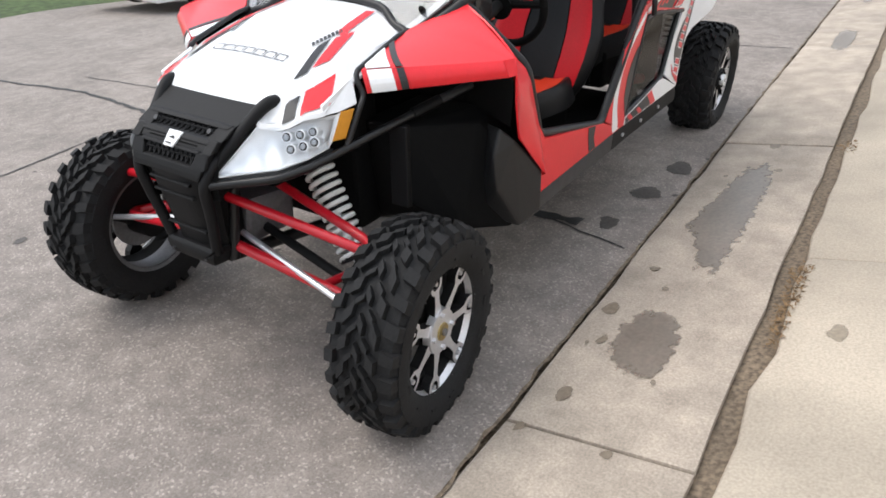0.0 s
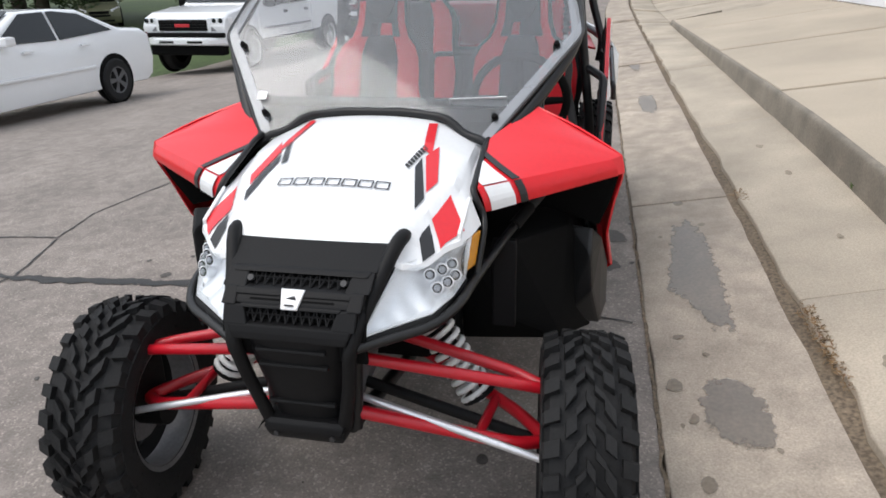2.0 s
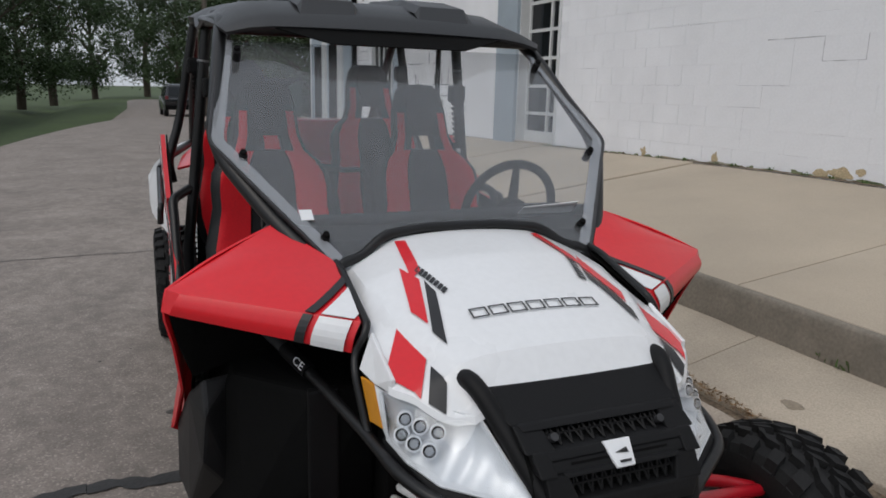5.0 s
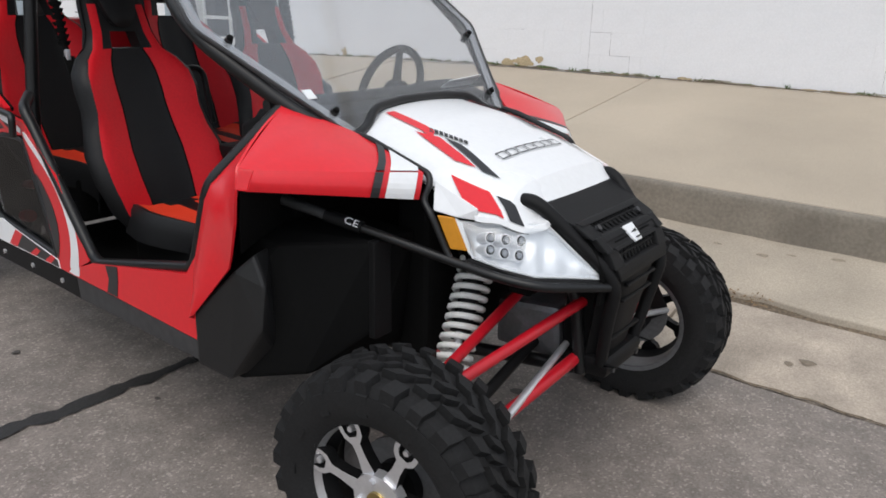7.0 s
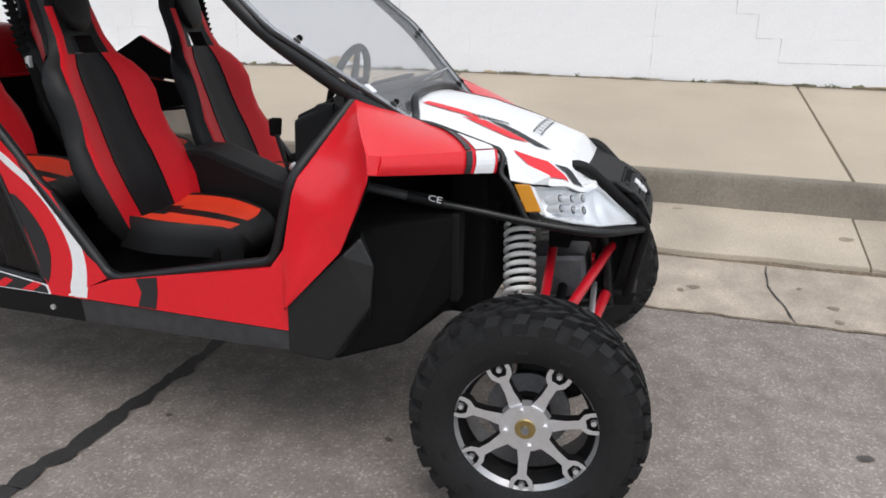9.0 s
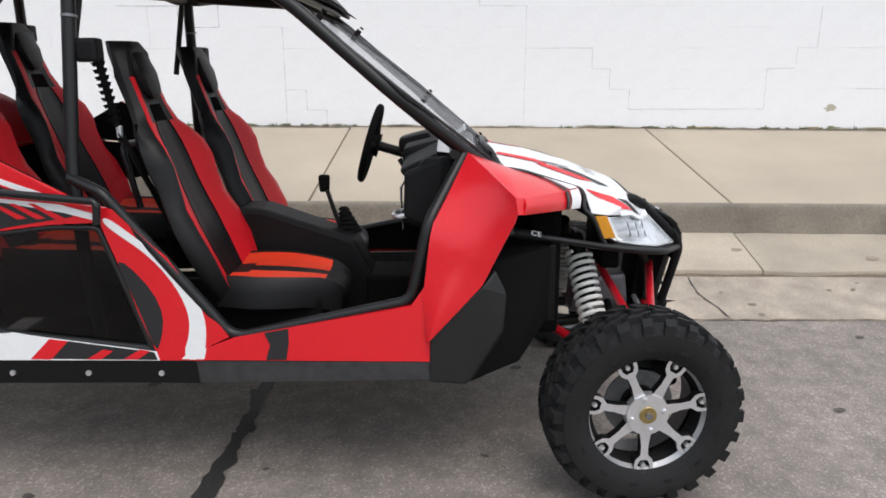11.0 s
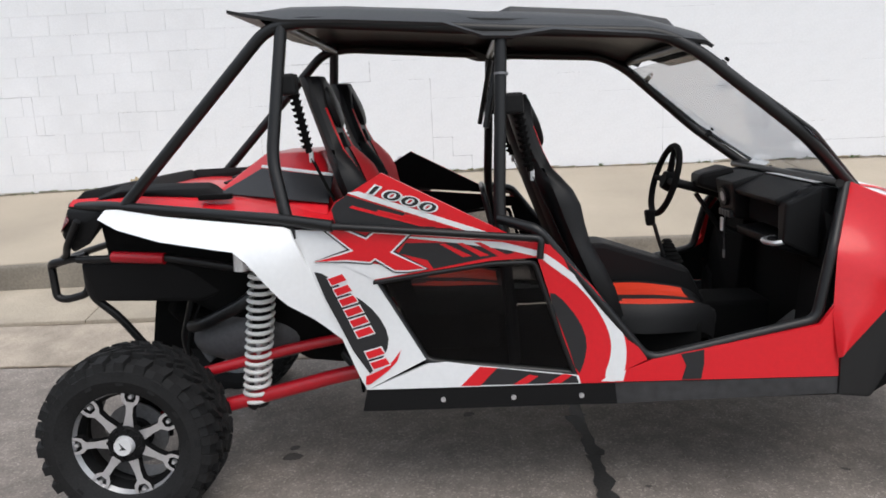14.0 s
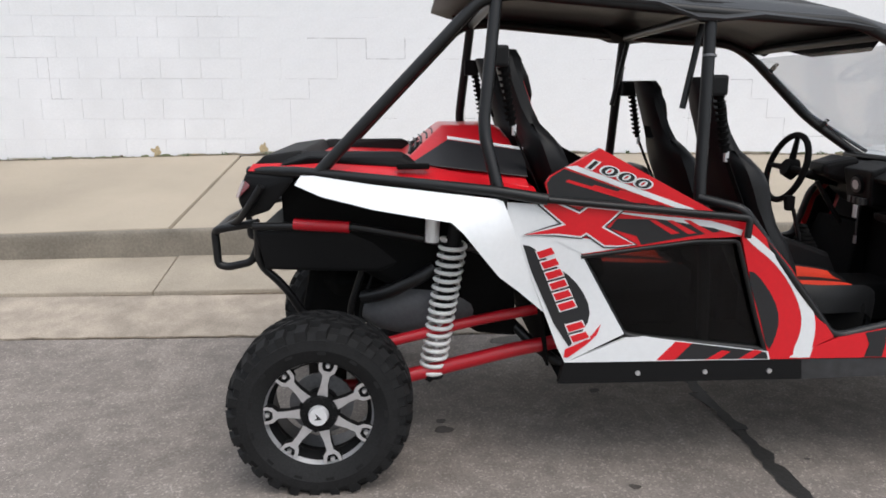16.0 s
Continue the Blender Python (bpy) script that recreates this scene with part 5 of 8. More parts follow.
# ---- roll cage ----
RC = 0.022
for s in (-1, 1):
    tube("roof_side_tube", yy(s, [(-0.415, 0.374, 1.050), (-0.555, 0.472, 1.145), (-0.774, 0.607, 1.332), (-1.125, 0.545, 1.632), (-1.25, 0.525, 1.700), (-1.80, 0.528, 1.735), (-2.50, 0.527, 1.795), (-2.62, 0.52, 1.775), (-3.08, 0.52, 1.300), (-3.21, 0.518, 1.165)]), RC, M_BLACK2, CAR, "black steel roll cage tube", 0.10, 12)
    tube("b_post", yy(s, [(-1.80, 0.527, 1.720), (-1.826, 0.600, 1.10), (-1.80, 0.64, 0.80), (-1.78, 0.62, 0.45)]), RC, M_BLACK2, CAR, "", 0.08, 12)
    tube("c_post", yy(s, [(-2.565, 0.523, 1.785), (-2.615, 0.608, 1.33), (-2.565, 0.675, 1.12), (-2.53, 0.66, 1.02)]), RC, M_BLACK2, CAR, "", 0.06, 12)
    tube("front_door_frame", yy(s, [(-0.566, 0.482, 1.150), (-0.686, 0.652, 0.945), (-0.742, 0.682, 0.698), (-1.292, 0.691, 0.581), (-1.337, 0.690, 0.593), (-1.657, 0.688, 1.000), (-1.70, 0.69, 1.055), (-1.83, 0.61, 1.085)]), 0.0185, M_BLACK2, CAR, "", 0.04, 10)
    tube("rear_door_frame", yy(s, [(-2.274, 0.676, 0.898), (-2.105, 0.682, 0.597), (-2.053, 0.691, 0.588), (-1.572, 0.692, 0.533)]), 0.014, M_BLACK2, CAR, "", 0.04)
    tube("belt_rail", yy(s, [(-3.48, 0.37, 1.165), (-3.28, 0.50, 1.175), (-2.72, 0.655, 1.135), (-2.56, 0.69, 1.122), (-2.40, 0.715, 1.098)]), 0.020, M_BLACK2, CAR, "", 0.06)
    tube("door_rail", yy(s, [(-2.40, 0.722, 1.098), (-1.705, 0.732, 1.032), (-1.695, 0.735, 1.02), (-1.70, 0.738, 0.962)]), 0.012, M_BLACK2, CAR, "", 0.02)
    tube("belt_reel_strut", yy(s, [(-1.80, 0.45, 1.70), (-1.86, 0.47, 1.40)]), 0.012, M_BLACK2, CAR)
    part("cage_clamp", disc_bm((-1.803, s * 0.545, 1.585), (-0.03, s * 0.07, -0.6), 0.025, 0.008, 14), M_ALU, CAR)
for x, z, y in ((-1.12, 1.665, 0.52), (-1.80, 1.728, 0.52), (-2.56, 1.785, 0.52)):
    tube("cage_crossbar", [(x, -y, z), (x, y, z)], 0.019, M_BLACK2, CAR)
tube("dash_bar", [(-0.60, -0.51, 1.15), (-0.60, 0.51, 1.15)], 0.017, M_BLACK2, CAR)

# roof
def roof_row(x, z, w, droop, crown):
    return [(x, w * k / 8, z + crown * (1 - (k / 8) ** 2) - droop * max(0, abs(k) / 8 - 0.82) / 0.18) for k in range(-8, 9)]
rows = [roof_row(-1.065, 1.668, 0.53, 0.02, 0.01), roof_row(-1.10, 1.700, 0.55, 0.035, 0.02), roof_row(-1.30, 1.755, 0.56, 0.06, 0.03), roof_row(-1.62, 1.785, 0.56, 0.06, 0.03), roof_row(-1.76, 1.795, 0.565, 0.085, 0.03), roof_row(-1.86, 1.80, 0.565, 0.085, 0.03), roof_row(-2.0, 1.815, 0.56, 0.05, 0.03), roof_row(-2.35, 1.842, 0.56, 0.05, 0.03), roof_row(-2.55, 1.852, 0.55, 0.05, 0.025), roof_row(-2.68, 1.848, 0.53, 0.02, 0.012), roof_row(-2.76, 1.850, 0.50, 0.0, 0.0)]
roof = sm(part("roof_panel", loft_bm(rows, 0.012), M_ROOFP, CAR, "dark grained plastic roof panel"), 40)
for s in (-1, 1):
    part("roof_bracket", hull_bm(yy(s, [(-1.96, 0.50, 1.79), (-1.66, 0.50, 1.77), (-1.84, 0.53, 1.70), (-1.76, 0.53, 1.70), (-1.80, 0.46, 1.72)]), 0.006), M_BLACK, roof)
    part("roof_bracket", hull_bm(yy(s, [(-2.68, 0.48, 1.84), (-2.44, 0.50, 1.83), (-2.60, 0.52, 1.765), (-2.55, 0.52, 1.765)]), 0.006), M_BLACK, roof)
for y0, y1 in ((-0.30, -0.10), (0.10, 0.30)):
    ribs = []
    for x, z, k in ((-1.115, 1.712, 0.0), (-1.16, 1.742, 1.0), (-1.35, 1.782, 1.0), (-1.75, 1.815, 1.0), (-1.80, 1.818, 0.0)):
        ribs.append([(x, y0, z + 0.006), (x, y0 + 0.02, z + 0.008 + 0.022 * k), (x, y1 - 0.02, z + 0.008 + 0.022 * k), (x, y1, z + 0.006)])
    part("roof_rib", loft_bm(ribs), M_ROOFP, roof)
part("roof_visor", slab_bm([(-1.00, -0.22, 1.625), (-1.00, 0.22, 1.625), (-1.10, 0.46, 1.69), (-1.10, -0.46, 1.69)], 0.004, 0), M_RUBBER, CAR)

# windscreen
scr = part("windscreen", slab_bm([(-1.113, -0.540, 1.628), (-0.753, -0.614, 1.343), (-0.410, -0.357, 1.062), (-0.430, 0.0, 1.078), (-0.410, 0.357, 1.062), (-0.753, 0.614, 1.343), (-1.113, 0.540, 1.628)], 0.005, 0), M_SCREEN, CAR, "clear slightly hazy polycarbonate windscreen with a pale veil of reflected sky")
scr.visible_shadow = False
for s in (-1, 1):
    tube("screen_edge", yy(s, [(-1.113, 0.545, 1.632), (-0.753, 0.619, 1.347), (-0.410, 0.362, 1.066)]), 0.006, M_GREY, scr, "", 0.03, 6)
    outer = [Vector(p) for p in yy(s, [(-1.113, 0.540, 1.634), (-0.753, 0.614, 1.349), (-0.410, 0.357, 1.068)])]
    inner = [Vector(p) for p in yy(s, [(-1.100, 0.510, 1.624), (-0.758, 0.580, 1.353), (-0.437, 0.341, 1.090)])]
    fl = part("screen_flange", loft_bm([outer, inner], 0.003), M_EDGE, scr)
    fl.visible_shadow = False
    for x, y, z in ((-1.016, 0.507, 1.596), (-0.705, 0.537, 1.318), (-0.478, 0.373, 1.134)):
        sm(part("screen_bolt", disc_bm((x + 0.004, s * y, z + 0.005), (0.65, 0, 0.76), 0.010, 0.008, 14, 0.008), M_RUBBER, scr))
        part("screen_bracket", disc_bm((x - 0.016, s * y, z - 0.016), (0.65, 0, 0.76), 0.012, 0.034, 10), M_BLACK, scr)
part("warning_label", slab_bm([(-0.556, -0.424, 1.189), (-0.556, -0.392, 1.189), (-0.529, -0.390, 1.167), (-0.529, -0.422, 1.167)], 0.002, 0), M_WHITE, scr)

# ---- flanks, doors and their graphics ----
UP = [(-2.407, 1.152), (-2.391, 1.176), (-2.225, 1.271), (-1.802, 1.046), (-1.806, 1.034), (-2.395, 1.104)]
LOW = [(-2.401, 1.084), (-1.695, 1.010), (-1.699, 0.961), (-1.863, 0.955), (-2.270, 0.901)]
WHT = [(-2.556, 1.086), (-2.401, 1.076), (-2.270, 0.897), (-2.106, 0.606), (-2.320, 0.502), (-2.347, 0.557), (-2.497, 0.943)]
CPAN = [(-1.698, 1.010), (-1.664, 1.003), (-1.515, 0.848), (-1.330, 0.584), (-1.394, 0.553), (-1.414, 0.503), (-1.562, 0.502), (-1.618, 0.663), (-1.704, 0.954)]
for s in (-1, 1):
    up = flank("upper_door_panel", s, UP, M_RED, CAR, 0.01, 0.018, "red and black upper rear door panel with model lettering")
    flank("black_decal", s, [(-2.403, 1.152), (-2.388, 1.174), (-2.346, 1.202), (-1.931, 1.054), (-1.900, 1.045), (-2.393, 1.106)], M_DGREY, up, 0.0105, 0.0012)
    flank("white_stripe", s, [(-2.346, 1.209), (-2.305, 1.213), (-1.872, 1.056), (-1.930, 1.058)], M_WHITE, up, 0.0120, 0.0012)
    for k in range(3):
        flank("red_streak", s, [(-2.33 + k * 0.09, 1.165 - k * 0.018), (-2.05 + k * 0.06, 1.082 - k * 0.008), (-2.10 + k * 0.06, 1.085 - k * 0.008), (-2.34 + k * 0.09, 1.158 - k * 0.018)], M_RED, up, 0.0118, 0.0012)
    low = flank("lower_door_panel", s, LOW, M_RED, CAR, 0.008, 0.016, "red, black and white lower rear door panel")
    flank("black_decal", s, [(-2.155, 1.029), (-1.980, 1.024), (-1.812, 1.004), (-1.784, 0.980), (-1.923, 0.958), (-2.063, 0.934), (-2.082, 0.966), (-2.180, 0.994)], M_DGREY, low, 0.0095, 0.0012)
    flank("white_stripe", s, [(-2.257, 1.063), (-1.822, 1.019), (-1.704, 0.985), (-1.710, 0.965), (-1.813, 0.993), (-1.980, 1.022)], M_WHITE, low, 0.0105, 0.0012)
    for k in range(3):
        flank("red_streak", s, [(-2.02 + k * 0.06, 1.022), (-1.93 + k * 0.06, 0.975), (-1.96 + k * 0.06, 0.972), (-2.04 + k * 0.06, 1.022)], M_RED, low, 0.0107, 0.0012)
    wp = flank("white_side_panel", s, WHT, M_WHITE, CAR, 0.008, 0.016, "glossy white side panel with dark crescent decal")
    flank("white_flash", s, [(-2.102, 0.929), (-2.273, 0.961), (-2.394, 1.057), (-2.416, 0.979), (-2.270, 0.904)], M_WHITE, wp, 0.0100, 0.0012)
    flank("dark_crescent", s, [(-2.492, 0.939), (-2.443, 0.929), (-2.379, 0.871), (-2.298, 0.814), (-2.245, 0.740), (-2.230, 0.669), (-2.269, 0.599), (-2.319, 0.549)], M_DGREY, wp, 0.0100, 0.0012, "", 2)
    # star-shaped emblem with its black and white outline
    star = [(-2.415, 1.076), (-2.384, 1.090), (-2.288, 1.047), (-2.260, 1.068), (-2.149, 1.056), (-2.210, 0.999), (-2.093, 0.938), (-2.151, 0.934), (-2.195, 0.936), (-2.262, 0.982), (-2.280, 0.969), (-2.364, 0.978), (-2.476, 0.973), (-2.386, 0.994), (-2.334, 1.009)]
    for g, mm, o in ((0.011, M_DGREY, 0.0126), (0.006, M_WHITE, 0.0138), (0.0, M_RED, 0.0150)):
        flank("emblem", s, grown(star, g), mm, low, o, 0.0012)
    # maker's lettering as plain bars down the panel
    for k in range(9):
        if k == 6:
            continue
        t = k / 9
        x0, z0 = -2.437 + 0.145 * t, 0.915 - 0.348 * t
        for g, mm, o in ((0.0, M_WHITE, 0.0122), (0.0045, M_RED, 0.0134)):
            flank("letter_bar", s, [(x0 + g, z0 - g), (x0 + 0.060 + 0.006 * t - g, z0 + 0.017 - g), (x0 + 0.074 + 0.006 * t - g, z0 - 0.014 + g), (x0 + 0.013 + g, z0 - 0.032 + g)], mm, wp, o, 0.0012)
    flank("red_swoosh", s, [(-2.192, 0.645), (-2.207, 0.604), (-2.243, 0.569), (-2.309, 0.522), (-2.324, 0.522), (-2.320, 0.552), (-2.258, 0.579), (-2.223, 0.605)], M_RED, wp, 0.0112, 0.0012)
    cp = flank("rear_door_pillar_panel", s, CPAN, M_RED, CAR, 0.008, 0.016, "red pillar panel with a sweeping white stripe")
    flank("white_stripe", s, [(-1.698, 0.978), (-1.669, 0.971), (-1.536, 0.857), (-1.436, 0.736), (-1.397, 0.633), (-1.415, 0.506), (-1.489, 0.507), (-1.449, 0.617), (-1.470, 0.718), (-1.556, 0.849), (-1.689, 0.949)], M_WHITE, cp, 0.0095, 0.0012, "", 3)
    flank("black_crescent", s, [(-1.674, 0.834), (-1.638, 0.828), (-1.563, 0.732), (-1.537, 0.653), (-1.549, 0.578), (-1.572, 0.528), (-1.611, 0.663)], M_DGREY, cp, 0.0095, 0.0012, "", 2)
    sw = flank("rear_sill_panel", s, [(-2.317, 0.503), (-2.096, 0.591), (-2.035, 0.596), (-1.916, 0.578), (-1.570, 0.532), (-1.562, 0.502)], M_WHITE, CAR, 0.010, 0.016, "white, red and black rear sill panel")
    flank("red_stripe", s, [(-1.985, 0.506), (-1.916, 0.575), (-1.855, 0.568), (-1.917, 0.505)], M_RED, sw, 0.0105, 0.0012)
    flank("black_decal", s, [(-1.917, 0.507), (-1.855, 0.568), (-1.578, 0.530), (-1.569, 0.504)], M_DGREY, sw, 0.0105, 0.0012)
    for x in (-1.80, -1.68):
        flank("red_stripe", s, [(x, 0.506), (x + 0.057, 0.540), (x + 0.088, 0.534), (x + 0.047, 0.506)], M_RED, sw, 0.0118, 0.0012)
    fs = flank("front_sill_panel", s, [(-1.521, 0.504), (-1.330, 0.575), (-1.310, 0.583), (-0.742, 0.688), (-0.689, 0.760), (-0.668, 0.508)], M_RED, CAR, 0.008, 0.016, "glossy red front sill panel")
    flank("grey_stripe", s, [(-1.215, 0.599), (-1.136, 0.613), (-1.136, 0.564), (-1.146, 0.509), (-1.213, 0.508), (-1.197, 0.557)], M_DGREY, fs, 0.0095, 0.0012)
    flank("white_stripe", s, [(-1.491, 0.508), (-1.415, 0.508), (-1.405, 0.547), (-1.476, 0.520)], M_WHITE, fs, 0.0095, 0.0012)
    flank("sill_guard", s, [(-1.437, 0.422), (-1.445, 0.501), (-0.672, 0.505), (-0.665, 0.445), (-1.284, 0.428)], M_GREY, CAR, 0.006, 0.03, "scuffed dark grey sill guard")
    flank("rear_sill_guard", s, [(-2.340, 0.420), (-2.321, 0.500), (-1.508, 0.501), (-1.443, 0.501), (-1.435, 0.423)], M_BLACK, CAR, 0.007, 0.03, "black plastic rear sill guard")
    for nm, pg in (("upper_liner", UP), ("lower_liner", LOW), ("pillar_liner", CPAN), ("side_liner", WHT)):
        flank(nm, s, pg, M_RUBBER, CAR, -0.0125, 0.006)
    for x in (-2.05, -1.80, -1.56):
        part("sill_bolt", disc_bm((x, s * (side_y(x, 0.48) + 0.008), 0.458), (0, 1, 0), 0.009, 0.012, 10), M_STEEL, CAR)
    film = flank("door_window", s, [(-2.266, 0.892), (-1.863, 0.948), (-1.708, 0.949), (-1.618, 0.663), (-1.578, 0.537), (-2.095, 0.603)], M_TINT, CAR, -0.012, 0.003, "dark tinted lower door window")
    film.visible_shadow = False
    tube("window_edge", [(x, s * (side_y(x, z) + 0.004), z) for x, z in ((-2.275, 0.892), (-1.863, 0.944), (-1.716, 0.944), (-1.626, 0.663), (-1.586, 0.545))], 0.0085, M_BLACK2, film, "", 0.02)
    # rear fender
    rf = flank("rear_fender", s, [(-3.281, 1.136), (-3.262, 1.166), (-3.217, 1.167), (-2.574, 1.098), (-2.551, 1.089), (-2.495, 0.945), (-2.400, 0.689), (-2.414, 0.700), (-2.567, 0.833), (-2.695, 0.993), (-2.735, 1.030), (-2.818, 1.042), (-2.990, 1.068), (-3.183, 1.103)], M_WHITE, CAR, 0.006, 0.014, "white flared rear fender", 0, fender_y)

# model lettering on the upper doors
def lettering(text, s, x, z, size, slope, material, parent, off, shear=0.0, fat=0.0):
    cu = bpy.data.curves.new("text", "FONT")
    cu.body, cu.size, cu.extrude, cu.align_x, cu.align_y, cu.shear = text, size, 0.002, "CENTER", "CENTER", shear
    cu.offset, cu.extrude, cu.space_character = fat, 0.0006, 1.12
    tmp = bpy.data.objects.new("tmp", cu)
    me = bpy.data.meshes.new_from_object(tmp)
    bpy.data.objects.remove(tmp)
    ob = new("lettering", me)
    me.materials.append(material)
    ob.parent = parent
    y = side_y(x, z) + off
    ob.matrix_world = Matrix.Translation((x, s * y, z)) @ Matrix.Rotation(0 if s < 0 else math.pi, 4, "Z") @ Matrix.Rotation(radians(slope if s < 0 else -slope), 4, "Y") @ Matrix.Rotation(math.pi / 2, 4, "X") @ Matrix.Diagonal((2.45, 1, 1, 1))
    return ob
for s in (-1, 1):
    slope = 20
    ups = [o for o in CAR.children if o.name.startswith("upper_door_panel")][0 if s < 0 else 1]
    lettering("1000", s, -2.170, 1.184, 0.046, slope, M_WHITE, ups, 0.0150, 0.22, 0.0036)
    lettering("1000", s, -2.170, 1.184, 0.046, slope, M_DGREY, ups, 0.0162, 0.22, 0.0006)
    lettering("V TWIN H.O.", s, -2.172, 1.152, 0.0185, slope, M_WHITE, ups, 0.0150, 0.25, 0.0008)

# ---- rear body ----
def mirror_loft(rows):
    return [[(x, y, z) for x, y, z in r] + [(x, -y, z) for x, y, z in r[::-1]] for r in rows]
deck = sm(part("rear_deck", loft_bm(mirror_loft([[(-3.48, 0.40, 1.17), (-3.46, 0.40, 1.195)], [(-3.20, 0.50, 1.155), (-3.19, 0.45, 1.205)], [(-2.78, 0.60, 1.125), (-2.78, 0.48, 1.185)], [(-2.42, 0.64, 1.10), (-2.42, 0.56, 1.12)]]), 0.01), M_RED, CAR, "red rear deck"), 30)
part("cargo_tub", slab_bm([(-3.34, -0.40, 1.15), (-3.34, 0.40, 1.15), (-2.80, 0.44, 1.15), (-2.80, -0.44, 1.15)], 0.01), M_RUBBER, CAR)
for s in (-1, 1):
    part("tub_wall", hull_bm(yy(s, [(-3.40, 0.36, 1.19), (-3.26, 0.39, 1.245), (-2.90, 0.42, 1.245), (-2.82, 0.43, 1.18), (-3.40, 0.42, 1.18), (-3.24, 0.455, 1.225), (-2.90, 0.47, 1.222), (-2.82, 0.485, 1.18)]), 0.008), M_BLACK, CAR, "black cargo tub wall")
    part("tie_down", bevel_box(-2.92, -2.80, min(s * 0.50, s * 0.54), max(s * 0.50, s * 0.54), 1.185, 1.205, 0.006), M_RUBBER, CAR)
part("tub_end", hull_bm([(-3.47, y, 1.18) for y in (-0.40, 0.40)] + [(-3.42, y, 1.225) for y in (-0.39, 0.39)] + [(-3.28, y, 1.245) for y in (-0.38, 0.38)] + [(-3.24, y, 1.18) for y in (-0.40, 0.40)]), M_BLACK, CAR)
cov = sm(part("engine_cover", hull_bm([(-2.80, y, 1.175) for y in (-0.46, 0.46)] + [(-2.65, y, 1.300) for y in (-0.27, 0.27)] + [(-2.62, y, 1.332) for y in (-0.22, 0.22)] + [(-2.505, y, 1.332) for y in (-0.22, 0.22)] + [(-2.48, y, 1.28) for y in (-0.30, 0.30)] + [(-2.44, y, 1.12) for y in (-0.58, 0.58)] + [(-2.50, y, 1.13) for y in (-0.56, 0.56)] + [(-2.44, y, 1.10) for y in (-0.45, 0.45)], 0.012), M_RED, CAR, "red engine cover with black vent"), 30)
for s in (-1, 1):
    a, b, c, d = (Vector(p) for p in yy(s, [(-2.74, 0.452, 1.195), (-2.60, 0.345, 1.275), (-2.44, 0.40, 1.235), (-2.44, 0.53, 1.15)]))
    n = Vector((-0.12, s * 0.75, 0.65)).normalized() * 0.012
    part("vent_panel", slab_bm([a + n, b + n, c + n, d + n], 0.006), M_DGREY, cov)
    part("white_line", slab_bm([b + n * 1.3, c + n * 1.3, c + n * 1.3 + Vector((0, -s * 0.008, 0.010)), b + n * 1.3 + Vector((0, -s * 0.008, 0.010))], 0.003, 0), M_WHITE, cov)
    g = part("vent_grille", slab_bm([Vector(p) + Vector((-0.012, 0, 0.010)) for p in yy(s, [(-2.735, 0.36, 1.218), (-2.64, 0.24, 1.285), (-2.635, 0.03, 1.290), (-2.73, 0.05, 1.222)])], 0.006), M_RUBBER, cov)
    for k in range(5):
        t = k / 4
        p = [Vector(q) + Vector((-0.014, 0, 0.014)) for q in yy(s, [(-2.735 + 0.095 * t, 0.36 - 0.12 * t, 1.218 + 0.067 * t), (-2.73 + 0.095 * t, 0.05 - 0.02 * t, 1.222 + 0.068 * t)])]
        part("vent_slat", tube_bm(p, 0.005, 6, 0), M_GREY, g)
for s in (-1, 1):
    # tail corner and lamp
    tc = part("tail_corner", hull_bm(yy(s, [(-3.50, 0.30, 1.165), (-3.49, 0.40, 1.160), (-3.28, 0.50, 1.160), (-3.54, 0.33, 1.06), (-3.52, 0.41, 1.06), (-3.50, 0.38, 0.98), (-3.40, 0.44, 1.02), (-3.38, 0.46, 1.10), (-3.40, 0.25, 1.10)]), 0.012), M_BLACK, CAR, "black rear corner moulding")
    part("tail_lamp", hull_bm(yy(s, [(-3.515, 0.345, 1.135), (-3.49, 0.415, 1.135), (-3.545, 0.36, 1.06), (-3.515, 0.425, 1.07), (-3.46, 0.445, 1.12)]), 0.006), M_TAIL, tc, "dark red tail lamp")
    tube("tail_guard", yy(s, [(-3.42, 0.465, 1.12), (-3.49, 0.435, 1.02), (-3.54, 0.36, 0.97), (-3.60, 0.30, 0.94)]), 0.014, M_BLACK2, CAR, "", 0.03)
    tube("rear_bumper_loop", yy(s, [(-3.46, 0.36, 0.965), (-3.62, 0.33, 0.935), (-3.645, 0.30, 0.92), (-3.64, 0.30, 0.785), (-3.60, 0.30, 0.775), (-3.50, 0.32, 0.80), (-3.46, 0.33, 0.90)]), 0.016, M_BLACK2, CAR, "black rear bumper loop", 0.03)
    tube("rear_frame_tube", yy(s, [(-3.46, 0.37, 0.95), (-3.47, 0.35, 0.80), (-3.38, 0.32, 0.70), (-3.30, 0.28, 0.55)]), 0.017, M_BLACK2, CAR, "", 0.05)
    tube("rear_body_tube", yy(s, [(-3.47, 0.41, 0.96), (-3.10, 0.46, 0.965), (-2.70, 0.50, 0.90), (-2.50, 0.52, 0.85)]), 0.015, M_BLACK2, CAR, "", 0.05)
    tube("rear_red_bar", yy(s, [(-3.31, 0.445, 0.972), (-3.10, 0.465, 0.962)]), 0.022, M_ARM, CAR)
    tube("exhaust_pipe", yy(s, [(-3.06, 0.38, 0.665), (-2.98, 0.43, 0.69), (-2.83, 0.455, 0.765), (-2.78, 0.45, 0.80)]), 0.026, M_BLACK2, CAR, "", 0.05)
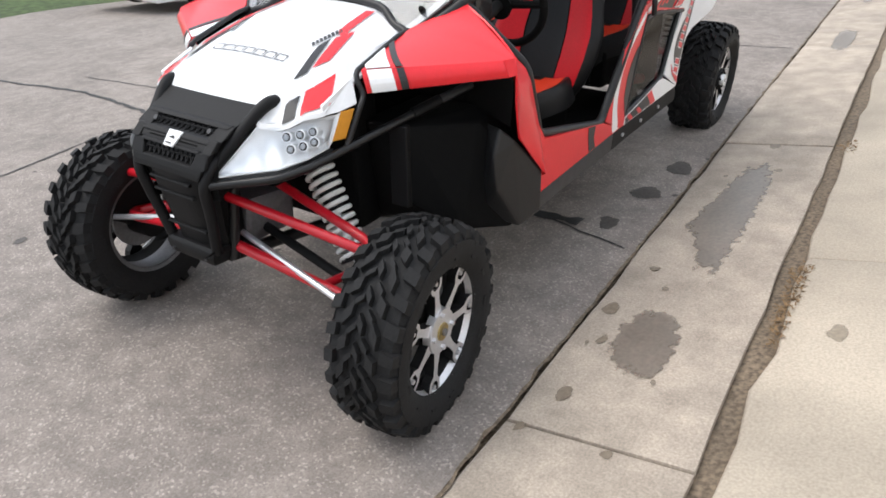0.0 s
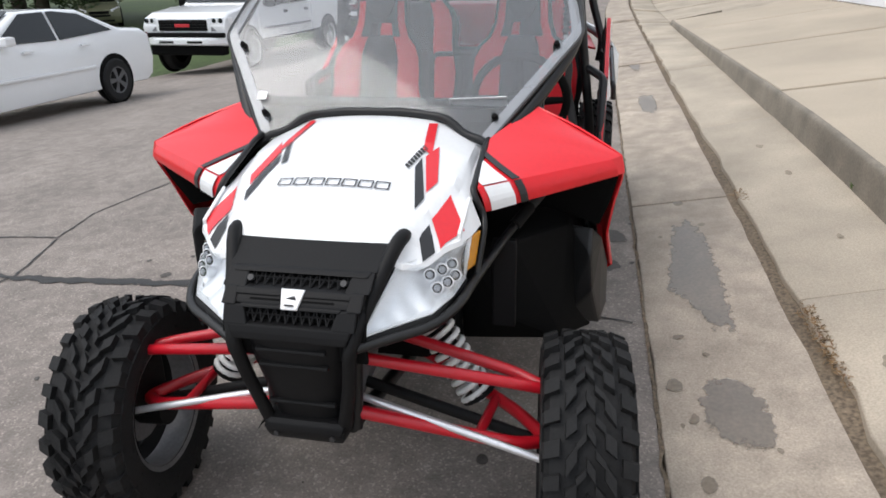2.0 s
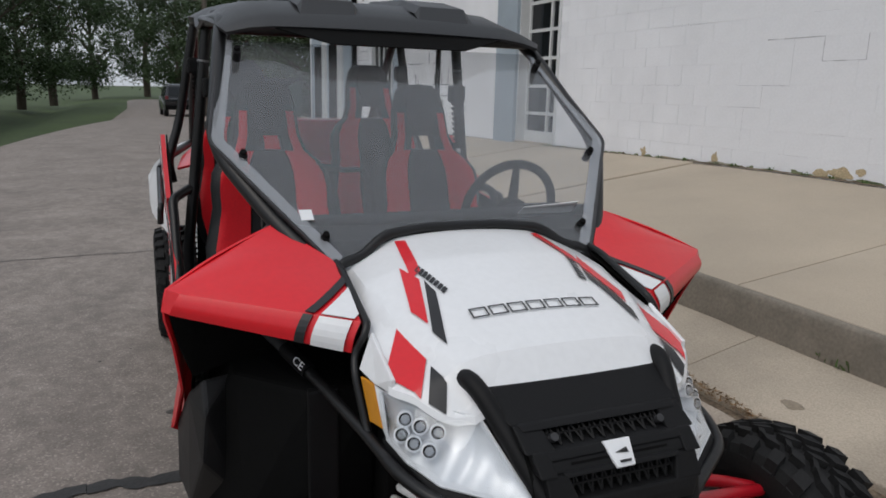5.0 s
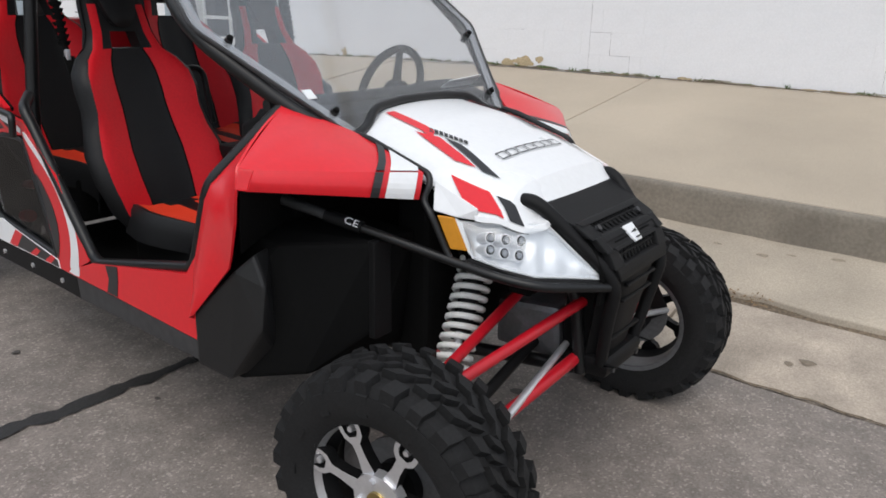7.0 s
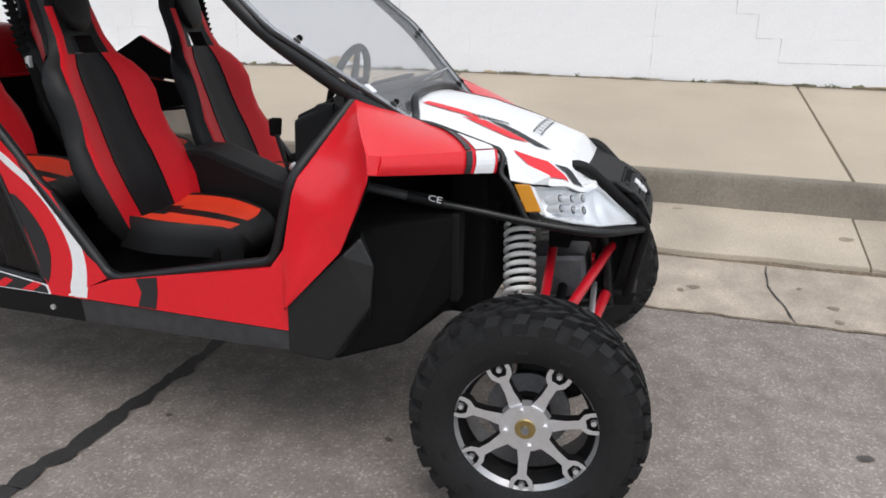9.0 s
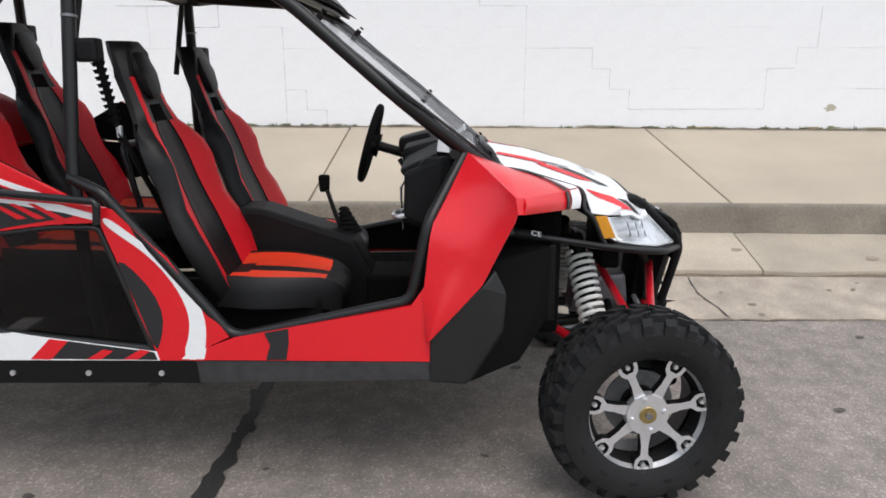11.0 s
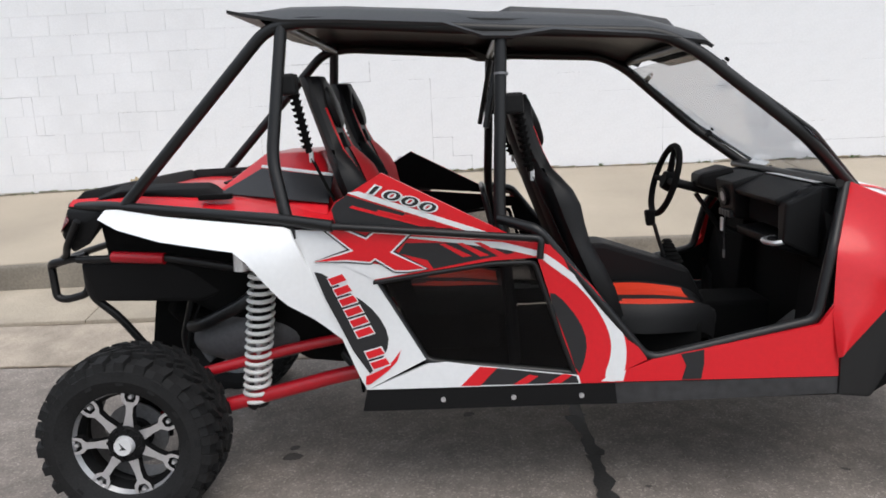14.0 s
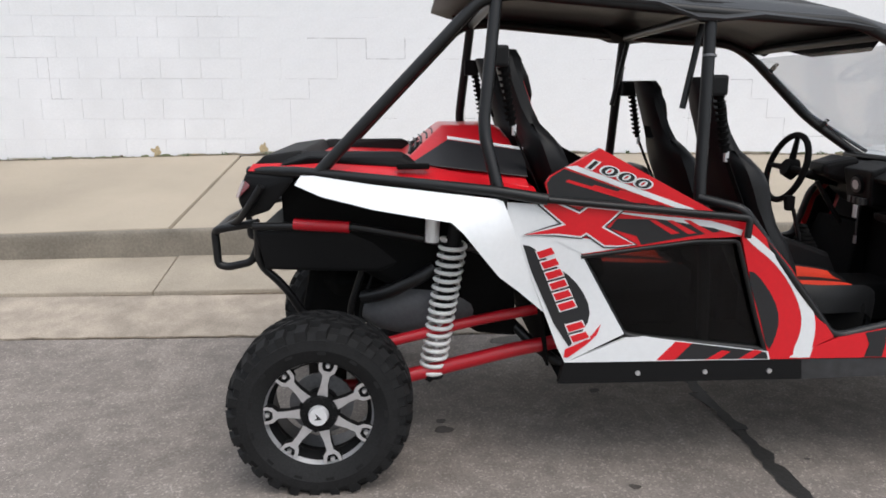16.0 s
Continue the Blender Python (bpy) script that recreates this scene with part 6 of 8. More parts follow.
tube("rear_bumper_bar", [(-3.64, -0.30, 0.92), (-3.66, 0, 0.92), (-3.64, 0.30, 0.92)], 0.016, M_BLACK2, CAR, "", 0.05)
part("rear_tray", hull_bm([(-3.47, y, 0.94) for y in (-0.40, 0.40)] + [(-3.44, y, 0.78) for y in (-0.38, 0.38)] + [(-3.00, y, 0.77) for y in (-0.40, 0.40)] + [(-2.76, y, 0.86) for y in (-0.42, 0.42)] + [(-2.76, y, 0.96) for y in (-0.42, 0.42)], 0.015), M_BLACK, CAR, "black moulded rear tray")
part("rear_inner_wall", hull_bm([(-3.36, y, 1.13) for y in (-0.42, 0.42)] + [(-2.50, y, 1.06) for y in (-0.52, 0.52)] + [(-3.36, y, 0.94) for y in (-0.38, 0.38)] + [(-2.45, y, 0.50) for y in (-0.40, 0.40)] + [(-2.60, y, 0.50) for y in (-0.35, 0.35)] + [(-2.95, y, 0.90) for y in (-0.40, 0.40)], 0.01), M_RUBBER, CAR)
part("gearbox", hull_bm([(-3.30, y, 0.74) for y in (-0.16, 0.16)] + [(-3.35, y, 0.50) for y in (-0.14, 0.14)] + [(-2.75, y, 0.74) for y in (-0.2, 0.2)] + [(-2.70, y, 0.46) for y in (-0.2, 0.2)], 0.03), M_RUBBER, CAR)
for o in [cov] + [c for c in cov.children_recursive]:
    for v in o.data.vertices:
        v.co.x -= 0.125 * min(max((-2.49 - v.co.x) / 0.10, 0), 1)
def cvt(s):
    bm = bmesh.new()
    bmesh.ops.create_uvsphere(bm, u_segments=28, v_segments=14, radius=1, matrix=Matrix.LocRotScale((-2.77, s * 0.33, 0.625), Euler((0, radians(-6), 0)), (0.31, 0.085, 0.125)))
    return sm(part("belt_cover", bm, M_COVER, CAR, "grey moulded drive belt cover"), 60)
cvt(-1)
sm(part("muffler", hull_bm([(x, y, z) for x, r in ((-3.24, 0.07), (-3.18, 0.10), (-2.96, 0.10), (-2.90, 0.07)) for y, z in ((r * 2.6 * math.cos(a), 0.685 + r * math.sin(a)) for a in (0.0, 0.8, 1.57, 2.34, 3.14, 3.93, 4.71, 5.5))], 0.01), M_RUBBER, CAR, "matt black exhaust muffler"), 40)
for s in (-1, 1):
    tube("rear_brake_line", yy(s, [(-3.02, 0.36, 0.76), (-3.08, 0.40, 0.60), (-3.05, 0.44, 0.50), (-3.14, 0.50, 0.46)]), 0.007, M_RUBBER, CAR, "", 0.05)
    tube("rear_frame_brace", yy(s, [(-3.06, 0.34, 0.78), (-3.12, 0.33, 0.60), (-3.10, 0.30, 0.46)]), 0.014, M_BLACK2, CAR, "", 0.04)
    flank("front_sill_liner", s, [(-1.535, 0.540), (-1.345, 0.590), (-0.745, 0.682), (-0.680, 0.725), (-0.676, 0.512)], M_RUBBER, CAR, -0.012, 0.006)
    part("fender_liner", slab_bm([(-0.635, s * 0.48, 1.05), (-0.58, s * 0.58, 0.98), (-0.56, s * 0.64, 0.86), (-0.60, s * 0.67, 0.70), (-0.672, s * 0.695, 0.54), (-0.692, s * 0.665, 0.72), (-0.675, s * 0.61, 0.912)], 0.004, 0), M_RUBBER, CAR)
part("cover_label", slab_bm([(-2.90, -0.378, 0.68), (-2.78, -0.374, 0.67), (-2.78, -0.374, 0.655), (-2.90, -0.378, 0.665)], 0.003, 0), M_DGREY, CAR)

# ---- cockpit ----
def seat_rows(front):
    prof = ((0.0, 0.19, 0.03), (0.08, 0.235, 0.06), (0.2, 0.260, 0.075), (0.3, 0.264, 0.07), (0.38, 0.244, 0.055), (0.46, 0.228, 0.065), (0.54, 0.230, 0.08), (0.60, 0.222, 0.072), (0.65, 0.195, 0.045), (0.69, 0.152, 0.02), (0.755, 0.128, 0.01), (0.86, 0.120, 0.005), (0.95, 0.102, 0.0), (0.99, 0.068, -0.012))
    rows = []
    for v, w, wing in prof:
        row = []
        for k in range(-8, 9):
            u = k / 8
            bol = wing * max(0, abs(u) - 0.30) / 0.70
            rec = -0.335 * v - 0.02 * math.sin(v * math.pi)
            tip = 0.02 * (v > 0.86)
            if front:
                x = rec + 0.038 + bol + tip - 0.05 * max(0, abs(u) - 0.86) / 0.14
            else:
                x = rec - 0.035 + 0.055 * abs(u) ** 3
            row.append((x, w * u, 0.90 * v))
        rows.append(row)
    return rows

def seat(x, y, z):
    st = new("seat")
    st.parent = CAR
    f, b = seat_rows(True), seat_rows(False)
    bm = bmesh.new()
    fv, bv = ([[bm.verts.new(p) for p in r] for r in g] for g in (f, b))
    hole = lambda i, k: i == 9 and 5 <= k <= 10
    def mi(i, k):
        u = abs(k - 7.5) / 8
        if i >= 11 or (i >= 9 and u < 0.60):
            return 0
        if u < 0.36:
            return 0
        return 1 if u < 0.84 else 0
    for i in range(len(f) - 1):
        for k in range(16):
            if hole(i, k):
                continue
            q = bm.faces.new((fv[i][k], fv[i][k + 1], fv[i + 1][k + 1], fv[i + 1][k]))
            q.material_index = mi(i, k)
            bm.faces.new((bv[i][k], bv[i + 1][k], bv[i + 1][k + 1], bv[i][k + 1]))
    for i in range(len(f) - 1):
        for k in (0, 16):
            bm.faces.new((fv[i][k], fv[i + 1][k], bv[i + 1][k], bv[i][k]))
    for i in (0, len(f) - 1):
        for k in range(16):
            bm.faces.new((fv[i][k], fv[i][k + 1], bv[i][k + 1], bv[i][k]))
    for i, k0, k1 in ((9, 5, 11), (10, 5, 11)):
        for k in range(k0, k1):
            bm.faces.new((fv[i][k], fv[i][k + 1], bv[i][k + 1], bv[i][k]))
    for k in (5, 11):
        bm.faces.new((fv[9][k], fv[10][k], bv[10][k], bv[9][k]))
    bmesh.ops.recalc_face_normals(bm, faces=bm.faces)
    for k in (5, 11):
        pts = [Vector(f[i][k]) + Vector((0.001, 0, 0)) for i in range(0, 10)]
        sm(part("seam_piping", tube_bm(pts, 0.0028, 6, 0), M_RUBBER, st), 60)
    back = sm(part("backrest", bm, [M_CLOTHB, M_CLOTHR], st, "red bucket backrest with black centre panel"), 50)
    sm(part("headrest_pad", hull_bm([(-0.212, w, 0.725) for w in (-0.052, 0.052)] + [(-0.214, w, 0.690) for w in (-0.022, 0.022)] + [(-0.232, w, 0.79) for w in (-0.074, 0.074)] + [(-0.262, w, 0.858) for w in (-0.060, 0.060)] + [(-0.29, w, 0.80) for w in (-0.07, 0.07)] + [(-0.26, w, 0.715) for w in (-0.045, 0.045)], 0.016), M_CLOTHB, st), 40)
    # cushion: black side bolsters, orange-red top panels
    rows = []
    for cx, cw, ch in ((0.02, 0.20, 0.070), (0.08, 0.215, 0.078), (0.14, 0.226, 0.082), (0.20, 0.222, 0.086), (0.26, 0.204, 0.088), (0.32, 0.178, 0.088), (0.36, 0.158, 0.086), (0.40, 0.138, 0.074), (0.426, 0.124, 0.056), (0.434, 0.116, 0.034), (0.430, 0.112, 0.010), (0.415, 0.108, -0.012)):
        rows.append([(cx - 0.02 * abs(k / 10) ** 4, cw * math.sin(k / 10 * 1.45) / math.sin(1.45), ch + 0.022 * max(0, 1 - abs(abs(k) / 10 - 0.68) / 0.3) * (ch > 0) - 0.095 * max(0, abs(k) / 10 - 0.72) ** 2 / 0.0784 * 0.9) for k in range(-10, 11)])
    bm = loft_bm(rows)
    for q in bm.faces:
        c = q.calc_center_median()
        w = abs(c.y) / lerp_table(c.x, ((0.14, 0.226), (0.20, 0.222), (0.32, 0.178), (0.40, 0.138)))
        if c.z > 0.05 and 0.20 < w < 0.74 and c.x < 0.37:
            q.material_index = 1
    for v in bm.verts:
        v.co.z -= 0.10 * (v.co.x - 0.14)
    bmesh.ops.solidify(bm, geom=bm.faces[:], thickness=0.006)
    sm(part("cushion", bm, [M_CLOTHB, M_ORANGE], st, "black seat cushion with orange-red panels"), 50)
    part("seat_base", bevel_box(-0.02, 0.36, -0.16, 0.16, -0.16, 0.02, 0.02), M_RUBBER, st)
    st.matrix_world = pose(x, y, z)
    return st
for x, z in ((-1.425, 0.625), (-2.19, 0.725)):
    for y in (-0.325, 0.325):
        seat(x, y, z)

# seat belts, retractors with ribbed boots
for s in (-1, 1):
    for x, z, py in ((-1.805, 1.50, 0.545), (-2.60, 1.60, 0.555)):
        part("belt_retractor", bevel_box(x + 0.005, x + 0.078, min(s * (py - 0.05), s * (py + 0.01)), max(s * (py - 0.05), s * (py + 0.01)), z - 0.055, z + 0.02, 0.012), M_BLACK, CAR, "black seat belt retractor")
        bm = bmesh.new()
        for k in range(9):
            disc_bm((x + 0.062 + 0.004 * k, s * (py - 0.03), z - 0.06 - 0.022 * k), (0.2, 0, -1), 0.023, 0.012, 12, 0.017, bm)
        tube_bm([(x + 0.06, s * (py - 0.03), z - 0.03), (x + 0.10, s * (py - 0.03), z - 0.26)], 0.012, 8, 0, bm)
        part("belt_boot", bm, M_RUBBER, CAR)
        part("belt_tongue", bevel_box(x + 0.098, x + 0.114, min(s * (py - 0.04), s * (py - 0.022)), max(s * (py - 0.04), s * (py - 0.022)), z - 0.295, z - 0.255, 0.004), M_STEEL, CAR)
        part("belt_webbing", slab_bm([(x + 0.105, s * (py - 0.055), z - 0.28), (x + 0.105, s * (py - 0.015), z - 0.28), (x + 0.30, s * (py - 0.02), z - 0.72), (x + 0.30, s * (py - 0.065), z - 0.72)], 0.003, 0), M_RUBBER, CAR)
    tube("buckle_stalk", yy(s, [(-1.50, 0.07, 0.66), (-1.44, 0.08, 0.80)]), 0.012, M_RUBBER, CAR)
    part("buckle", bevel_box(-1.46, -1.42, min(s * 0.06, s * 0.10), max(s * 0.06, s * 0.10), 0.79, 0.86, 0.008), M_RUBBER, CAR)

# dash
dash = part("dash", hull_bm([(-0.62, y, 1.135) for y in (-0.47, 0.47)] + [(-0.70, y, 1.130) for y in (-0.46, 0.46)] + [(-0.735, y, 1.095) for y in (-0.46, 0.46)] + [(-0.70, y, 0.98) for y in (-0.46, 0.46)] + [(-0.60, y, 0.90) for y in (-0.46, 0.46)] + [(-0.50, y, 1.115) for y in (-0.42, 0.42)], 0.015), M_BLACK, CAR, "black moulded dashboard")
part("dash_end", hull_bm([(-0.635, y, 1.138) for y in (-0.475, -0.43)] + [(-0.77, y, 1.08) for y in (-0.475, -0.40)] + [(-0.775, y, 0.93) for y in (-0.475, -0.42)] + [(-0.64, y, 0.86) for y in (-0.475, -0.43)], 0.012), M_BLACK, dash)
part("dash_shelf", hull_bm([(-0.66, y, 0.94) for y in (-0.44, -0.02)] + [(-0.79, y, 0.935) for y in (-0.44, -0.04)] + [(-0.78, y, 0.90) for y in (-0.44, -0.04)] + [(-0.64, y, 0.86) for y in (-0.44, -0.02)], 0.012), M_BLACK, dash)
part("dash_brow", hull_bm([(-0.66, y, 1.145) for y in (-0.44, 0.0)] + [(-0.79, y, 1.085) for y in (-0.42, 0.0)] + [(-0.775, y, 1.06) for y in (-0.42, 0.0)] + [(-0.66, y, 1.10) for y in (-0.44, 0.0)], 0.01), M_BLACK, dash)
part("dash_pocket", bevel_box(-0.742, -0.72, -0.40, -0.06, 0.965, 1.055, 0.006), M_RUBBER, dash)
pod = part("instrument_pod", hull_bm([(-0.66, y, 1.15) for y in (0.0, 0.20)] + [(-0.80, y, 1.115) for y in (-0.02, 0.20)] + [(-0.775, y, 0.955) for y in (0.0, 0.18)] + [(-0.64, y, 0.93) for y in (0.0, 0.18)], 0.012), M_BLACK, CAR, "black instrument pod with a round gauge")
gn = Vector((-0.98, 0.0, -0.15)).normalized()
gc = Vector((-0.792, 0.085, 1.045))
sm(part("gauge_ring", disc_bm(gc, gn, 0.046, 0.018, 28, 0.043), M_RUBBER, pod))
part("gauge_face", disc_bm(gc + gn * 0.006, gn, 0.038, 0.010, 28), M_GREY, pod)
part("gauge_dial", disc_bm(gc + gn * 0.010, gn, 0.022, 0.006, 24), M_FRAMEW, pod, "pale gauge dial")
for k in range(4):
    part("rocker_switch", bevel_box(-0.795, -0.775, 0.02 + 0.034 * k, 0.046 + 0.034 * k, 0.955, 0.985, 0.004), M_GREY, pod)
part("column_shroud", hull_bm([(-0.70, y, 1.16) for y in (0.24, 0.46)] + [(-0.84, y, 1.125) for y in (0.29, 0.43)] + [(-0.84, y, 1.065) for y in (0.29, 0.43)] + [(-0.66, y, 1.00) for y in (0.24, 0.46)], 0.02), M_BLACK, CAR, "black steering column shroud")
tube("key_lanyard", [(-0.80, 0.03, 0.975), (-0.812, 0.03, 0.95), (-0.812, 0.028, 0.86), (-0.808, 0.03, 0.80)], 0.0035, M_GREY, CAR)
part("key_tag", bevel_box(-0.820, -0.814, 0.03, 0.058, 0.895, 0.955, 0.002), M_FRAMEW, CAR, "pale plastic key tag")
part("key", bevel_box(-0.812, -0.806, 0.022, 0.042, 0.775, 0.812, 0.002), M_ALU, CAR)
tube("grab_bar", [(-0.745, -0.455, 0.935), (-0.80, -0.45, 0.925), (-0.815, -0.40, 0.925), (-0.80, -0.35, 0.925), (-0.75, -0.345, 0.93)], 0.010, M_STEEL, CAR, "bright metal grab handle", 0.02)
part("fire_wall", slab_bm([(-0.58, -0.60, 0.44), (-0.58, 0.60, 0.44), (-0.56, 0.47, 1.12), (-0.56, -0.47, 1.12)], 0.01), M_RUBBER, CAR)
part("foot_rest", hull_bm([(-0.60, y, 0.60) for y in (-0.46, -0.20)] + [(-0.72, y, 0.50) for y in (-0.46, -0.20)] + [(-0.60, y, 0.50) for y in (-0.46, -0.20)], 0.01), M_GREY, CAR)
paper = part("paper_sheet", slab_bm([(-0.66, -0.42, 1.150), (-0.66, -0.02, 1.152), (-0.60, -0.02, 1.146), (-0.60, -0.42, 1.144)], 0.002, 0), M_WHITE, CAR, "white paper sheet lying on the dashboard")
part("card_flap", slab_bm([(-0.585, 0.22, 1.148), (-0.585, 0.40, 1.148), (-0.545, 0.40, 1.185), (-0.545, 0.22, 1.175)], 0.002, 0), M_WHITE, paper)
# steering wheel
wc, wn_ = Vector((-0.972, 0.395, 1.094)), Vector((-0.955, 0.0, 0.28)).normalized()
u = Vector((0, 1, 0))
v = wn_.cross(u).normalized()
ring = [wc + u * 0.168 * math.cos(2 * math.pi * k / 40) + v * 0.168 * math.sin(2 * math.pi * k / 40) for k in range(41)]
sw = sm(part("steering_wheel", tube_bm(ring, 0.0155, 10, 0), M_RUBBER, CAR, "black three-spoke steering wheel"), 60)
for a in (0.0, math.pi, -math.pi / 2):
    d = u * math.cos(a) + v * math.sin(a)
    part("spoke", tube_bm([wc - wn_ * 0.02, wc + d * 0.16], [0.020, 0.012], 8, 0), M_RUBBER, sw)
part("hub", disc_bm(wc - wn_ * 0.015, wn_, 0.055, 0.05, 20, 0.042), M_RUBBER, sw)
tube("steering_column", [wc - wn_ * 0.03, wc - wn_ * 0.30], 0.022, M_BLACK, CAR)
tube("tilt_strut", [(-0.84, 0.34, 1.03), (-0.70, 0.33, 0.82)], 0.012, M_BLACK2, CAR)
# console between the front seats and the shift lever
part("console", hull_bm([(-1.46, y, 0.885) for y in (-0.10, 0.10)] + [(-1.36, y, 0.885) for y in (-0.10, 0.10)] + [(-1.28, y, 0.80) for y in (-0.09, 0.09)] + [(-1.0, y, 0.76) for y in (-0.09, 0.09)] + [(-0.93, y, 0.62) for y in (-0.09, 0.09)] + [(-1.50, y, 0.62) for y in (-0.10, 0.10)] + [(-0.93, y, 0.45) for y in (-0.09, 0.09)] + [(-1.50, y, 0.45) for y in (-0.10, 0.10)], 0.02), M_BLACK, CAR, "black centre console")
part("console_label", slab_bm([(-1.25, -0.05, 0.812), (-1.25, 0.05, 0.812), (-1.17, 0.05, 0.800), (-1.17, -0.05, 0.800)], 0.003, 0), M_CHROME, CAR)
part("foot_well_step", bevel_box(-0.95, -0.66, -0.12, 0.12, 0.45, 0.615, 0.015), M_RUBBER, CAR)
tube("shift_lever", [(-1.06, 0.03, 0.76), (-1.095, 0.03, 0.86), (-1.118, 0.03, 0.94)], 0.009, M_BLACK2, CAR)
part("shift_knob", hull_bm([(-1.13 + dx, 0.05 + dy, 0.93 + dz) for dx, dy, dz in ((-0.022, -0.02, 0.0), (0.02, -0.02, 0.0), (-0.025, 0.02, 0.07), (0.02, 0.02, 0.07), (-0.025, -0.02, 0.07), (0.02, -0.02, 0.07), (-0.015, 0.015, 0.0), (0.015, 0.015, 0.0))], 0.01), M_RUBBER, CAR)
bm = bmesh.new()
for k in range(6):
    disc_bm((-1.035 - 0.004 * k, 0.05, 0.77 + 0.018 * k), (0, 0, 1), 0.055 - 0.006 * k, 0.012, 16, 0.045 - 0.006 * k, bm)
part("shift_boot", bm, M_RUBBER, CAR)
# far side shoulder panels and the grab handle behind the front seats
part("rear_bench_wall", slab_bm([(-2.36, -0.58, 0.44), (-2.36, 0.58, 0.44), (-2.44, 0.55, 1.12), (-2.44, -0.55, 1.12)], 0.01), M_RUBBER, CAR)
tube("rear_grab_bar", [(-1.82, -0.14, 0.90), (-1.87, -0.14, 1.14), (-1.87, 0.14, 1.14), (-1.82, 0.14, 0.90)], 0.013, M_BLACK2, CAR, "", 0.05)


# ======== doors and windows further along the building ========
def wall_door(x0, x1, z0, z1, cols, rows, depth=0.16, n="door_1"):
    d = tagged(wall_box(n, x0, x1, z0 - 0.25, z0, -0.02, 0.30, M_CONC), kind="structure")
    g = wall_box("pane", x0 + 0.05, x1 - 0.05, z0 + 0.05, z1 - 0.02, depth, depth + 0.012, M_GLASS, d)
    w = 0.045
    for q in cols:
        x = x0 + 0.02 + (x1 - x0 - 0.04 - w) * q
        wall_box("door_frame", x, x + w, z0, z1, depth - 0.03, depth + 0.03, M_FRAMEW, d)
    for k in range(rows + 1):
        z = z0 + (z1 - z0 - w) * k / rows
        wall_box("door_rail", x0, x1, z, z + (0.16 if k == 0 else w), depth - 0.025, depth + 0.025, M_FRAMEW, d)
    wall_box("jamb", x0 - 0.02, x0 + 0.03, z0, z1, -0.01, 0.30, M_FRAMEW, d)
    wall_box("jamb", x1 - 0.03, x1 + 0.02, z0, z1, -0.01, 0.30, M_FRAMEW, d)
    wall_box("room_dark", x0 - 0.1, x1 + 0.1, z0, z1, 1.2, 1.25, M_RUBBER, d)
wall_door(DOOR0, DOOR1, 0.80, 3.2, (0.0, 0.60, 1.0), 6)
wall_door(WIN0, WIN1, 0.60, 3.4, (0.0, 0.22, 0.44, 0.62, 0.80, 1.0), 1, 0.06, "window_1")
tagged(wall_box("door_pilaster", -9.13, DOOR0, 0.4, 3.4, -0.06, 0.0, M_BLUEG), kind="structure")
tagged(wall_box("window_pilaster", WIN1, -13.44, 0.3, 3.6, -0.05, 0.0, M_BLUEG), kind="structure")
tagged(wall_box("wall_panel", -21.4, -17.2, 0.2, 4.2, -0.10, 0.0, M_BLUEG), kind="structure")
for x in (-20.9, -19.2):
    d = tagged(wall_box("door_2", x, x + 0.9, 0.35, 2.7, -0.13, -0.10, M_RUBBER), kind="structure")
    wall_box("door_leaf", x + 0.95, x + 1.4, 0.35, 2.8, -0.15, -0.10, M_FRAMEW, d)
tagged(wall_box("drain_pipe", -16.95, -16.85, 0.45, 6, -0.12, -0.02, M_RUBBER), kind="structure")
# open, blackened joints in the far stretch of wall
rnd = random.Random(15)
for k in range(46):
    x, r = rnd.gauss(-11.9, 0.65), rnd.choice((1.02, 1.22, 1.42, 1.62, 1.82, 2.02))
    if not -13.3 < x < -10.2:
        continue
    if rnd.random() < 0.6:
        wall_box("open_joint", x, x + rnd.uniform(0.12, 0.42), r - 0.008, r + 0.008, -0.004, 0.0, M_TAR, wall)
    else:
        wall_box("open_joint", x, x + 0.022, r, r + rnd.uniform(0.06, 0.2), -0.004, 0.0, M_TAR, wall)
for k in range(18):
    wall_box("open_joint", -16.7 + rnd.uniform(0, 0.3), -16.4 + rnd.uniform(0, 0.5), 0.8 + k * 0.2, 0.812 + k * 0.2, -0.004, 0.0, M_TAR, wall)

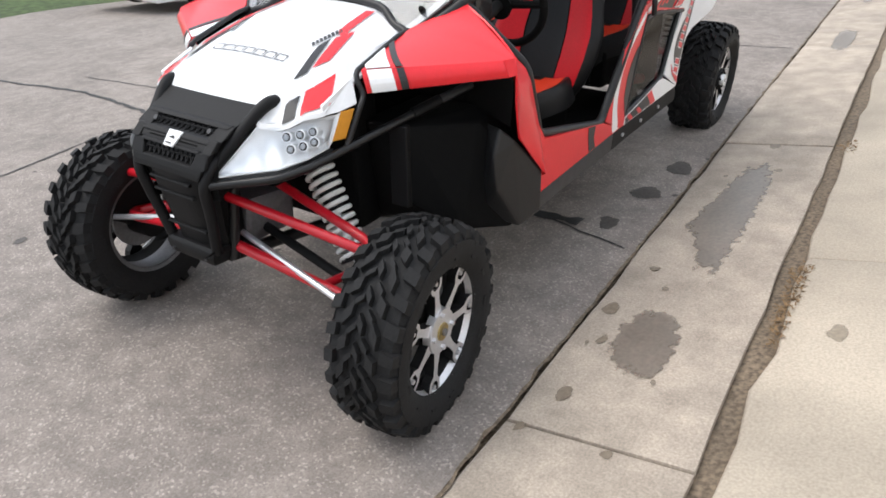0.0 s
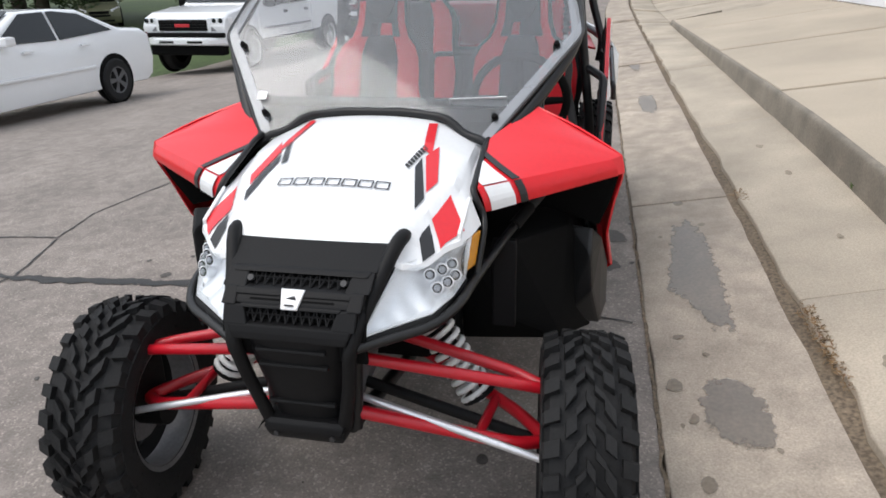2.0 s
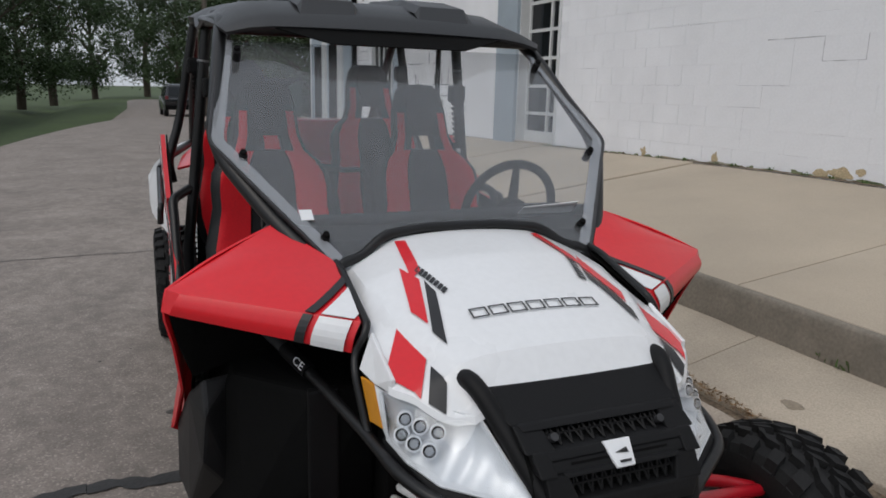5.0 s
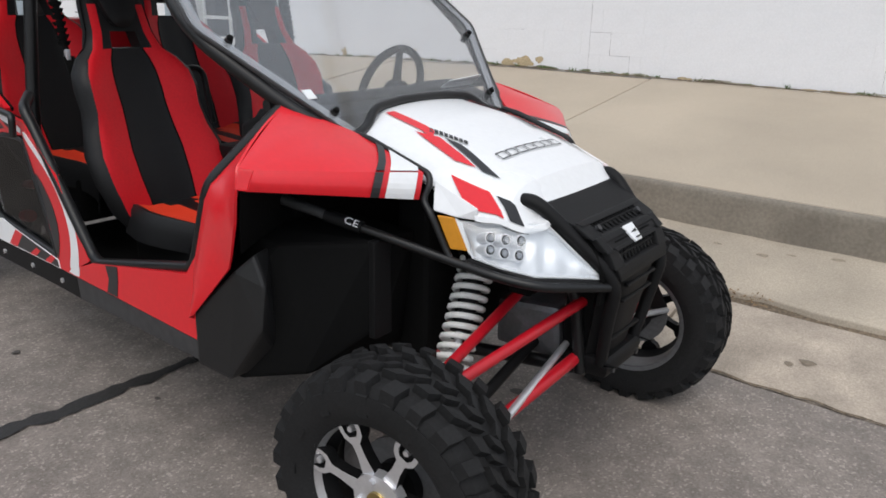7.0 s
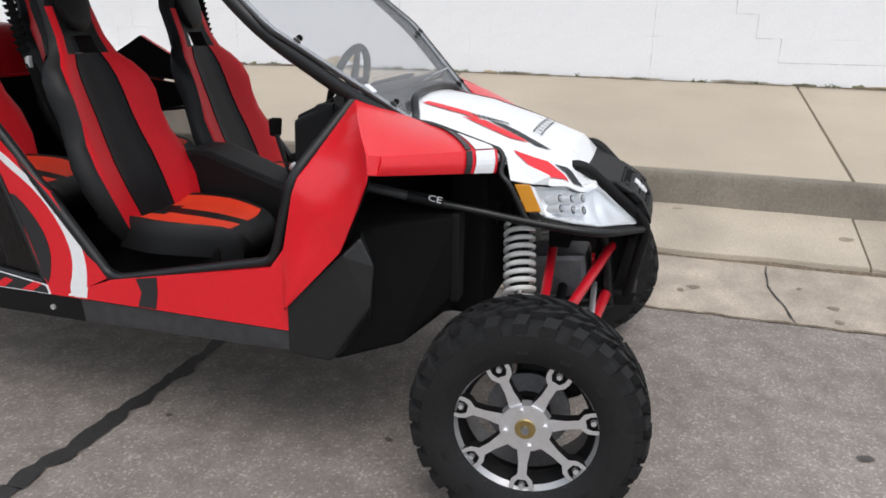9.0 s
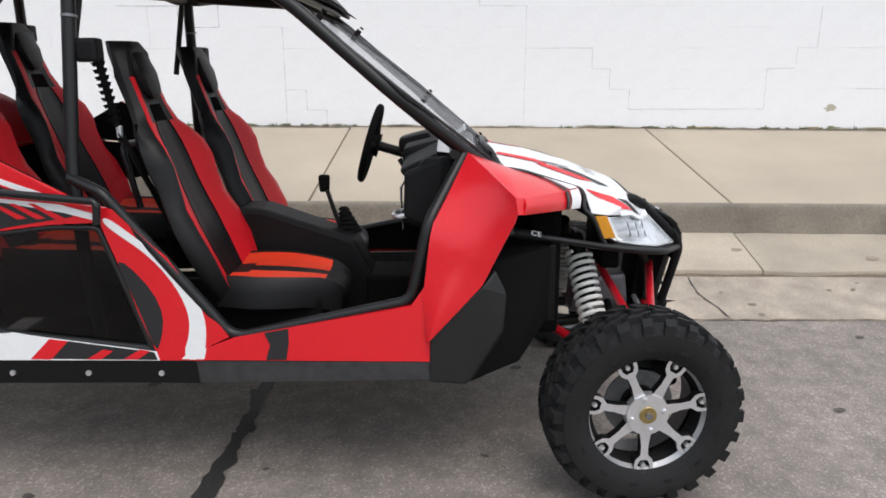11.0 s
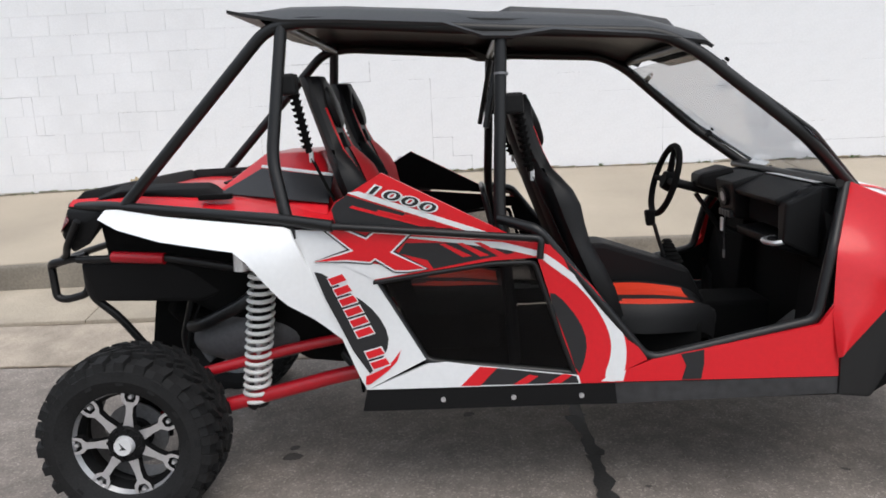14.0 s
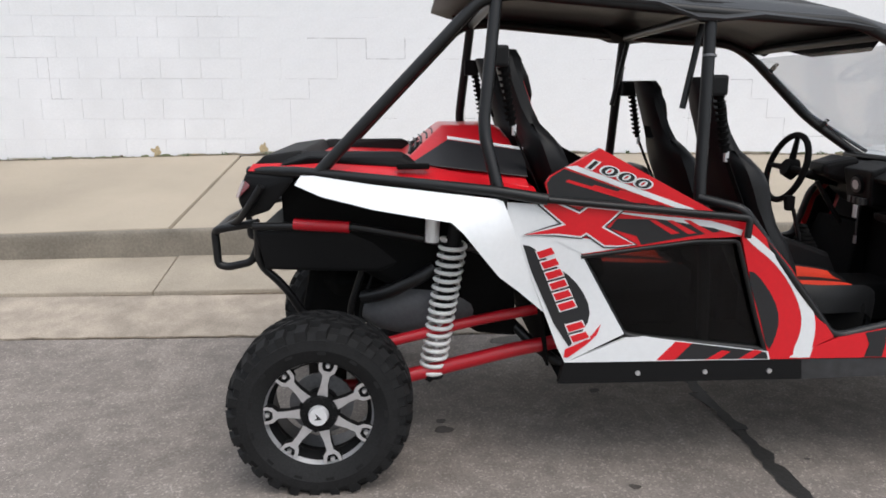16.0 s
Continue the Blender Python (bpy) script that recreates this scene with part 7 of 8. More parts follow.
def dumpster(x, y, z, rot):
    d = group_empty("dumpster", "dark green steel dumpster standing beside the building", "dumpster")
    part("body", hull_bm([(-0.95, -0.75, 0.12), (0.95, -0.75, 0.12), (-0.95, 0.75, 0.12), (0.95, 0.75, 0.12), (-1.0, -0.95, 1.25), (1.0, -0.95, 1.25), (-1.0, 0.85, 1.50), (1.0, 0.85, 1.50)], 0.03), M_DUMP, d)
    for s in (-1, 1):
        part("lid", hull_bm([(s * 0.02, -0.97, 1.27), (s * 1.0, -0.97, 1.27), (s * 0.02, 0.88, 1.53), (s * 1.0, 0.88, 1.53), (s * 0.02, -0.97, 1.31), (s * 1.0, -0.97, 1.31), (s * 0.02, 0.88, 1.57), (s * 1.0, 0.88, 1.57)], 0.01), M_RUBBER, d)
        part("lift_sleeve", bevel_box(min(s * 1.0, s * 1.12), max(s * 1.0, s * 1.12), -0.6, 0.6, 0.75, 0.93, 0.01), M_DUMP, d)
        part("skid_foot", bevel_box(min(s * 0.7, s * 0.85), max(s * 0.7, s * 0.85), -0.7, 0.7, 0.0, 0.13, 0.01), M_DUMP, d)
    for x0 in (-0.5, 0.0, 0.5):
        part("rib", hull_bm([(x0 - 0.04, -0.77, 0.15), (x0 + 0.04, -0.77, 0.15), (x0 - 0.04, -0.98, 1.22), (x0 + 0.04, -0.98, 1.22), (x0 - 0.04, -0.70, 0.15), (x0 + 0.04, -0.70, 0.15), (x0 - 0.04, -0.9, 1.22), (x0 + 0.04, -0.9, 1.22)], 0), M_DUMP, d)
    d.matrix_world = pose(x, y, z, 0, 0, rot)
dumpster(-22.9, 2.9, lane("c", "e")[2](-22.9, 2.9), 62)

# ======== parked vehicles ========
def car_wheel(parent, x, y, R, W, s, rim):
    h = new("wheel")
    h.parent = parent
    bm = bmesh.new()
    prof = [(R * 0.62, -W / 2), (R * 0.93, -W / 2), (R, -W * 0.36), (R, W * 0.36), (R * 0.93, W / 2), (R * 0.62, W / 2)]
    rows = [[(r * math.cos(2 * math.pi * k / 28), yy_, r * math.sin(2 * math.pi * k / 28)) for r, yy_ in prof] for k in range(29)]
    sm(part("tyre", loft_bm(rows), M_TYRE, h), 40)
    sm(part("rim", disc_bm((0, W * 0.30, 0), (0, 1, 0), R * 0.63, W * 0.25, 28, R * 0.57), M_RUBBER if rim is not M_STEEL else M_ALU, h))
    rows = [[(r * R * math.cos(2 * math.pi * k / 28), W * q, r * R * math.sin(2 * math.pi * k / 28)) for r, q in ((0.64, 0.44), (0.62, 0.50), (0.58, 0.49), (0.56, 0.40))] for k in range(29)]
    sm(part("rim_lip", loft_bm(rows), rim, h), 50)
    n = 8 if rim is M_STEEL else 5
    for k in range(n):
        a = 2 * math.pi * k / n
        if rim is M_STEEL:
            part("rim_hole", disc_bm((math.cos(a) * R * 0.42, W * 0.425, math.sin(a) * R * 0.42), (0, 1, 0), R * 0.075, 0.012, 12), M_RUBBER, h)
        else:
            part("spoke", hull_bm([(math.cos(a + d) * r * R, W * q, math.sin(a + d) * r * R) for d, r in ((0.6, 0.12), (-0.6, 0.12), (0.22, 0.57), (-0.22, 0.57)) for q in (0.45, 0.36)], 0), rim, h)
    sm(part("hub_cap", disc_bm((0, W * 0.44, 0), (0, 1, 0), R * 0.17, W * 0.16, 16, R * 0.12), rim, h))
    h.matrix_world = parent.matrix_world @ pose(x, y, R, 0, 0, 0 if s > 0 else 180)
    return h

def shell(prof, half, tumble, zt, seg=1):
    """A car body from its side outline (x, z), narrowing above zt."""
    rows = []
    for k, t in enumerate((-1, -0.94, -0.55, 0, 0.55, 0.94, 1)):
        row = []
        for x, z in prof:
            w = half - tumble * max(0, z - zt)
            zz = z - (0.03 if abs(t) == 1 else 0) * (z > 0.3)
            row.append((x, t * w, zz))
        rows.append(row)
    bm = loft_bm(rows, 0, True)
    for i in (0, -1):
        pass
    f0 = bm.verts[:]
    n = len(prof)
    bm.verts.ensure_lookup_table()
    bm.faces.new([bm.verts[i] for i in range(n)])
    bm.faces.new([bm.verts[6 * n + i] for i in range(n)][::-1])
    bmesh.ops.recalc_face_normals(bm, faces=bm.faces)
    bmesh.ops.dissolve_limit(bm, angle_limit=0.03, verts=bm.verts, edges=bm.edges)
    es = [e for e in bm.edges if len(e.link_faces) == 2 and e.calc_face_angle(0) > 0.25]
    bmesh.ops.bevel(bm, geom=es, offset=0.07, segments=3, affect="EDGES", profile=0.5, clamp_overlap=True)
    return bm

def side_glass(parent, pts, half, tumble, zt, name="side_window"):
    for s in (-1, 1):
        part(name, slab_bm([(x, s * (half - tumble * max(0, z - zt) + 0.004), z) for x, z in pts], 0.008, 0), M_GLASS, parent)

def arch_discs(parent, xs_, half, R):
    for x in xs_:
        for s in (-1, 1):
            part("wheel_arch", disc_bm((x, s * (half - 0.019), R * 1.05), (0, 1, 0), R * 1.18, 0.05, 28), M_RUBBER, parent)

def sedan(m, paint, label, cat="car"):
    c = group_empty("sedan", label, cat)
    c.matrix_world = m
    prof = [(-2.35, 0.35), (-2.42, 0.60), (-2.38, 0.98), (-2.25, 1.06), (-1.75, 1.10), (-1.05, 1.40), (-0.55, 1.43), (0.10, 1.42), (0.98, 1.02), (1.85, 0.90), (2.26, 0.76), (2.36, 0.50), (2.28, 0.20), (-2.2, 0.24)]
    b = part("body", shell(prof, 0.90, 0.42, 0.95), paint, c)
    sm(b, 40)
    side_glass(c, [(-1.55, 1.08), (-1.0, 1.34), (-0.55, 1.40), (-0.42, 1.40), (-0.42, 1.02)], 0.90, 0.42, 0.95)
    side_glass(c, [(-0.36, 1.02), (-0.36, 1.40), (0.08, 1.39), (0.72, 1.03)], 0.90, 0.42, 0.95)
    part("rear_window", slab_bm([(-1.72, -0.72, 1.118), (-1.72, 0.72, 1.118), (-1.10, 0.62, 1.385), (-1.10, -0.62, 1.385)], 0.01, 0), M_GLASS, c)
    part("windscreen", slab_bm([(0.90, -0.74, 1.055), (0.90, 0.74, 1.055), (0.16, 0.62, 1.43), (0.16, -0.62, 1.43)], 0.01, 0), M_GLASS, c)
    arch_discs(c, (-1.42, 1.42), 0.90, 0.33)
    for s in (-1, 1):
        part("mirror", bevel_box(0.55, 0.72, min(s * 0.90, s * 1.06), max(s * 0.90, s * 1.06), 1.02, 1.14, 0.03), paint, c)
        part("tail_lamp", bevel_box(-2.43, -2.28, min(s * 0.55, s * 0.86), max(s * 0.55, s * 0.86), 0.80, 0.98, 0.02), M_TAIL, c)
        for x in (-0.95, 0.15):
            part("door_handle", bevel_box(x, x + 0.18, min(s * 0.89, s * 0.925), max(s * 0.89, s * 0.925), 0.90, 0.93, 0.008), paint, c)
        part("door_moulding", bevel_box(-1.0, 1.0, min(s * 0.885, s * 0.912), max(s * 0.885, s * 0.912), 0.56, 0.60, 0.006), paint, c)
        for x in (-1.42, 1.42):
            car_wheel(c, x, s * 0.83, 0.33, 0.21, s, M_COVER)
    for z0, z1, w in ((0.62, 0.74, 0.42), (0.50, 0.58, 0.46), (0.27, 0.36, 0.60)):
        g = part("grille", bevel_box(2.27, 2.385 - 0.15 * abs(z0 - 0.5), -w, w, z0, z1, 0.015), M_RUBBER, c)
        part("grille_bar", bevel_box(2.30, 2.395 - 0.15 * abs(z0 - 0.5), -w, w, z0 + 0.04, z0 + 0.052, 0.004), M_GREY, g)
    for s in (-1, 1):
        part("headlamp", hull_bm([(2.30, s * 0.50, 0.70), (2.24, s * 0.50, 0.80), (2.26, s * 0.86, 0.70), (1.92, s * 0.905, 0.86), (1.95, s * 0.80, 0.89), (2.22, s * 0.88, 0.66)], 0.01), M_CHROME, c)
    part("bumper", bevel_box(-2.45, -2.2, -0.84, 0.84, 0.36, 0.62, 0.05), paint, c)
    return c

def pickup(m, label, paint):
    c = group_empty("pickup_truck", label, "pickup truck")
    c.matrix_world = m
    sm(part("cab", shell([(-1.42, 0.64), (-1.42, 1.28), (-1.22, 1.80), (-1.06, 1.88), (-0.3, 1.90), (0.22, 1.88), (0.40, 1.82), (1.04, 1.36), (1.12, 1.28), (1.12, 0.64)], 0.97, 0.26, 1.20), paint, c), 40)
    sm(part("bonnet", shell([(1.06, 0.66), (1.06, 1.33), (1.6, 1.31), (2.25, 1.23), (2.44, 1.14), (2.50, 0.98), (2.46, 0.70)], 0.965, 0.3, 1.08), paint, c), 40)
    sm(part("bed", shell([(-3.40, 0.66), (-3.42, 1.29), (-3.36, 1.33), (-1.48, 1.33), (-1.45, 1.30), (-1.45, 0.66)], 0.98, 0.05, 1.1), paint, c), 40)
    part("bed_well", bevel_box(-3.30, -1.50, -0.85, 0.85, 1.29, 1.317, 0.005), M_RUBBER, c)
    side_glass(c, [(-1.22, 1.30), (-1.08, 1.70), (-0.98, 1.75), (-0.32, 1.77), (-0.32, 1.28)], 0.97, 0.26, 1.20)
    side_glass(c, [(-0.22, 1.28), (-0.22, 1.77), (0.20, 1.76), (0.32, 1.72), (0.86, 1.34), (0.86, 1.28)], 0.97, 0.26, 1.20)
    part("windscreen", slab_bm([(1.06, -0.86, 1.395), (1.06, 0.86, 1.395), (0.47, 0.76, 1.778), (0.47, -0.76, 1.778)], 0.01, 0), M_GLASS, c)
    gr = part("grille", bevel_box(2.46, 2.52, -0.56, 0.56, 0.88, 1.10, 0.02), M_RUBBER, c)
    part("grille_surround", bevel_box(2.44, 2.50, -0.62, 0.62, 0.84, 1.14, 0.03), M_CHROME, c)
    for k in range(4):
        part("grille_bar", bevel_box(2.515, 2.53, -0.54, 0.54, 0.900 + 0.055 * k, 0.897 + 0.055 * k, 0.004), M_GREY, gr)
    part("badge", bevel_box(2.525, 2.54, -0.17, 0.17, 0.955, 1.02, 0.008), M_SIGNR, gr)
    fb = part("front_bumper", hull_bm([(2.66, y, z) for y in (-0.62, 0.62) for z in (0.62, 0.76)] + [(2.48, y, z) for y in (-0.99, 0.99) for z in (0.62, 0.76)] + [(2.36, y, z) for y in (-0.99, 0.99) for z in (0.58, 0.78)], 0.03), M_CHROME, c)
    for s in (-1, 1):
        a, b = sorted((s * 0.16, s * 0.50))
        part("bumper_slot", bevel_box(2.62, 2.668, a, b, 0.655, 0.70, 0.01), M_RUBBER, fb)
    part("bumper_pad", bevel_box(2.38, 2.60, -0.94, 0.94, 0.76, 0.85, 0.03), M_RUBBER, c)
    part("lower_valance", bevel_box(2.26, 2.50, -0.86, 0.86, 0.40, 0.64, 0.06), M_RUBBER, c)
    part("inner_wheel_housing", bevel_box(1.0, 2.3, -0.72, 0.72, 0.5, 1.0, 0.05), M_RUBBER, c)
    part("chassis", bevel_box(-3.3, 2.3, -0.45, 0.45, 0.48, 0.66, 0.04), M_RUBBER, c)
    for s in (-1, 1):
        a, b = sorted((s * 0.66, s * 0.95))
        hl = part("headlamp", hull_bm([(2.50, s * 0.64, z) for z in (1.02, 1.15)] + [(2.47, s * 0.90, z) for z in (1.00, 1.14)] + [(2.22, s * 0.975, z) for z in (1.02, 1.13)] + [(2.3, s * 0.66, 1.05)], 0.01), M_CHROME, c)
        for q in (0.72, 0.86):
            part("lamp_bulb", disc_bm((2.488, s * q, 1.08), (1, s * 0.15, 0), 0.050, 0.03, 16, 0.04), M_GLASS, hl)
        part("indicator", hull_bm([(2.50, s * 0.64, z) for z in (0.88, 0.97)] + [(2.47, s * 0.90, z) for z in (0.88, 0.96)] + [(2.25, s * 0.975, z) for z in (0.89, 0.96)] + [(2.3, s * 0.66, 0.92)], 0.01), M_ALU, c)
        a, b = sorted((s * 0.98, s * 1.20))
        part("mirror", bevel_box(0.72, 0.84, a, b, 1.26, 1.46, 0.03), M_RUBBER, c)
        a, b = sorted((s * 0.975, s * 1.005))
        for x in (-1.15, -0.12):
            part("door_handle", bevel_box(x, x + 0.16, a, b, 1.10, 1.16, 0.01), M_RUBBER, c)
        part("side_moulding", bevel_box(-1.3, 1.05, a, b, 0.80, 0.85, 0.008), M_ALU, c)
        a, b = sorted((s * 0.70, s * 0.96))
        part("tail_lamp", bevel_box(-3.45, -3.38, a, b, 1.0, 1.3, 0.02), M_TAIL, c)
        for x in (-2.30, 1.62):
            car_wheel(c, x, s * 0.90, 0.43, 0.30, s, M_STEEL)
    arch_discs(c, (-2.30, 1.62), 0.985, 0.42)
    return c

def suv(m):
    c = group_empty("sport_utility_car", "black sport utility car parked far down the street", "car")
    c.matrix_world = m
    sm(part("body", shell([(-2.2, 0.40), (-2.25, 0.95), (-2.10, 1.05), (-1.95, 1.66), (-1.75, 1.74), (0.2, 1.74), (0.85, 1.14), (1.95, 1.05), (2.2, 0.9), (2.2, 0.4)], 0.90, 0.22, 1.0), M_CARD, c), 40)
    part("rear_window", slab_bm([(-2.13, -0.72, 1.12), (-2.13, 0.72, 1.12), (-2.0, 0.66, 1.58), (-2.0, -0.66, 1.58)], 0.02, 0), M_GLASS, c)
    side_glass(c, [(-1.9, 1.12), (-1.8, 1.58), (0.1, 1.58), (0.6, 1.12)], 0.90, 0.22, 1.0)
    part("plate_blank", bevel_box(-2.30, -2.26, -0.2, 0.2, 0.82, 0.93, 0.01), M_FRAMEW, c)
    part("rear_bumper", bevel_box(-2.34, -2.1, -0.88, 0.88, 0.40, 0.62, 0.04), M_RUBBER, c)
    for s in (-1, 1):
        a, b = sorted((s * 0.72, s * 0.88))
        part("tail_lamp", bevel_box(-2.27, -2.16, a, b, 0.92, 1.12, 0.02), M_TAIL, c)
        tube("roof_rail", [(-1.7, s * 0.68, 1.78), (0.0, s * 0.68, 1.78)], 0.02, M_GREY, c)
        for x in (-1.35, 1.35):
            car_wheel(c, x, s * 0.80, 0.36, 0.22, s, M_ALU)
    return c

sedan(pose(-7.0, -7.72, zroad(-7.0, -6.95), 0, -1.5, -2.0), M_CARW, "white four-door sedan parked across the street")
pk = pickup(pose(-15.84, -8.22, zroad(-15.84, -7.3), 0, -1.1, -3.7), "white lifted crew-cab pickup truck parked across the street", M_CARW)
pk.scale = (1.09, 1.09, 1.09)
pickup(pose(-27.7, -9.2, zroad(-27.7, -8.6), 0, -0.5, -3.0), "maroon pickup truck parked behind the white one", M_CARR)
suv(pose(-42.0, 1.05, zroad(-42, 0.4), 0, 0, 183))
sedan(pose(-30.0, -23.0, zland(-30, -23), 0, 0, 35), M_CARG, "old gold sedan parked on the grass")

# ======== houses, trees, poles ========
def house(name, x, y, z, lx, ly, h, rh, rot, label):
    hs = group_empty(name, label, "house")
    part("wall", box(-lx / 2, lx / 2, -ly / 2, ly / 2, 0, h), M_SIDING, hs)
    part("roof", hull_bm([(-lx / 2 - 0.4, -ly / 2 - 0.5, h), (lx / 2 + 0.4, -ly / 2 - 0.5, h), (-lx / 2 - 0.4, ly / 2 + 0.5, h), (lx / 2 + 0.4, ly / 2 + 0.5, h), (-lx / 2 - 0.4, 0, h + rh), (lx / 2 + 0.4, 0, h + rh)], 0), M_ROOF, hs)
    for k in range(3):
        px = -lx / 2 + lx * (k + 0.6) / 3.2
        for s in (-1, 1):
            wd = part("window", box(px, px + 0.9, min(s * ly / 2, s * (ly / 2 + 0.05)), max(s * ly / 2, s * (ly / 2 + 0.05)), 0.9, 2.0), M_FRAMEW, hs)
            part("pane", box(px + 0.07, px + 0.83, min(s * ly / 2, s * (ly / 2 + 0.06)), max(s * ly / 2, s * (ly / 2 + 0.06)), 0.97, 1.93), M_GLASS, wd)
    hs.matrix_world = pose(x, y, z, 0, 0, rot)
    return hs
house("house", -76, -56, zland(-76, -56), 17, 9, 2.5, 3.0, 75, "low pale house with a brown shingle roof under trees")
house("shed", -70, -27, zland(-70, -27), 7, 5, 2.9, 1.9, 75, "small grey shed behind the parked truck")

def tree(seed, h, spread):
    rnd = random.Random(seed)
    t = group_empty("tree", "leafy dark green broadleaf tree beside the street", "tree", "street trees")
    bm = tube_bm([(0, 0, -0.3), (0.1, 0.05, h * 0.25), (0.0, 0.15, h * 0.5), (0.1, 0.1, h * 0.8)], [0.32, 0.07], 10, 0.4)
    for k in range(9):
        a, z0 = rnd.uniform(0, 6.3), h * rnd.uniform(0.22, 0.6)
        r = spread * rnd.uniform(0.45, 0.8)
        tube_bm([(0.05, 0.08, z0), (r * 0.5 * math.cos(a), r * 0.5 * math.sin(a), z0 + h * 0.12), (r * math.cos(a), r * math.sin(a), z0 + h * 0.22)], [0.12, 0.03], 7, 0.3, bm)
    sm(part("trunk", bm, M_BARK, t), 60)
    vs, fs = [], []
    balls = []
    for k in range(44):
        a, q = rnd.uniform(0, 6.3), rnd.random()
        z = h * (0.16 + 0.82 * q)
        r = spread * (1 - (2 * q - 0.85) ** 2 * 0.55) * rnd.uniform(0.25, 1.0)
        balls.append((Vector((r * math.cos(a), r * math.sin(a), z)), spread * rnd.uniform(0.20, 0.36)))
    for c, r in balls:
        for _ in range(420):
            d = Vector((rnd.gauss(0, 1), rnd.gauss(0, 1), rnd.gauss(0, 0.8))).normalized()
            p = c + d * r * rnd.uniform(0.55, 1.08)
            s = rnd.uniform(0.07, 0.17)
            u = Vector((rnd.uniform(-1, 1), rnd.uniform(-1, 1), rnd.uniform(-0.6, 0.6))).normalized() * s
            v = u.cross(Vector((rnd.uniform(-1, 1), rnd.uniform(-1, 1), 1))).normalized() * s * 0.5
            b = len(vs)
            vs += [tuple(p - u), tuple(p - v * 0.9), tuple(p + u), tuple(p + v)]
            fs.append((b, b + 1, b + 2, b + 3))
    me = bpy.data.meshes.new("crown")
    me.from_pydata(vs, [], fs)
    me.materials.append(M_FOL)
    cr = new("crown", me)
    cr.parent = t
    return t
T1, T2 = tree(1, 10, 4.2), tree(2, 12, 4.6)
T1.matrix_world, T2.matrix_world = pose(-27, -15, -0.8), pose(-31, -24, -0.8, 0, 0, 40)
rnd = random.Random(77)
for k, (x, y, s) in enumerate(((-24, -21, 0.9), (-36, -14, 1.1), (-38, -20, 1.2), (-34, -31, 1.2), (-44, -13, 1.0), (-50, -22, 1.3), (-52, -13, 1.1), (-62, -12, 1.2), (-74, -11, 1.3), (-90, -10, 1.4), (-42, -40, 1.4), (-26, -32, 1.1), (-39, 8, 0.9), (-46, 10, 1.1), (-55, 8.5, 1.2), (-66, 8, 1.2), (-80, 8, 1.3), (-110, 4, 1.5), (-130, -8, 1.6), (-125, 8, 1.6), (-33, 14, 1.2), (-41, 17, 1.3), (-20, -30, 1.1), (-16, -36, 1.2), (-60, -28, 1.4), (-150, 0, 2.0))):
    o = copy_thing((T1, T2)[k % 2], pose(x, y, -0.7, 0, 0, rnd.uniform(0, 360)) @ Matrix.Diagonal((s, s, s * rnd.uniform(0.9, 1.15), 1)))
    o.scale = (s, s, s * rnd.uniform(0.9, 1.15))
for x, y in ((-40, 2.4), (-66, 4.2)):
    p = group_empty("utility_pole", "weathered wooden utility pole with a cross arm", "utility pole", "poles along the street")
    sm(part("pole", tube_bm([(0, 0, -0.5), (0.45, 0.1, 9)], [0.15, 0.10], 12, 0), M_POLE, p))
    part("cross_arm", box(0.35, 0.47, -1.1, 1.3, 8.2, 8.35), M_POLE, p)
    p.matrix_world = pose(x, y, 0.3)
def sign(x, y, z, octagon, material, label):
    s = group_empty("street_sign", label, "street sign")
    part("post", tube_bm([(0, 0, -0.3), (0, 0, 2.4)], 0.03, 8, 0), M_ALU, s)
    if octagon:
        part("plate", disc_bm((0.05, 0, 2.3), (1, 0, 0), 0.38, 0.02, 8), material, s)
    else:
        part("plate", bevel_box(0.03, 0.05, -0.23, 0.23, 1.95, 2.5, 0.005), material, s)
    s.matrix_world = pose(x, y, z)
sign(-40, 2.6, 0.0, False, M_FRAMEW, "small white rectangular parking sign on a post")
sign(-58, 2.4, -0.3, True, M_SIGNR, "red octagonal stop sign at the far corner")
bm = sheet(-70, -27, 2.2, 12, 30, 6, lambda x, y: 0.02 + zk(x), 0.03)
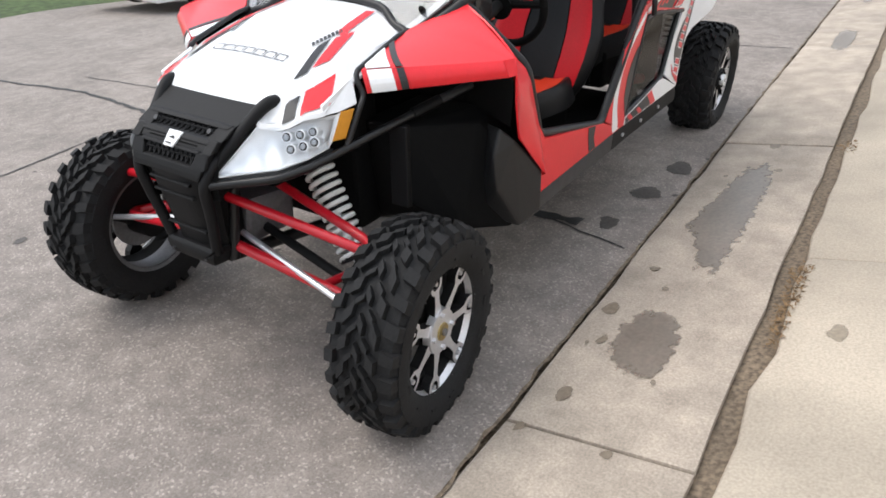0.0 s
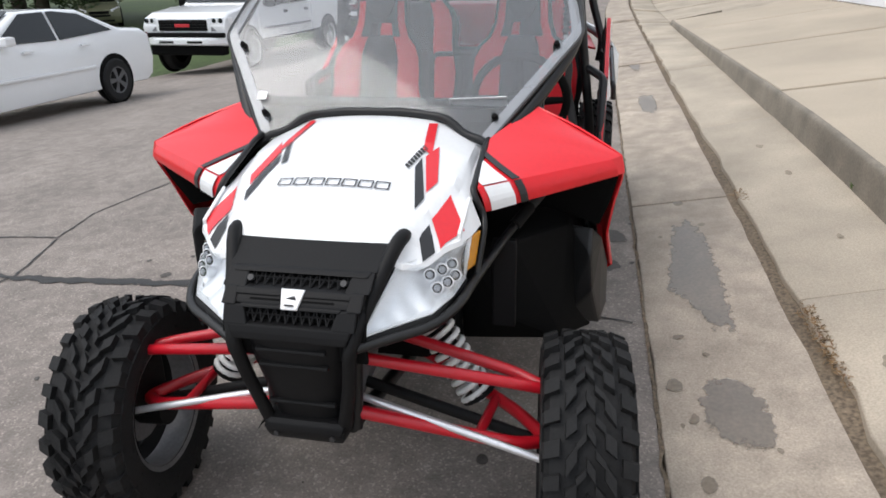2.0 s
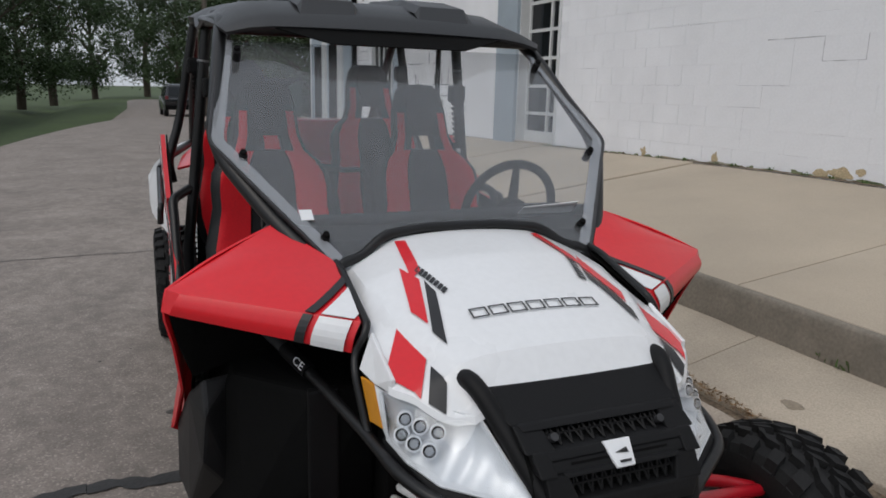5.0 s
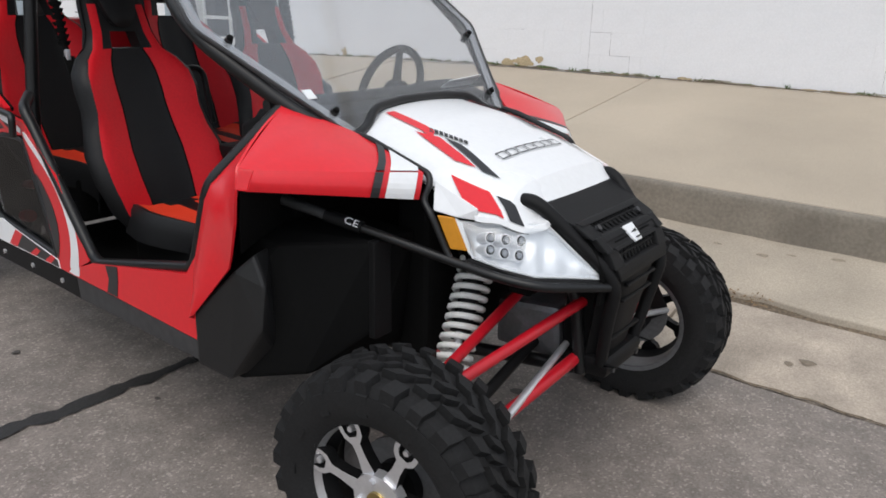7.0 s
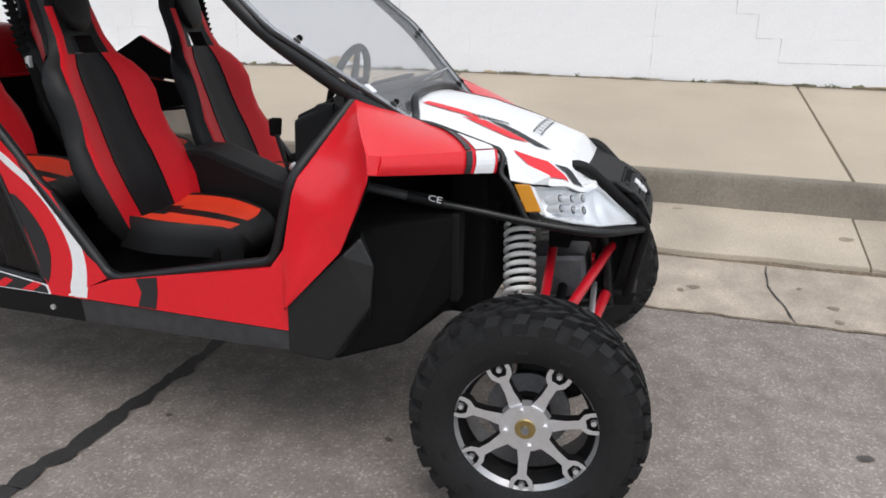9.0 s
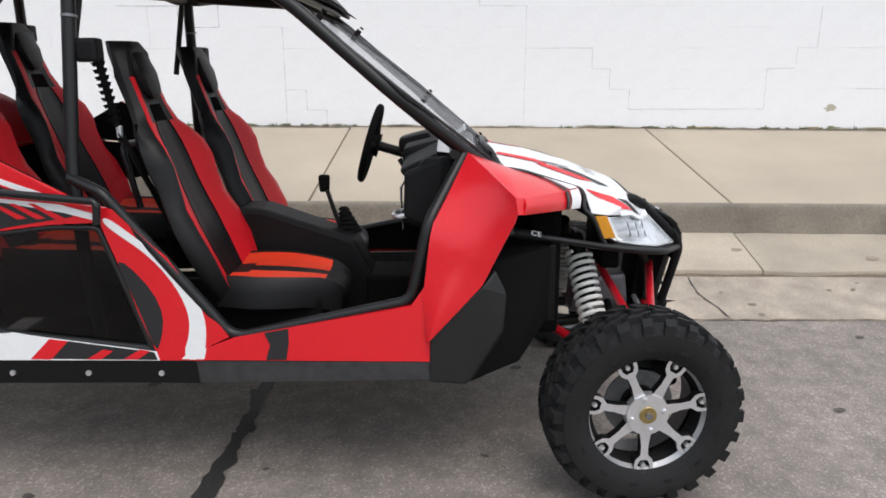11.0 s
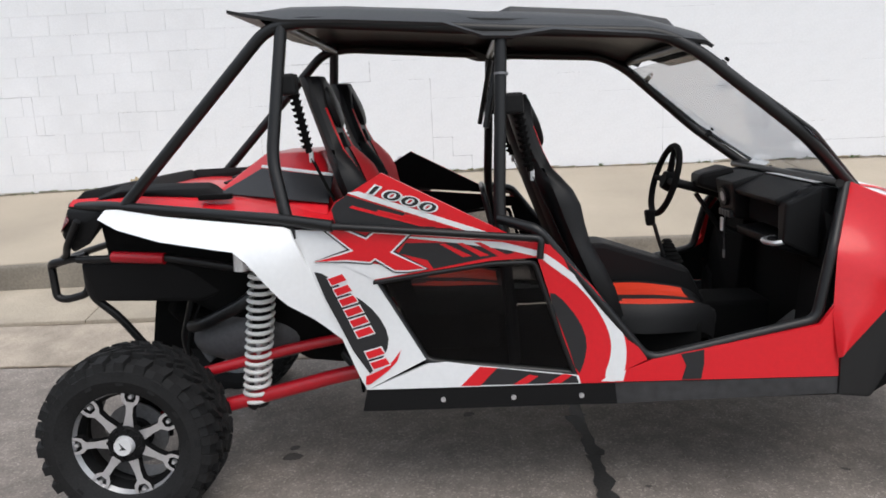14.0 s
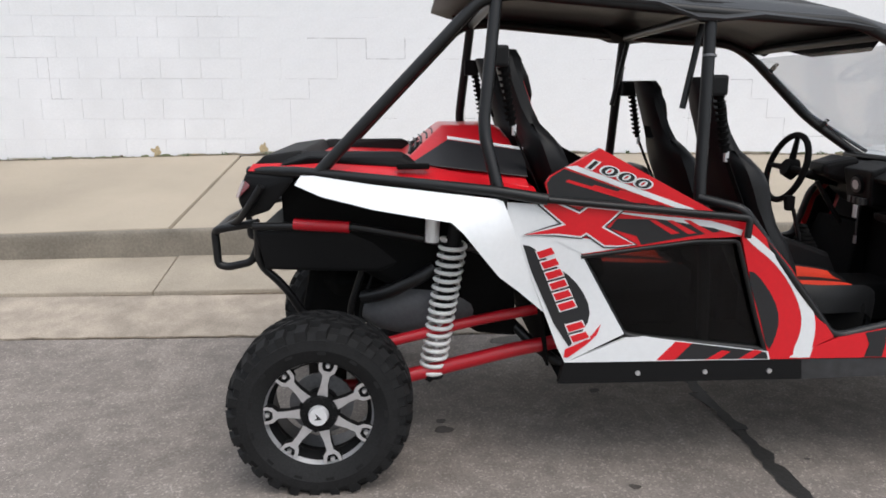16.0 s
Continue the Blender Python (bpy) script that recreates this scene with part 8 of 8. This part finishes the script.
tagged(part("lawn", bm, M_GRASS, smooth=True), kind="structure")


# ---- blocks: 0.4 m by 0.2 m, running bond, thick with paint ----
BL, BH = 0.405, 0.2035
def block_mesh(w, seed):
    r = random.Random(seed)
    bm = box(0.0, w, -0.004, 0.016, 0.0, BH - 0.0003)
    for v in bm.verts:
        if v.co.y < 0:
            v.co.y += r.uniform(-0.0012, 0.0012)
    fr = [e for e in bm.edges if all(v.co.y < 0.005 for v in e.verts)]
    bmesh.ops.bevel(bm, geom=fr, offset=0.0005, segments=1, affect="EDGES")
    me = bpy.data.meshes.new("block")
    bm.to_mesh(me)
    bm.free()
    me.materials.append(M_WALL)
    return me
BLOCKS = [block_mesh(BL - 0.0003, k) for k in range(6)]
rest = bmesh.new()
count = 0
for row in range(-2, 26):
    z = WZ - 0.02 + row * BH
    off = 0.5 * BL * (row % 2)
    k = 0
    x = DOOR1 + off
    while x < 22:
        if z + BH < wall_base(x):
            x += BL
            k += 1
            continue
        near = -4.9 < x < 4.2 and row < 12
        if near and count < 300:
            ob = new("block", BLOCKS[(k * 7 + row * 3) % 6])
            ob.parent = wall
            ob.matrix_world = pose(x, wall_y(x) + 0.012, z, 0, 0, math.degrees(math.atan(KM)))
            count += 1
        elif z < 5.9:
            m = pose(x, wall_y(x) + 0.012, z, 0, 0, math.degrees(math.atan(KM)))
            vs = [rest.verts.new(m @ Vector(p)) for p in ((0.001, -0.004, 0.001), (BL - 0.002, -0.004, 0.001), (BL - 0.002, -0.004, BH - 0.002), (0.001, -0.004, BH - 0.002), (0, 0.012, 0), (BL - 0.001, 0.012, 0), (BL - 0.001, 0.012, BH - 0.001), (0, 0.012, BH - 0.001))]
            for f in ((0, 1, 2, 3), (0, 4, 5, 1), (1, 5, 6, 2), (2, 6, 7, 3), (3, 7, 4, 0)):
                rest.faces.new([vs[i] for i in f])
        x += BL
        k += 1
bmesh.ops.recalc_face_normals(rest, faces=rest.faces)
tagged(part("blockwork", rest, M_WALL, wall), kind="stuff")
